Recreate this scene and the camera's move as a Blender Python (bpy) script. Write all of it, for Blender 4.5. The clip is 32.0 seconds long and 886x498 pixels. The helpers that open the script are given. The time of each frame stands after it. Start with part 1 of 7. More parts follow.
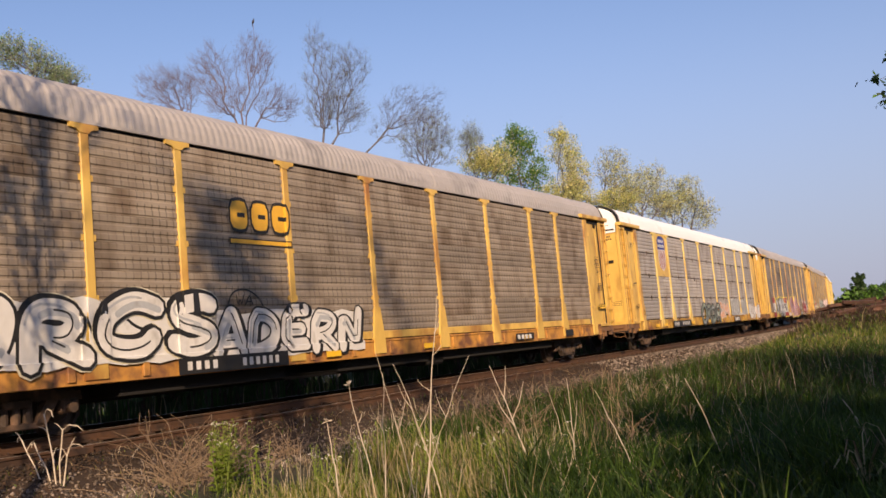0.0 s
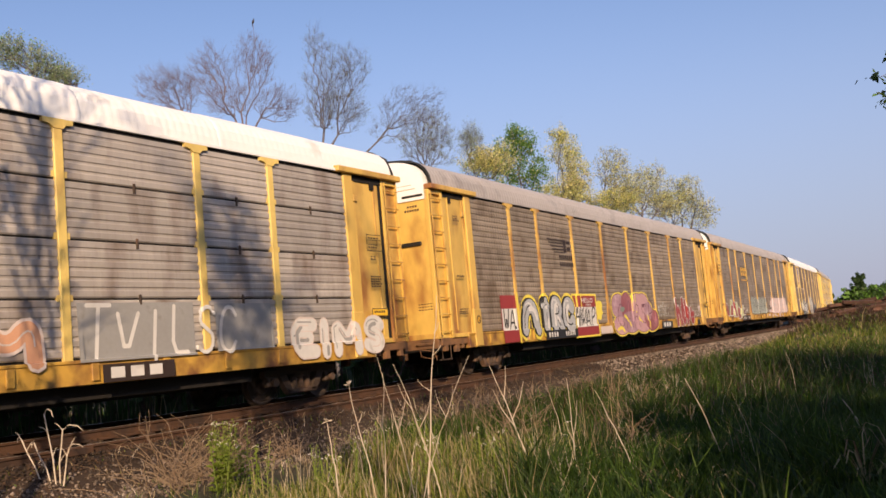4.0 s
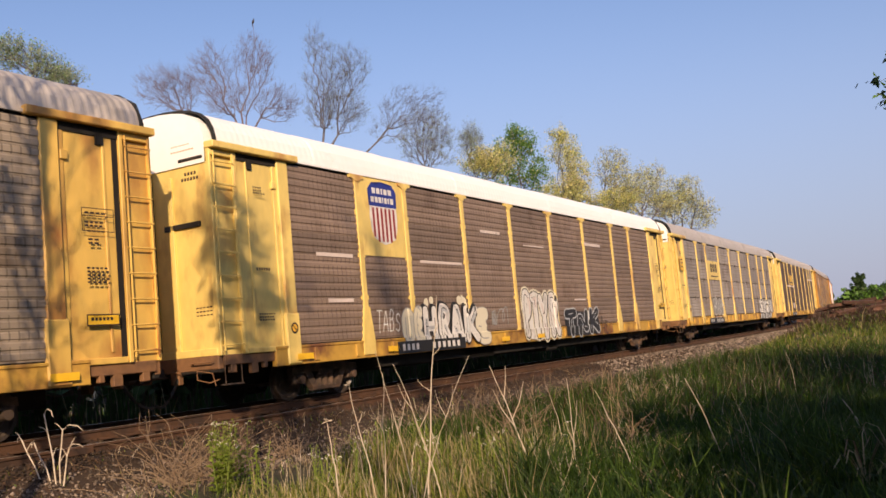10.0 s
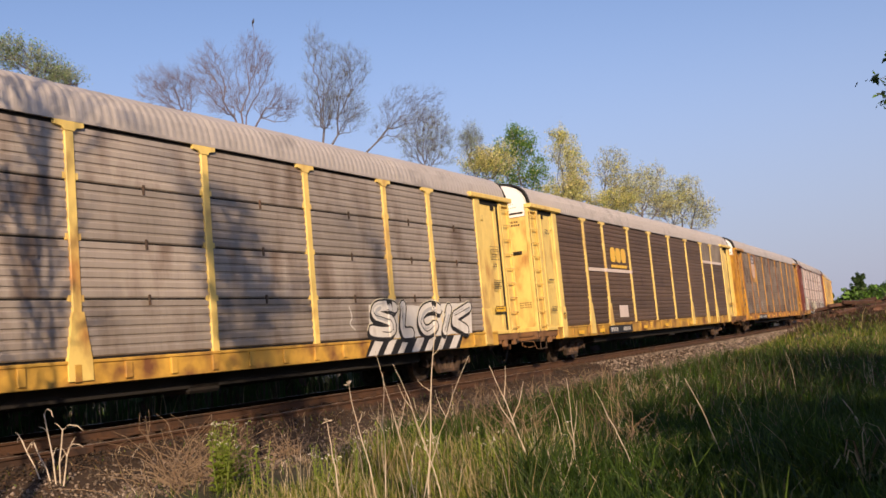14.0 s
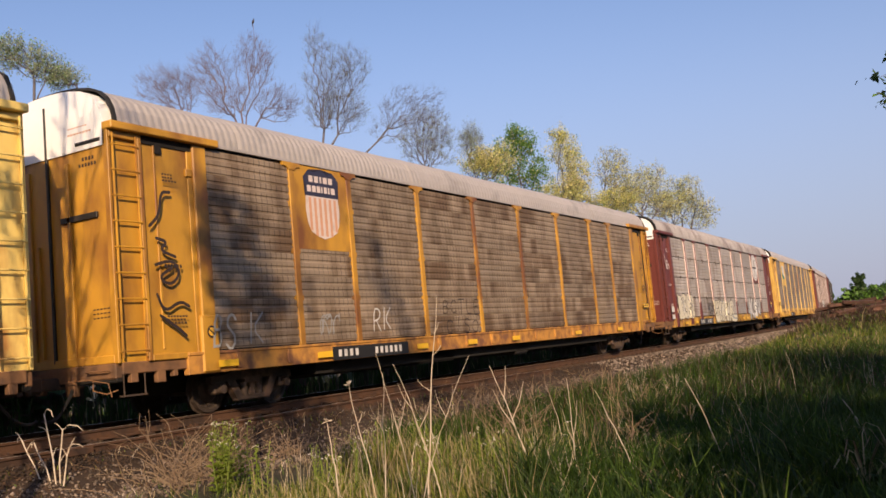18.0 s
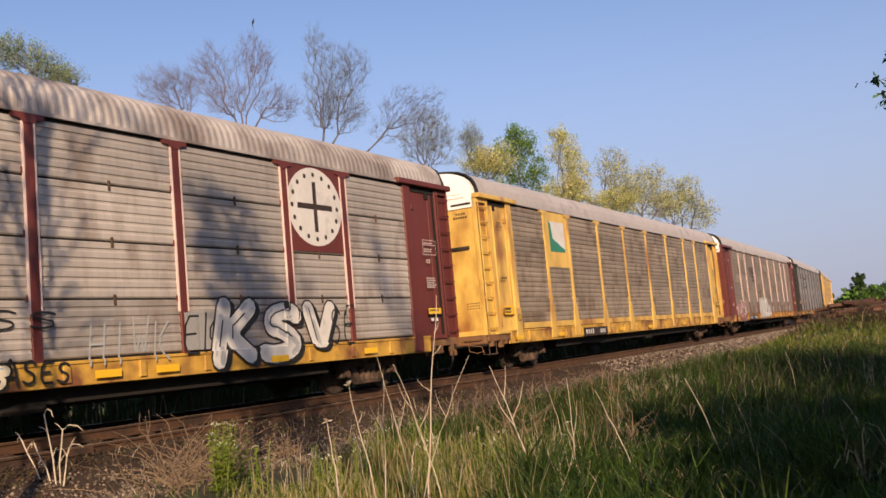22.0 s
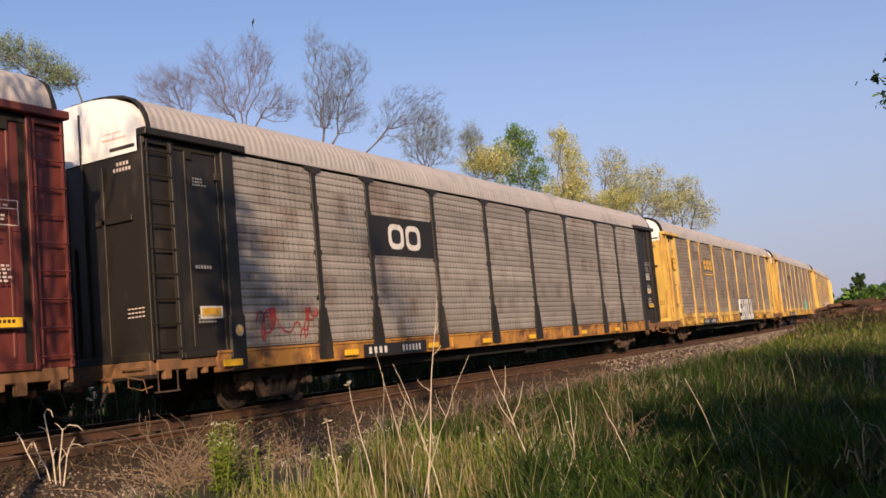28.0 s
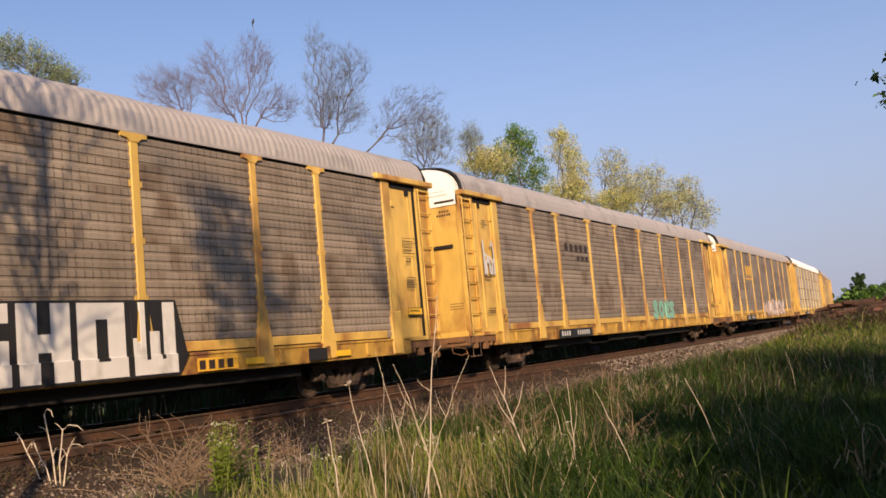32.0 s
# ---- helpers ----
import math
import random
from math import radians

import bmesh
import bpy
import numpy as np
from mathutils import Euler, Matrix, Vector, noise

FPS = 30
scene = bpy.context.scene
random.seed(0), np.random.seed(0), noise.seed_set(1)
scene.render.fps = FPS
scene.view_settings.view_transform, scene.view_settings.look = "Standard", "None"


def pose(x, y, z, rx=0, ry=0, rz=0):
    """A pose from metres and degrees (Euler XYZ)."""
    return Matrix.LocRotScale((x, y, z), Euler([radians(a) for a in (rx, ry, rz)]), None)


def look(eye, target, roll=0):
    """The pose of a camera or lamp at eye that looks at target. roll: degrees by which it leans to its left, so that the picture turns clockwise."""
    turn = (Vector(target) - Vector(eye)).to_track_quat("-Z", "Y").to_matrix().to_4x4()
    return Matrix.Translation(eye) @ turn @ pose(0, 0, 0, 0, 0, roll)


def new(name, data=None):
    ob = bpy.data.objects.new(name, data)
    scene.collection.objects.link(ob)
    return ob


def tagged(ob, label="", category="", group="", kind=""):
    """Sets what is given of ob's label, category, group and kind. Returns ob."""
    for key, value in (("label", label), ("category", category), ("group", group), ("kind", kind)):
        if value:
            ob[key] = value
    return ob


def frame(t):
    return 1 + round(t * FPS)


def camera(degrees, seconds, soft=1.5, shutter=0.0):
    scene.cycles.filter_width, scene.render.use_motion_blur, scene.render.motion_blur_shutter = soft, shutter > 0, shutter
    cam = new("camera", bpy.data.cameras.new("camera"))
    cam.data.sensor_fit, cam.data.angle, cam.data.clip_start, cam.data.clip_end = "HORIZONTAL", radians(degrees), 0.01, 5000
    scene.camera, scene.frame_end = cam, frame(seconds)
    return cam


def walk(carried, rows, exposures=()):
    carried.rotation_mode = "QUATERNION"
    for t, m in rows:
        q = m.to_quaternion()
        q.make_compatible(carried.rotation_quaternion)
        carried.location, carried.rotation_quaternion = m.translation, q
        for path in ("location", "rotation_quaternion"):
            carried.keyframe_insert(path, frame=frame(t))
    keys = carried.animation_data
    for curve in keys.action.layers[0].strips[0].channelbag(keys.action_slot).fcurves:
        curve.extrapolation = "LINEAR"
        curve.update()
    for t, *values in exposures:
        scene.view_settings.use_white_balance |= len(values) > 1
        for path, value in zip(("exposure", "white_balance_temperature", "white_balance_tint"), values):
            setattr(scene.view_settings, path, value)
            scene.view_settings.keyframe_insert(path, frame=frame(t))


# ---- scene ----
# ---------------------------------------------------------------- camera
CLIP = 32.0
cam = camera(50.79, CLIP, soft=1.6)
EYE = (0.0, 0.0, 0.825)
AIM = (8.5667, 5.054, 1.859)
walk(cam, [(0.0, look(EYE, AIM, -5.2)), (CLIP, look(EYE, AIM, -5.2))], exposures=[(0.0, 0.19, 6950, 19), (CLIP, 0.19, 6950, 19)])

# ---------------------------------------------------------------- light
SUN_UP = radians(25)
SUN_FROM = Vector((-0.78, -0.63, 0)).normalized() * math.cos(SUN_UP) + Vector((0, 0, math.sin(SUN_UP)))
world = bpy.data.worlds.new("sky")
scene.world = world
world.use_nodes = True
wn = world.node_tree.nodes
sky = wn.new("ShaderNodeTexSky")
sky.sky_type = "NISHITA"
sky.sun_disc = False
sky.sun_elevation = SUN_UP
sky.sun_rotation = math.atan2(SUN_FROM.x, SUN_FROM.y)
sky.air_density, sky.dust_density, sky.ozone_density = 1.0, 0.8, 3.2
wn["Background"].inputs["Strength"].default_value = 0.132
haze = wn.new("ShaderNodeMix")          # spring haze takes the green out of the clear-sky model
haze.data_type, haze.blend_type = "RGBA", "MULTIPLY"
haze.inputs["Factor"].default_value = 1.0
haze.inputs["B"].default_value = (1.0, 0.99, 1.04, 1)
world.node_tree.links.new(sky.outputs[0], haze.inputs["A"])
# thicker air whitens to lavender towards the horizon
where, height, thick, air = wn.new("ShaderNodeTexCoord"), wn.new("ShaderNodeSeparateXYZ"), wn.new("ShaderNodeMapRange"), wn.new("ShaderNodeMix")
thick.interpolation_type = "SMOOTHSTEP"
thick.inputs["From Min"].default_value, thick.inputs["From Max"].default_value = 0.0, 0.4
thick.inputs["To Min"].default_value, thick.inputs["To Max"].default_value = 0.85, 0.0
air.data_type = "RGBA"
air.inputs["B"].default_value = (2.3, 2.65, 3.8, 1)
for a, b in ((where.outputs["Generated"], height.inputs[0]), (height.outputs["Z"], thick.inputs["Value"]), (thick.outputs[0], air.inputs["Factor"]), (haze.outputs["Result"], air.inputs["A"]), (air.outputs["Result"], wn["Background"].inputs["Color"])):
    world.node_tree.links.new(a, b)
sun = new("sun", bpy.data.lights.new("sun", "SUN"))
sun.data.energy, sun.data.angle, sun.data.color = 5.3, radians(0.5), (1.0, 0.78, 0.5)
sun.matrix_world = look(Vector((0, 0, 40)) + SUN_FROM * 10, (0, 0, 40))


# ---------------------------------------------------------------- materials
def material(name, base, rough=0.7, metal=0.0, vary=0.25, grain=6.0, coarse=0.7, bump=0.1, second=None, stain=0.0,
             piece=0.0, island=0.0, streak=0.0, thin=0.0):
    """Base colour broken up at two scales; second: a colour of rust or dirt that shows in patches, as far as stain;
    piece, island: how far each object or loose piece differs; streak: stretched downwards; thin: light let through."""
    m = bpy.data.materials.new(name)
    m.use_nodes = True
    t = m.node_tree
    n, l = t.nodes, t.links
    b = n["Principled BSDF"]
    b.inputs["Roughness"].default_value, b.inputs["Metallic"].default_value = rough, metal
    co = n.new("ShaderNodeTexCoord")
    mp = n.new("ShaderNodeMapping")
    mp.inputs["Scale"].default_value = (1, 1, 1 - 0.85 * streak)
    off = n.new("ShaderNodeObjectInfo")
    add = n.new("ShaderNodeVectorMath")
    mul = n.new("ShaderNodeVectorMath")
    mul.operation = "SCALE"
    mul.inputs["Scale"].default_value = 37.0
    comb = n.new("ShaderNodeCombineXYZ")
    for k in range(3):
        l.new(off.outputs["Random"], comb.inputs[k])
    l.new(comb.outputs[0], mul.inputs[0])
    l.new(co.outputs["Object"], mp.inputs[0])
    l.new(mp.outputs[0], add.inputs[0])
    l.new(mul.outputs[0], add.inputs[1])

    def noisy(scale, detail):
        x = n.new("ShaderNodeTexNoise")
        x.inputs["Scale"].default_value, x.inputs["Detail"].default_value = scale, detail
        l.new(add.outputs[0], x.inputs["Vector"])
        return x.outputs["Fac"]

    def maths(op, a, c):
        x = n.new("ShaderNodeMath")
        x.operation = op
        for i, v in enumerate((a, c)):
            if isinstance(v, (int, float)):
                x.inputs[i].default_value = v
            else:
                l.new(v, x.inputs[i])
        return x.outputs[0]

    fine, wide = noisy(grain, 6), noisy(coarse, 3)
    v = maths("ADD", maths("MULTIPLY", fine, 0.9 * vary), maths("MULTIPLY", wide, 1.5 * vary))
    v = maths("ADD", v, 1 - 1.2 * vary)
    if piece:
        v = maths("MULTIPLY", v, maths("ADD", maths("MULTIPLY", off.outputs["Random"], 2 * piece), 1 - piece))
    if island:
        geo = n.new("ShaderNodeNewGeometry")
        v = maths("MULTIPLY", v, maths("ADD", maths("MULTIPLY", geo.outputs["Random Per Island"], 2 * island), 1 - island))
    colour = n.new("ShaderNodeMix")
    colour.data_type = "RGBA"
    colour.inputs["A"].default_value = (*base, 1)
    colour.inputs["B"].default_value = (*(second or base), 1)
    if second:
        ramp = n.new("ShaderNodeMapRange")
        ramp.inputs["From Min"].default_value = 0.62 - 0.3 * stain
        ramp.inputs["From Max"].default_value = 0.78 - 0.3 * stain
        l.new(maths("ADD", maths("MULTIPLY", noisy(grain * 0.35, 5), 0.6), maths("MULTIPLY", wide, 0.4)), ramp.inputs["Value"])
        l.new(ramp.outputs[0], colour.inputs["Factor"])
    else:
        colour.inputs["Factor"].default_value = 0
    scale = n.new("ShaderNodeVectorMath")
    scale.operation = "SCALE"
    l.new(colour.outputs["Result"], scale.inputs[0])
    l.new(v, scale.inputs["Scale"])
    l.new(scale.outputs[0], b.inputs["Base Color"])
    if bump:
        bp = n.new("ShaderNodeBump")
        bp.inputs["Strength"].default_value, bp.inputs["Distance"].default_value = bump, 0.02
        l.new(fine, bp.inputs["Height"])
        l.new(bp.outputs[0], b.inputs["Normal"])
    if thin:
        tr = n.new("ShaderNodeBsdfTranslucent")
        l.new(scale.outputs[0], tr.inputs["Color"])
        mix = n.new("ShaderNodeMixShader")
        mix.inputs[0].default_value = thin
        l.new(b.outputs[0], mix.inputs[1])
        l.new(tr.outputs[0], mix.inputs[2])
        l.new(mix.outputs[0], n["Material Output"].inputs["Surface"])
    return m


def panel_material(name, base, dirt, amount, piece=0.14, punched=0.43):
    """Galvanised rack panel: rows of small punched holes, grey bloom and brown road dirt in streaks."""
    m = material(name, base, 0.62, 0.2, 0.42, 5, 0.45, 0.15, dirt, amount, piece, streak=0.75)
    t = m.node_tree
    n, l = t.nodes, t.links
    b = n["Principled BSDF"]
    co = n.new("ShaderNodeTexCoord")
    sep = n.new("ShaderNodeSeparateXYZ")
    l.new(co.outputs["Object"], sep.inputs[0])

    def maths(op, a, c=0.0):
        x = n.new("ShaderNodeMath")
        x.operation = op
        for i, v in enumerate((a, c)):
            if isinstance(v, (int, float)):
                x.inputs[i].default_value = v
            else:
                l.new(v, x.inputs[i])
        return x.outputs[0]

    def row(axis, pitch, width):
        return maths("LESS_THAN", maths("ABSOLUTE", maths("SUBTRACT", maths("FRACT", maths("DIVIDE", sep.outputs[axis], pitch)), 0.5)), width)

    holes = maths("MULTIPLY", row("X", 0.155, 0.1), row("Z", 0.27, 0.36))
    worn = n.new("ShaderNodeTexNoise")
    worn.inputs["Scale"].default_value, worn.inputs["Detail"].default_value = 1.1, 4
    l.new(co.outputs["Object"], worn.inputs["Vector"])
    shown = n.new("ShaderNodeMapRange")
    shown.inputs["From Min"].default_value, shown.inputs["From Max"].default_value = 0.38, 0.62
    l.new(worn.outputs["Fac"], shown.inputs["Value"])
    holes = maths("MULTIPLY", holes, shown.outputs[0])
    keep = maths("SUBTRACT", 1.0, maths("MULTIPLY", holes, punched))
    old = b.inputs["Base Color"].links[0].from_socket
    sc = n.new("ShaderNodeVectorMath")
    sc.operation = "SCALE"
    l.new(old, sc.inputs[0])
    l.new(keep, sc.inputs["Scale"])
    l.new(sc.outputs[0], b.inputs["Base Color"])
    return m


RUST = (0.16, 0.07, 0.035)
YELLOW = material("yellow_paint", (0.65, 0.425, 0.105), 0.5, 0, 0.45, 4, 0.6, 0.05, (0.28, 0.12, 0.035), 0.46, 0.05, streak=0.6)
GOLD = material("golden_paint", (0.5, 0.26, 0.03), 0.5, 0, 0.4, 4, 0.6, 0.05, (0.17, 0.065, 0.02), 0.56, 0.05, streak=0.6)
LEMON = material("pale_yellow_paint", (0.72, 0.54, 0.17), 0.5, 0, 0.35, 7, 0.6, 0.05, (0.38, 0.19, 0.06), 0.32, 0.05, streak=0.6)
RED = material("oxide_red_paint", (0.125, 0.027, 0.022), 0.55, 0, 0.4, 4, 0.6, 0.05, (0.09, 0.03, 0.02), 0.15, 0.08, streak=0.6)
BLACK = material("black_paint", (0.017, 0.014, 0.011), 0.55, 0, 0.4, 7, 0.6, 0.05, (0.06, 0.045, 0.032), 0.25, 0.05, streak=0.6)
SILL_YELLOW = material("weathered_yellow_sill", (0.56, 0.33, 0.06), 0.6, 0, 0.4, 6, 0.9, 0.1, (0.17, 0.07, 0.03), 0.55, 0.1)
SILL_RUST = material("rusty_yellow_sill", (0.5, 0.24, 0.05), 0.7, 0, 0.35, 9, 0.9, 0.1, RUST, 0.6, 0.1)
PANEL_GREY = panel_material("grey_brown_panel", (0.3, 0.247, 0.195), (0.15, 0.108, 0.075), 0.48)
PANEL_DULL = panel_material("dull_grey_sheet", (0.34, 0.3, 0.272), (0.17, 0.13, 0.108), 0.45, 0.15, 0.06)
PANEL_TAN = panel_material("tan_grey_panel", (0.31, 0.24, 0.175), (0.13, 0.083, 0.05), 0.62)
PANEL_LIGHT = panel_material("light_grey_panel", (0.31, 0.285, 0.265), (0.18, 0.14, 0.118), 0.4)
PANEL_SEAMED = panel_material("light_grey_sheet", (0.42, 0.385, 0.36), (0.2, 0.155, 0.13), 0.4, 0.15, 0.06)
PANEL_BROWN = panel_material("brown_panel", (0.24, 0.175, 0.138), (0.15, 0.1, 0.074), 0.32)
PANEL_DARK = panel_material("dark_brown_panel", (0.125, 0.08, 0.056), (0.085, 0.052, 0.036), 0.3)
ROOF_GREY = material("grey_galvanised_roof", (0.44, 0.405, 0.385), 0.5, 0.2, 0.2, 5, 0.4, 0.05, (0.27, 0.25, 0.24), 0.3)
ROOF_STAINED = material("stained_galvanised_roof", (0.44, 0.405, 0.385), 0.5, 0.2, 0.3, 3, 0.5, 0.05, (0.2, 0.165, 0.15), 0.5)
ROOF_WHITE = material("white_painted_roof", (0.82, 0.83, 0.84), 0.5, 0, 0.1, 5, 0.4, 0.05, (0.55, 0.52, 0.48), 0.05)
CAP_WHITE = material("white_painted_end", (0.82, 0.83, 0.84), 0.5, 0, 0.1, 5, 0.6, 0.03, (0.6, 0.45, 0.3), 0.0)
# near black: shade under and inside the wagons put into this colour, with grime
UNDER = material("grimy_shade_black", (0.008, 0.0065, 0.006), 0.9, 0, 0.4, 8, 1, 0.2, (0.018, 0.012, 0.009), 0.2)
TRUCK = material("rusty_cast_steel", (0.055, 0.037, 0.028), 0.8, 0.1, 0.4, 10, 1.5, 0.3, (0.17, 0.1, 0.065), 0.4)
WHEEL = material("worn_wheel_steel", (0.06, 0.045, 0.037), 0.6, 0.4, 0.3, 8, 2, 0.1, (0.15, 0.1, 0.07), 0.3)
RUBBER = material("black_rubber_hose", (0.015, 0.014, 0.013), 0.7)
STEEL = material("rolling_rail_head", (0.5, 0.41, 0.33), 0.42, 0.4, 0.2, 8, 0.8, 0.05)
# rust and timber browns of the track, darkened to carry its shade too
RAIL_RUST = material("rusty_rail_side", (0.08, 0.038, 0.02), 0.85, 0.1, 0.4, 10, 0.8, 0.2, (0.035, 0.02, 0.014), 0.5)
TIE = material("creosoted_tie", (0.05, 0.029, 0.018), 0.9, 0, 0.4, 12, 1.5, 0.4, (0.085, 0.047, 0.027), 0.3, 0.3)
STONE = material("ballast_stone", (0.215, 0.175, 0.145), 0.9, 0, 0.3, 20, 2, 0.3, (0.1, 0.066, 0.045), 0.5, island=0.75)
# rust-brown stone whose dark colour also holds the shade along the track
STONE_BROWN = material("rusty_shade_dark_stone", (0.045, 0.025, 0.014), 0.9, 0, 0.3, 20, 2, 0.3, (0.02, 0.012, 0.008), 0.5, island=0.6)
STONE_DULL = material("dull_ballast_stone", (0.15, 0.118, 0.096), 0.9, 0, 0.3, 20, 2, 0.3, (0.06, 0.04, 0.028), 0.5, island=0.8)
PAINT = {
    "white": material("white_spray", (0.62, 0.61, 0.6), 0.6, 0, 0.2, 9, 1.2, 0.02, (0.36, 0.34, 0.32), 0.25, streak=0.4),
    "bone": material("bone_spray", (0.62, 0.58, 0.46), 0.6, 0, 0.12, 14, 1.2, 0.02, (0.4, 0.36, 0.3), 0.15, streak=0.4),
    "black": material("black_spray", (0.018, 0.017, 0.017), 0.5, 0, 0.2, 14, 1.2, 0.02),
    "grey": material("grey_spray", (0.3, 0.3, 0.3), 0.55, 0, 0.2, 14, 1.2, 0.02, (0.2, 0.19, 0.18), 0.2),
    "steel": material("bluish_grey_spray", (0.38, 0.4, 0.43), 0.55, 0, 0.2, 14, 1.2, 0.02, (0.28, 0.25, 0.22), 0.2),
    "yellow": material("lemon_spray", (0.75, 0.62, 0.08), 0.55, 0, 0.15, 14, 1.2, 0.02),
    "signal": material("signal_yellow_patch", (0.8, 0.48, 0.03), 0.4, 0, 0.15, 14, 1.2, 0.02),
    "gold": material("golden_lettering", (0.72, 0.4, 0.04), 0.5, 0, 0.15, 14, 1.2, 0.02),
    "red": material("red_spray", (0.29, 0.035, 0.035), 0.55, 0, 0.2, 14, 1.2, 0.02),
    "pink": material("dusty_pink_spray", (0.55, 0.35, 0.34), 0.6, 0, 0.2, 14, 1.2, 0.02, (0.4, 0.3, 0.28), 0.2),
    "pale": material("pale_pink_spray", (0.62, 0.53, 0.5), 0.6, 0, 0.2, 14, 1.2, 0.02, (0.4, 0.36, 0.34), 0.2),
    "mauve": material("mauve_spray", (0.34, 0.2, 0.25), 0.6, 0, 0.25, 14, 1.2, 0.02, (0.5, 0.36, 0.4), 0.35),
    "plum": material("plum_spray", (0.13, 0.04, 0.06), 0.6, 0, 0.25, 14, 1.2, 0.02),
    "teal": material("grey_green_spray", (0.2, 0.24, 0.21), 0.6, 0, 0.25, 14, 1.2, 0.02),
    "mint": material("mint_spray", (0.2, 0.45, 0.36), 0.6, 0, 0.25, 14, 1.2, 0.02),
    "green": material("deep_green_paint", (0.02, 0.2, 0.13), 0.5, 0, 0.2, 14, 1.2, 0.02),
    "lime": material("lime_spray", (0.5, 0.5, 0.25), 0.5, 0, 0.2, 14, 1.2, 0.02),
    "blue": material("deep_blue_paint", (0.02, 0.035, 0.25), 0.45, 0, 0.15, 14, 1.2, 0.02),
    "navy": material("faded_navy_paint", (0.03, 0.03, 0.06), 0.5, 0, 0.2, 14, 1.2, 0.02),
    "orange": material("salmon_spray", (0.6, 0.32, 0.2), 0.6, 0, 0.2, 14, 1.2, 0.02),
    "yellowish": material("pale_yellow_board_paint", (0.72, 0.54, 0.17), 0.5, 0, 0.2, 9, 1.2, 0.02),
    "sky": material("pale_blue_spray", (0.2, 0.33, 0.5), 0.6, 0, 0.25, 14, 1.2, 0.02),
    "pinkish": material("mauve_pink_spray", (0.5, 0.3, 0.33), 0.6, 0, 0.25, 6, 1.2, 0.02, (0.36, 0.2, 0.27), 0.4),
    "wine": material("dull_wine_spray", (0.26, 0.08, 0.1), 0.6, 0, 0.25, 6, 1.2, 0.02, (0.36, 0.16, 0.19), 0.35),
    "faded": material("faded_red_spray", (0.26, 0.07, 0.065), 0.6, 0, 0.25, 9, 1.2, 0.02),
    "pinkwhite": material("pink_white_spray", (0.66, 0.52, 0.5), 0.6, 0, 0.2, 9, 1.2, 0.02),
    "chalk": material("grey_green_chalky_spray", (0.37, 0.4, 0.36), 0.6, 0, 0.3, 5, 1.2, 0.02, (0.22, 0.24, 0.22), 0.45),
    "haze": material("thin_grey_overspray", (0.24, 0.235, 0.235), 0.6, 0, 0.25, 9, 1.2, 0.02),
    "brown": material("dark_brown_lettering", (0.035, 0.022, 0.018), 0.6, 0, 0.2, 14, 1.2, 0.02),
}


# ---------------------------------------------------------------- mesh tools
class Shape:
    """Gathers vertices and faces, with a material number for each face."""

    def __init__(self):
        self.v, self.f, self.m = [], [], []

    def add(self, verts, faces, mi=0):
        k = len(self.v)
        self.v += [tuple(p) for p in verts]
        self.f += [tuple(i + k for i in q) for q in faces]
        self.m += [mi] * len(faces)
        return self

    def box(self, x0, x1, y0, y1, z0, z1, mi=0, c=0.0):
        """A box; c: its chamfer."""
        if not c:
            vs = [(x, y, z) for x in (x0, x1) for y in (y0, y1) for z in (z0, z1)]
            return self.add(vs, [(0, 1, 3, 2), (4, 6, 7, 5), (0, 4, 5, 1), (2, 3, 7, 6), (0, 2, 6, 4), (1, 5, 7, 3)], mi)
        bm = bmesh.new()
        bmesh.ops.create_cube(bm, size=1, matrix=Matrix.LocRotScale(((x0 + x1) / 2, (y0 + y1) / 2, (z0 + z1) / 2), None, (x1 - x0, y1 - y0, z1 - z0)))
        bmesh.ops.bevel(bm, geom=bm.edges[:], offset=c, segments=1, affect="EDGES")
        return self.take(bm, mi)

    def take(self, bm, mi=0):
        bm.verts.index_update()
        self.add([v.co for v in bm.verts], [[v.index for v in f.verts] for f in bm.faces], mi)
        bm.free()
        return self

    def prism(self, outline, place, a, b, mi=0):
        """An outline drawn out from a to b; place(u, v, w) gives the point."""
        n = len(outline)
        vs = [place(u, v, a) for u, v in outline] + [place(u, v, b) for u, v in outline]
        fs = [tuple(range(n))[::-1], tuple(range(n, 2 * n))] + [(i, (i + 1) % n, n + (i + 1) % n, n + i) for i in range(n)]
        return self.add(vs, fs, mi)

    def tube(self, points, radii, sides=6, mi=0):
        vs, fs = [], []
        for i, p in enumerate(points):
            a, b = Vector(points[max(i - 1, 0)]), Vector(points[min(i + 1, len(points) - 1)])
            d = (b - a).normalized()
            u = d.orthogonal().normalized()
            w = d.cross(u)
            r = radii[i] if isinstance(radii, (list, tuple)) else radii
            vs += [Vector(p) + (u * math.cos(k * math.tau / sides) + w * math.sin(k * math.tau / sides)) * r for k in range(sides)]
            if i:
                o = (i - 1) * sides
                fs += [(o + k, o + (k + 1) % sides, o + sides + (k + 1) % sides, o + sides + k) for k in range(sides)]
        fs += [tuple(range(sides))[::-1], tuple(range(len(vs) - sides, len(vs)))]
        return self.add(vs, fs, mi)

    def mesh(self, name, mats, smooth=False):
        me = bpy.data.meshes.new(name)
        me.from_pydata(self.v, [], self.f)
        for m in mats if isinstance(mats, (list, tuple)) else [mats]:
            me.materials.append(m)
        if any(self.m):
            me.polygons.foreach_set("material_index", self.m)
        if smooth:
            me.polygons.foreach_set("use_smooth", [True] * len(self.f))
        me.update()
        return me


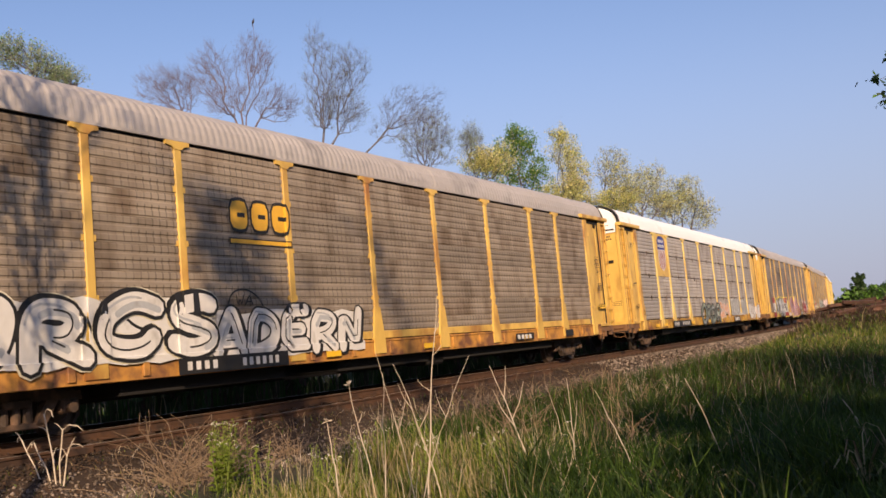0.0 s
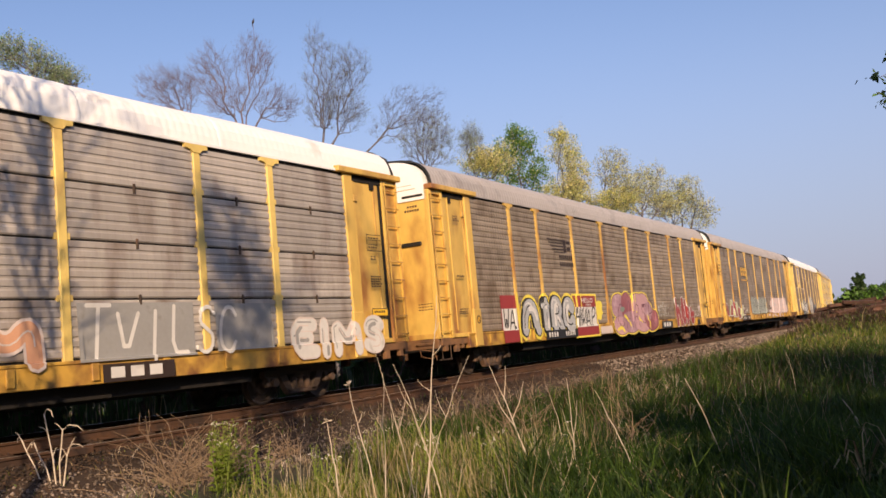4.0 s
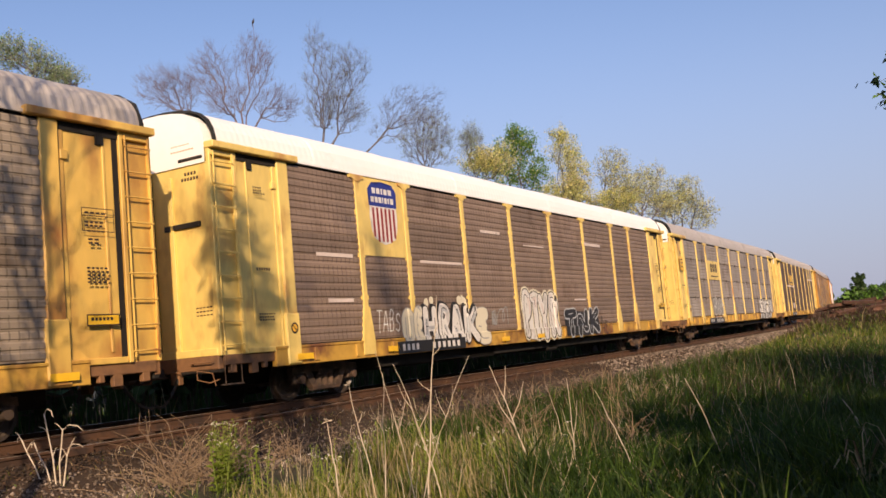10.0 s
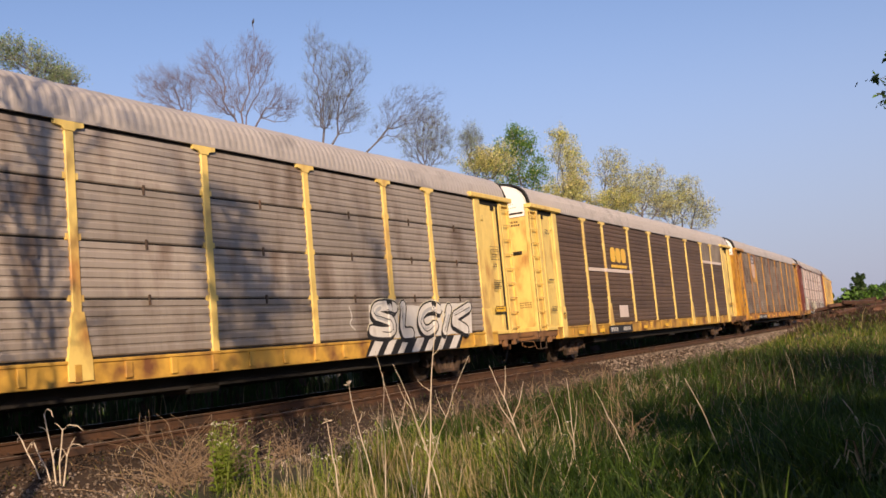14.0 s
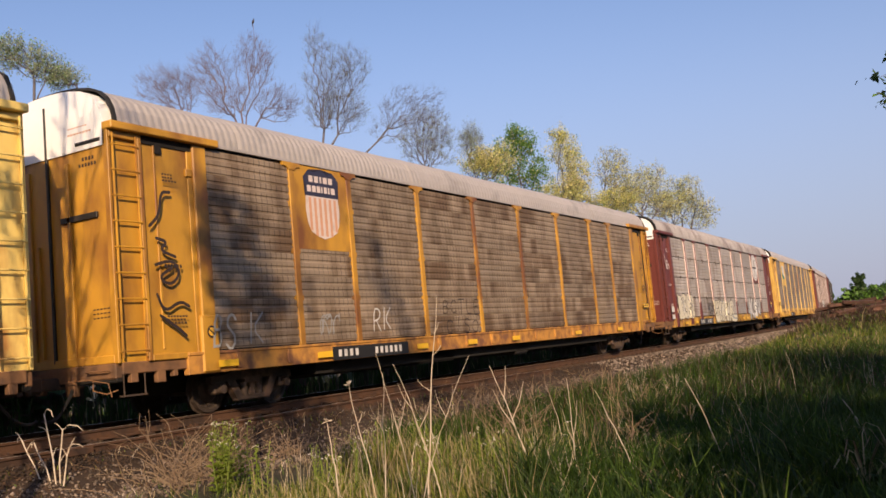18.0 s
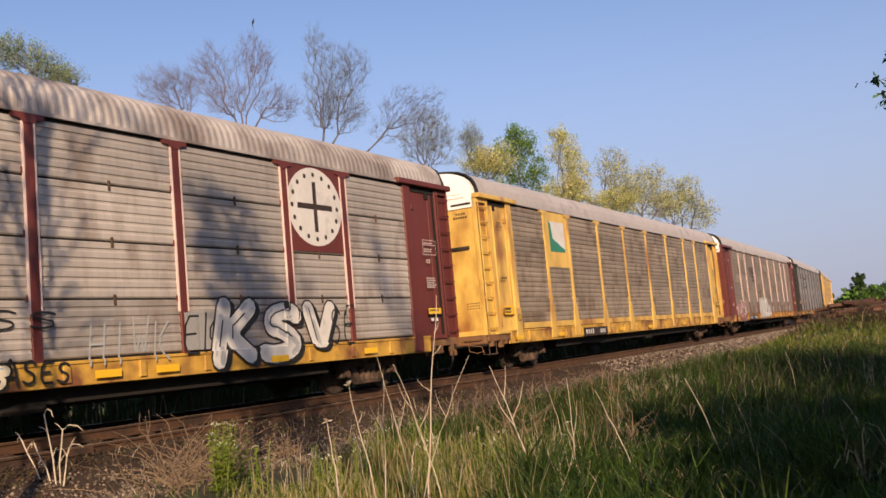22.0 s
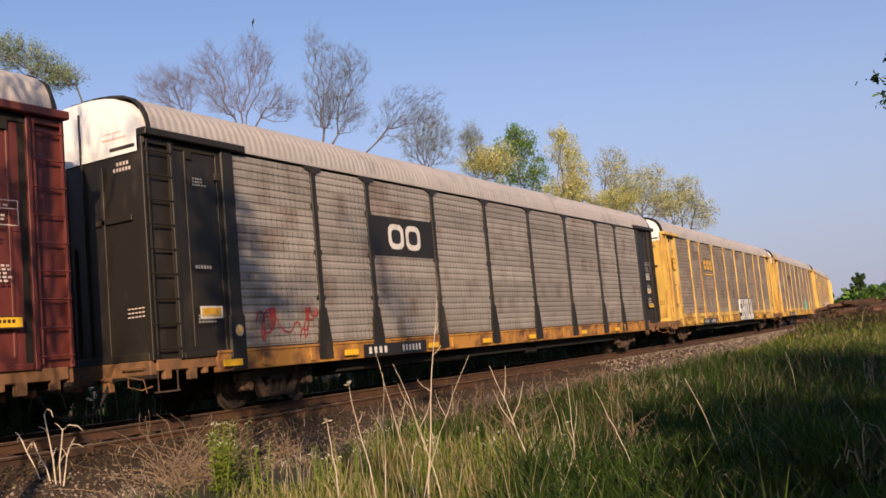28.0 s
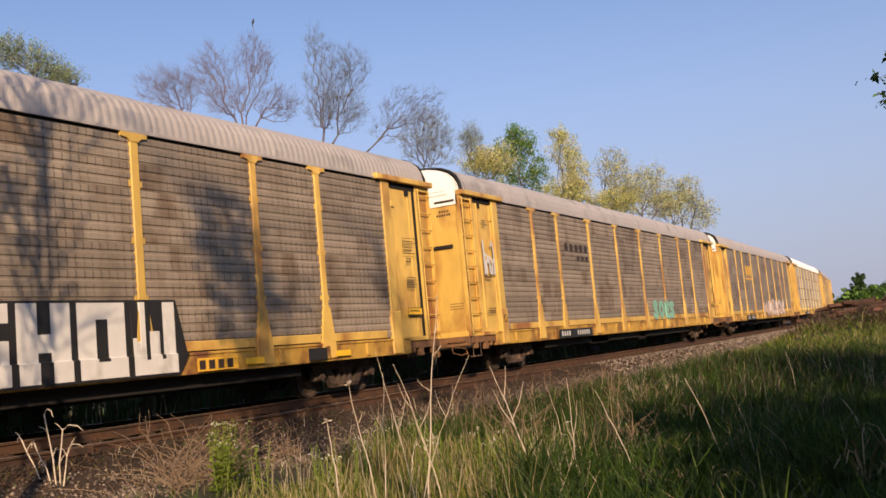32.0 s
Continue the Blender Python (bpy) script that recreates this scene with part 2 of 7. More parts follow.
def fast_mesh(name, verts, faces, mats, ids=None, smooth=False):
    """A mesh from arrays of equal-sided faces."""
    me = bpy.data.meshes.new(name)
    verts, faces = np.asarray(verts, np.float32), np.asarray(faces, np.int32)
    n, k = faces.shape
    me.vertices.add(len(verts))
    me.vertices.foreach_set("co", verts.ravel())
    me.loops.add(n * k)
    me.loops.foreach_set("vertex_index", faces.ravel())
    me.polygons.add(n)
    me.polygons.foreach_set("loop_start", np.arange(0, n * k, k, dtype=np.int32))
    for m in mats:
        me.materials.append(m)
    if ids is not None:
        me.polygons.foreach_set("material_index", np.asarray(ids, np.int32))
    if smooth:
        me.polygons.foreach_set("use_smooth", np.ones(n, bool))
    me.update(calc_edges=True)
    me.validate()
    return me


def part(name, mesh, parent, label="", at=(0, 0, 0)):
    ob = new(name, mesh)
    ob.parent = parent
    ob.location = at
    return tagged(ob, label)


def thing(name, mesh, label, category, group="", kind="", at=(0, 0, 0)):
    ob = new(name, mesh)
    ob.location = at
    return tagged(ob, label, category, group, kind)


MADE = {}


def once(key, make):
    """One mesh for all pieces that are alike."""
    if key not in MADE:
        MADE[key] = make()
    return MADE[key]


# ---------------------------------------------------------------- plan
# The track runs along x past the camera, straight at first and then in a wide bend to +y; rail head at z = 0.
TRACK_Y, BEND_X, BEND_R = 13.56, 14.7, 943.0


def track_at(u):
    """Centre of the track u metres along, and its heading in radians."""
    a = max(u - BEND_X, 0) / BEND_R
    return min(u, BEND_X) + BEND_R * math.sin(a), TRACK_Y + BEND_R * (1 - math.cos(a)), a


def track_y(x):
    return TRACK_Y + np.maximum(np.asarray(x, float) - BEND_X, 0) ** 2 / (2 * BEND_R)


def bumps(x, y, s, seed):
    """Smooth unevenness from a few crossed waves."""
    r = np.random.RandomState(seed)
    out = 0
    for k in range(5):
        a, q = r.uniform(0, math.tau), s * r.uniform(0.6, 2.2)
        out = out + np.sin((x * math.cos(a) + y * math.sin(a)) * q + r.uniform(0, 6)) / 5
    return out


def smooth(a, b, v):
    t = np.clip((v - a) / (b - a), 0, 1)
    return t * t * (3 - 2 * t)


def ground_z(x, y):
    x, y = np.asarray(x, float), np.asarray(y, float)
    side = y - track_y(x)
    q = np.abs(side)
    z = -0.24 - 0.52 * smooth(1.5, 2.9, q) - 0.1 * smooth(3, 9, q)
    z = z + 0.06 * bumps(x, y, 0.9, 1) * smooth(2.2, 3.5, q) + 0.12 * bumps(x, y, 0.25, 2) * smooth(3, 6, q)
    # a low bank inside the bend
    bank = smooth(48, 66, x) * (1 - smooth(190, 230, x)) * smooth(2.6, 5.0, -side) * (1 - smooth(30, 42, -side))
    return z + 1.25 * bank


# ---------------------------------------------------------------- ground
SOIL = material("earth_and_short_grass", (0.022, 0.024, 0.01), 0.95, 0, 0.4, 3, 0.2, 0.4, (0.07, 0.05, 0.03), 0.4)
# dusty bed colour, darkened to include shade over the near track
BED = material("dusty_shade_dark_bed", (0.034, 0.02, 0.012), 0.95, 0, 0.4, 25, 0.8, 0.6, (0.085, 0.048, 0.027), 0.4)


def build_ground():
    xs = np.concatenate([[-3000, -800, -250, -90, -40], np.arange(-20, 60, 0.5), np.arange(60, 130, 1.5), [135, 150, 170, 200, 240, 320, 500, 900, 1800, 4000]])
    ys = np.concatenate([[-3000, -800, -250, -90, -40], np.arange(-20, 24, 0.35), [26, 30, 36, 44, 60, 90, 150, 300, 700, 3000]])
    X, Y = np.meshgrid(xs, ys, indexing="ij")
    # rows follow the bend of the track
    Y2 = np.where((X > BEND_X) & (X < 330) & (np.abs(Y) < 300), Y + (track_y(X) - TRACK_Y) * np.clip((Y + 10) / 14, 0, 1), Y)
    Z = ground_z(X, Y2)
    Z = np.where((np.abs(Y) > 200) | (X > 330) | (X < -100), -0.86, Z)
    nx, ny = len(xs), len(ys)
    idx = np.arange(nx * ny).reshape(nx, ny)
    faces = np.stack([idx[:-1, :-1], idx[1:, :-1], idx[1:, 1:], idx[:-1, 1:]], -1).reshape(-1, 4)
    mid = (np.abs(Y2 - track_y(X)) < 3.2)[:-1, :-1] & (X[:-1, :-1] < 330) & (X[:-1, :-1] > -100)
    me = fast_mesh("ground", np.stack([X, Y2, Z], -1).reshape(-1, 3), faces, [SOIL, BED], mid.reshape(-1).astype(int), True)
    thing("ground", me, "rough trackside ground with a worn ballast bed", "ground", kind="structure")


build_ground()


def stones(name, label, centre, count, size, mats, seed):
    """Loose angular stones; centre(rng, count) gives their x, y, z."""
    r = np.random.RandomState(seed)
    base = np.array([(1, 0, 0), (-1, 0, 0), (0, 1, 0), (0, -1, 0), (0, 0, 1), (0, 0, -1)], float)
    tri = np.array([(0, 2, 4), (2, 1, 4), (1, 3, 4), (3, 0, 4), (2, 0, 5), (1, 2, 5), (3, 1, 5), (0, 3, 5)])
    c = centre(r, count)
    s = size * r.uniform(0.5, 1.3, (count, 1, 1)) * r.uniform(0.6, 1.2, (count, 6, 1))
    a = r.uniform(0, math.tau, count)
    v = base[None] * s
    v[..., 2] *= 0.7
    tilt = r.uniform(-0.7, 0.7, count)[:, None]
    x, y, z = v[..., 0], v[..., 1], v[..., 2]
    y, z = y * np.cos(tilt) - z * np.sin(tilt), y * np.sin(tilt) + z * np.cos(tilt)
    ca, sa = np.cos(a)[:, None], np.sin(a)[:, None]
    v = np.stack([x * ca - y * sa, x * sa + y * ca, z], -1) + c[:, None, :]
    f = (tri[None] + 6 * np.arange(count)[:, None, None]).reshape(-1, 3)
    return thing(name, fast_mesh(name, v.reshape(-1, 3), f, mats), label, "ballast", kind="stuff")


def shoulder(r, n):
    x = 5 + 40 * r.random_sample(n) ** 1.6
    y = track_y(x) - r.uniform(2.1, 3.8, n) - 0.5 * r.random_sample(n) ** 3
    return np.stack([x, y, ground_z(x, y) + 0.012], -1)


def tie_ends(r, n):
    x = 5 + 40 * r.random_sample(n) ** 1.4
    y = track_y(x) - r.uniform(1.25, 2.2, n)
    return np.stack([x, y, ground_z(x, y) + 0.012], -1)


def inner(r, n):
    x = 5 + 70 * r.random_sample(n) ** 1.4
    y = track_y(x) + r.uniform(-1.25, 2.6, n)
    return np.stack([x, y, ground_z(x, y) + 0.012], -1)


def far_shoulder(r, n):
    x = 30 + 60 * r.random_sample(n)
    y = track_y(x) - r.uniform(1.2, 2.9, n)
    return np.stack([x, y, ground_z(x, y) + 0.015], -1)


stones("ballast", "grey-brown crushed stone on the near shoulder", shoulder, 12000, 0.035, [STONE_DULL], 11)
stones("ballast", "rust-brown crushed stone at the tie ends, darkened for shade", tie_ends, 8000, 0.035, [STONE_BROWN], 14)
stones("ballast", "dusty crushed stone between the rails, darkened for shade", inner, 6000, 0.035, [STONE_BROWN], 12)
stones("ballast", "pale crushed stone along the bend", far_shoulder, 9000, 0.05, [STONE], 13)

# ---------------------------------------------------------------- track
track = thing("railway_track", None, "rusty railway track on timber ties", "track", kind="structure")


def rail_mesh(name, u0, u1, offset, step, lift=0.0, straight=None):
    """A rail of true section, drawn along the track at a sideways offset."""
    sec = [(-0.07, 0), (0.07, 0), (0.07, 0.012), (0.012, 0.035), (0.01, 0.125), (0.034, 0.14), (0.036, 0.168), (0.028, 0.176), (-0.028, 0.176), (-0.036, 0.168), (-0.034, 0.14), (-0.01, 0.125), (-0.012, 0.035), (-0.07, 0.012)]
    s = Shape()
    us = np.arange(u0, u1 + step / 2, step)
    n = len(sec)
    vs = []
    for u in us:
        x, y, a = track_at(float(u))
        if straight:
            dy, dz = straight(float(u))
        else:
            dy = dz = 0
        for p, q in sec:
            k = offset + p + dy
            vs.append((x - math.sin(a) * k, y + math.cos(a) * k, q - 0.176 + lift + dz))
    fs, ms = [], []
    for i in range(len(us) - 1):
        for k in range(n):
            fs.append((i * n + k, i * n + (k + 1) % n, (i + 1) * n + (k + 1) % n, (i + 1) * n + k))
            ms.append(1 if k == 7 else 0)
    s.add(vs, fs)
    s.m = ms
    s.add([vs[k] for k in range(n)], [tuple(range(n))])
    s.add([vs[-n + k] for k in range(n)], [tuple(range(n))])
    return s.mesh(name, [RAIL_RUST, STEEL])


part("rail", rail_mesh("rail", -40, 330, -0.753, 2.5), track)
part("rail", rail_mesh("rail", -40, 330, 0.753, 2.5), track)


def tie_mesh():
    return Shape().box(-0.115, 0.115, -1.3, 1.3, -0.18, 0, 0, 0.015).mesh("tie", TIE)


def plate_mesh():
    return Shape().box(-0.1, 0.1, -0.18, 0.18, 0, 0.014, 0, 0.004).box(-0.07, -0.045, 0.08, 0.11, 0.01, 0.05).box(0.045, 0.07, 0.08, 0.11, 0.01, 0.05).box(-0.07, -0.045, -0.11, -0.08, 0.01, 0.05).box(0.045, 0.07, -0.11, -0.08, 0.01, 0.05).mesh("tie_plate", RAIL_RUST)


tie_rng = random.Random(5)
far_ties = Shape()
for i in range(-40, 430):
    u = i * 0.53
    x, y, a = track_at(u)
    if 3 < u < 150:
        t = part("tie", once("tie", tie_mesh), track)
        t.matrix_basis = Matrix.Translation((x, y + tie_rng.uniform(-0.05, 0.05), -0.192 + tie_rng.uniform(-0.008, 0.004))) @ Matrix.Rotation(a + tie_rng.uniform(-0.02, 0.02), 4, "Z")
        if u < 40:
            for o in (-0.753, 0.753):
                p = part("tie_plate", once("tie_plate", plate_mesh), track)
                p.matrix_basis = Matrix.Translation((x - math.sin(a) * o, y + math.cos(a) * o, -0.189)) @ Matrix.Rotation(a, 4, "Z")
    else:
        far_ties.box(x - 0.11, x + 0.11, y - 1.3, y + 1.3, -0.36, -0.19)
tagged(part("tie_row", far_ties.mesh("tie_row", TIE), track, "dark ties further along the bend"), kind="stuff")


def sag(u):
    return 0.05 * math.sin(u * 0.11), 0.02 * math.sin(u * 0.35 + 1)


spare = thing("spare_rail", rail_mesh("spare_rail", 4.0, 26.0, -1.74, 0.5, -0.13, sag), "rusty spare rail lying along the tie ends", "rail")
for u in (9.0, 20.6):
    x, y, a = track_at(u)
    part("joint_bar", Shape().box(x - 0.3, x + 0.3, y - 1.79, y - 1.755, -0.27, -0.17, 0, 0.008).mesh("joint_bar", RAIL_RUST), spare, "bolted joint bar")


# ---------------------------------------------------------------- plants
def leaf_mat(name, base, vary, second, thin=0.35):
    return material(name, base, 0.6, 0, vary, 0.8, 0.25, 0, second, 0.3, island=0.35, thin=thin)


# deep and yellow grass tones: the verge's shade and sun put into colour
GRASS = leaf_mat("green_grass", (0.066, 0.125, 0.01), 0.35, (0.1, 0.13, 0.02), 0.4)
GRASS_SHADED = leaf_mat("shade_toned_grass", (0.022, 0.056, 0.004), 0.4, (0.038, 0.064, 0.007), 0.4)
GRASS_SUN = leaf_mat("sunlit_toned_grass", (0.2, 0.22, 0.035), 0.3, (0.26, 0.22, 0.055), 0.4)
STRAW = leaf_mat("dry_straw", (0.35, 0.28, 0.16), 0.3, (0.2, 0.14, 0.075), 0.25)
BRUSH = leaf_mat("brown_dead_brush", (0.05, 0.027, 0.018), 0.4, (0.09, 0.048, 0.03), 0.1)
BARK = material("grey_brown_bark", (0.13, 0.118, 0.125), 0.9, 0, 0.3, 9, 1, 0.4, (0.09, 0.078, 0.08), 0.3)
BARK_PINK = material("reddish_twig_bark", (0.17, 0.14, 0.16), 0.9, 0, 0.3, 9, 1, 0.3, (0.17, 0.12, 0.12), 0.3)
DEAD = material("pale_dead_stalk", (0.5, 0.43, 0.35), 0.8, 0, 0.3, 15, 2, 0.2, (0.3, 0.21, 0.13), 0.3)
LEAF_GREEN = leaf_mat("fresh_green_leaf", (0.13, 0.27, 0.05), 0.3, (0.2, 0.32, 0.07), 0.45)
LEAF_YELLOW = leaf_mat("yellow_green_leaf", (0.72, 0.68, 0.26), 0.25, (0.74, 0.66, 0.36), 0.5)
LEAF_PALE = leaf_mat("pale_budding_leaf", (0.36, 0.43, 0.26), 0.3, (0.3, 0.36, 0.24), 0.45)
LEAF_DARK = leaf_mat("dark_shaded_leaf", (0.035, 0.075, 0.02), 0.3, (0.05, 0.09, 0.02), 0.35)
LEAF_WEED = leaf_mat("bright_weed_leaf", (0.21, 0.29, 0.04), 0.3, (0.29, 0.32, 0.06), 0.4)
FLOWER = material("small_white_flower", (0.75, 0.73, 0.66), 0.7, 0, 0.1)


def blades(name, label, spots, height, width, lean, mats, weights, seed, category="grass"):
    """Tufts of bent blades, two quads each, at the given x, y, z."""
    r = np.random.RandomState(seed)
    n = len(spots)
    h = height * r.uniform(0.45, 1.25, n) * np.clip(0.9 + 1.1 * bumps(spots[:, 0], spots[:, 1], 1.7, seed), 0.45, 1.6)
    a = r.uniform(0, math.tau, n)
    b = r.normal(0, 1, n) * lean
    c = r.normal(0, 1, n) * lean
    w = width * r.uniform(0.6, 1.3, n)
    side = np.stack([np.cos(a), np.sin(a), np.zeros(n)], -1) * w[:, None] / 2
    bend = np.stack([b, c, np.zeros(n)], -1) * h[:, None]
    up = np.stack([np.zeros(n), np.zeros(n), h], -1)
    p0, p1, p2 = spots - np.array([0, 0, 0.03]), spots + up * 0.55 + bend * 0.35, spots + up * (1 - 0.25 * np.minimum(np.hypot(b, c), 1.5))[:, None] + bend
    v = np.stack([p0 - side, p0 + side, p1 - side * 0.8, p1 + side * 0.8, p2 - side * 0.12, p2 + side * 0.12], 1)
    f = (np.array([(0, 1, 3, 2), (2, 3, 5, 4)])[None] + 6 * np.arange(n)[:, None, None]).reshape(-1, 4)
    ids = np.repeat(r.choice(len(mats), n, p=weights), 2)
    return thing(name, fast_mesh(name, v.reshape(-1, 3), f, mats, ids), label, category, kind="stuff")


def verge_limit(x):
    """How far from the camera's side the grass reaches towards the track."""
    return np.minimum(7.6 + 0.25 * (x - 8), 9.6 + 0.9 * smooth(30, 48, x) + (track_y(x) - TRACK_Y)) + 0.35 * bumps(x, x * 0, 1.4, 8)


def field(r, n, x0, x1, power=1.0, edge=0.0, clump=0.5):
    """Spots on the near verge, inside the wedge that the eye takes in, gathered in clumps."""
    out = []
    while sum(len(o) for o in out) < n:
        x = x0 + (x1 - x0) * r.random_sample(n) ** power
        y = -1.5 + r.random_sample(n) * (verge_limit(x) + 1.5 - edge)
        keep = (y > 0.02 * x - 1.5) & (bumps(x, y, 2.2, 21) + r.uniform(-0.6, 0.6, n) > clump - 0.9)
        out.append(np.stack([x, y, ground_z(x, y)], -1)[keep])
    return np.concatenate(out)[:n]


veg = np.random.RandomState(3)
near = field(veg, 60000, 4.5, 17, 0.9)
# zones of low sun and of shade, each given its own grass tone
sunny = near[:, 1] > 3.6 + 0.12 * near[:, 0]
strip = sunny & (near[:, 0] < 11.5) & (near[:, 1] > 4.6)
blades("grass", "yellow-green grass mixed with straw beside the ballast", near[strip], 0.36, 0.014, 0.36, [GRASS, GRASS_SUN, STRAW, GRASS_SHADED], [0.28, 0.36, 0.2, 0.16], 30)
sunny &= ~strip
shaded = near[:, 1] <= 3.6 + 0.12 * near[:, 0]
blades("grass", "spring grass in low sun, mostly in the shade-toned green", near[sunny], 0.36, 0.014, 0.42, [GRASS, GRASS_SUN, STRAW, GRASS_SHADED], [0.2, 0.03, 0.015, 0.755], 31)
blades("grass", "tall grass in the shade, given a darker shade tone", near[shaded], 0.5, 0.017, 0.45, [GRASS_SHADED, GRASS, STRAW], [0.78, 0.205, 0.015], 32)
mid = field(veg, 42000, 15, 40, 1.2)
blades("grass", "uncut verge grass, mostly in the darker shade tone", mid, 0.46, 0.022, 0.4, [GRASS_SHADED, GRASS, STRAW, BRUSH], [0.68, 0.15, 0.015, 0.155], 33)
far_spots = field(veg, 20000, 38, 62, 1.0)
blades("grass", "grass and brown stalks along the bend", far_spots, 0.32, 0.04, 0.4, [GRASS, GRASS_SUN, STRAW, BRUSH], [0.5, 0.27, 0.08, 0.15], 34)
dry = field(veg, 600, 10.0, 30, 1.2, 0.0, 0.2)
blades("dry_grass", "tall straw-coloured dry stems among the grass", dry, 0.75, 0.008, 0.22, [STRAW, DEAD], [0.7, 0.3], 35, "dry grass")
front = field(veg, 1700, 7.0, 12, 1.0, 0.0, 0.2)
front = front[front[:, 1] > 3.5]
blades("dry_grass", "tall straw-coloured dry stems beside the ballast", front, 0.6, 0.009, 0.2, [STRAW, DEAD], [0.7, 0.3], 36, "dry grass")


arch = field(veg, 1800, 8.5, 16, 1.0)
arch = arch[arch[:, 1] < 4.2 + 0.12 * arch[:, 0]]
blades("grass", "long arching blades in the shaded grass", arch, 0.6, 0.02, 0.75, [GRASS, GRASS_SHADED], [0.4, 0.6], 43)


def scatter(r, n, x0, x1, y0, y1):
    x, y = r.uniform(x0, x1, n), r.uniform(y0, y1, n)
    return np.stack([x, y + (track_y(x) - TRACK_Y), ground_z(x, y + (track_y(x) - TRACK_Y))], -1)


blades("dead_brush", "reddish-brown dead brush on the low bank", scatter(veg, 24000, 56, 110, -8, 10.0), 0.75, 0.04, 0.7, [BRUSH, STRAW, GRASS], [0.84, 0.06, 0.1], 37, "brush")
blades("grass", "reedy grass on the far side of the track, mostly shade-toned", scatter(veg, 16000, 6, 60, 16.7, 20.5), 1.1, 0.03, 0.12, [GRASS_SHADED, BRUSH, STRAW], [0.6, 0.34, 0.06], 38)
blades("grass", "dark meadow beyond the track", scatter(veg, 9000, 10, 110, 18, 34), 0.7, 0.06, 0.3, [GRASS_SHADED, GRASS, BRUSH], [0.6, 0.25, 0.15], 39)


def limbs(r, base, height, spread, trunk, levels, kids, up=0.35, crooked=0.12, first=0.25, lean=(0, 0), ratio=0.62, mains=()):
    """Grows a tree: a list of (p, q, radius at p, radius at q, level), and the tips of the last two levels."""
    segs, tips = [], []

    def grow(p, d, length, rad, level):
        n = 5 if level < 2 else 3
        pts, step, dd = [np.array(p, float)], length / n, np.array(d, float)
        for i in range(n):
            dd = dd + r.normal(0, crooked, 3) * (1 + 0.3 * level)
            dd[2] += up * 0.12 * (level > 0)
            dd /= np.linalg.norm(dd)
            q = pts[-1] + dd * step
            ra, rb = rad * (1 - 0.7 * i / n), rad * (1 - 0.7 * (i + 1) / n)
            segs.append((pts[-1], q, ra, rb, level))
            pts.append(q)
            if level >= levels - 1:
                tips.append((q, dd.copy(), level))
        if level < levels:
            k = kids[min(level, len(kids) - 1)]
            for j in range(k):
                f = first + (1 - first) * (j + r.uniform(0.1, 0.9)) / k if level == 0 else r.uniform(0.22, 1.0)
                i = min(int(f * n), n - 1)
                o = pts[i] + (pts[i + 1] - pts[i]) * (f * n - i)
                az = r.uniform(0, math.tau) if level else j * 2.4 + r.uniform(-0.5, 0.5)
                away = np.array([math.cos(az), math.sin(az), 0.0])
                if mains:
                    away = away + np.array([0, 0, r.uniform(-0.6, 0.6)])
                    away = away - dd * (away @ dd)
                nd = dd * (0.95 if mains else 0.75) + away * spread * r.uniform(0.7, 1.2) + np.array([0, 0, up])
                nd /= np.linalg.norm(nd)
                grow(o, nd, length * (0.6 if mains and level > 1 else ratio) * r.uniform(0.7, 1.15) * (1.1 - 0.5 * f * (level == 0) - (0.8 * f - 0.1 if mains and level else 0)), max(rad * (1 - 0.7 * f) * (0.36 if mains else 0.6), 0.003), level + 1)

    if mains:
        # a clear stem, and main limbs of set reach: (sideways, height) of the fork, (sideways, height) of the tip
        fork = min(m[1] for m in mains) - 0.2
        pts = [np.array([0, 0, -0.3])]
        for i in range(6):
            z = fork * (i + 1) / 6
            q = np.array([r.normal(0, 0.05), r.normal(0, 0.05), z])
            segs.append((pts[-1], q, trunk * (1 - 0.1 * i), trunk * (0.9 - 0.1 * i), 0))
            pts.append(q)
        across = np.array([0.508, -0.861, 0])
        for x0, z0, x1, z1 in mains:
            a = across * x0 + np.array([0, 0, z0])
            d = across * (x1 - x0) + np.array([0, 0, z1 - z0])
            depth = r.uniform(-0.25, 0.25) * np.linalg.norm(d)
            d = d + np.array([0.861, 0.508, 0]) * depth
            if abs(x0) < 0.7:
                segs.append((np.array([0, 0, z0 - abs(x0) - 0.5]), a, trunk * 0.2, trunk * 0.16, 1))
            grow(a, d / np.linalg.norm(d), np.linalg.norm(d), trunk * 0.16, 1)
    else:
        grow(base, (lean[0], lean[1], 1), height * 0.72, trunk, 0)
    return segs, tips


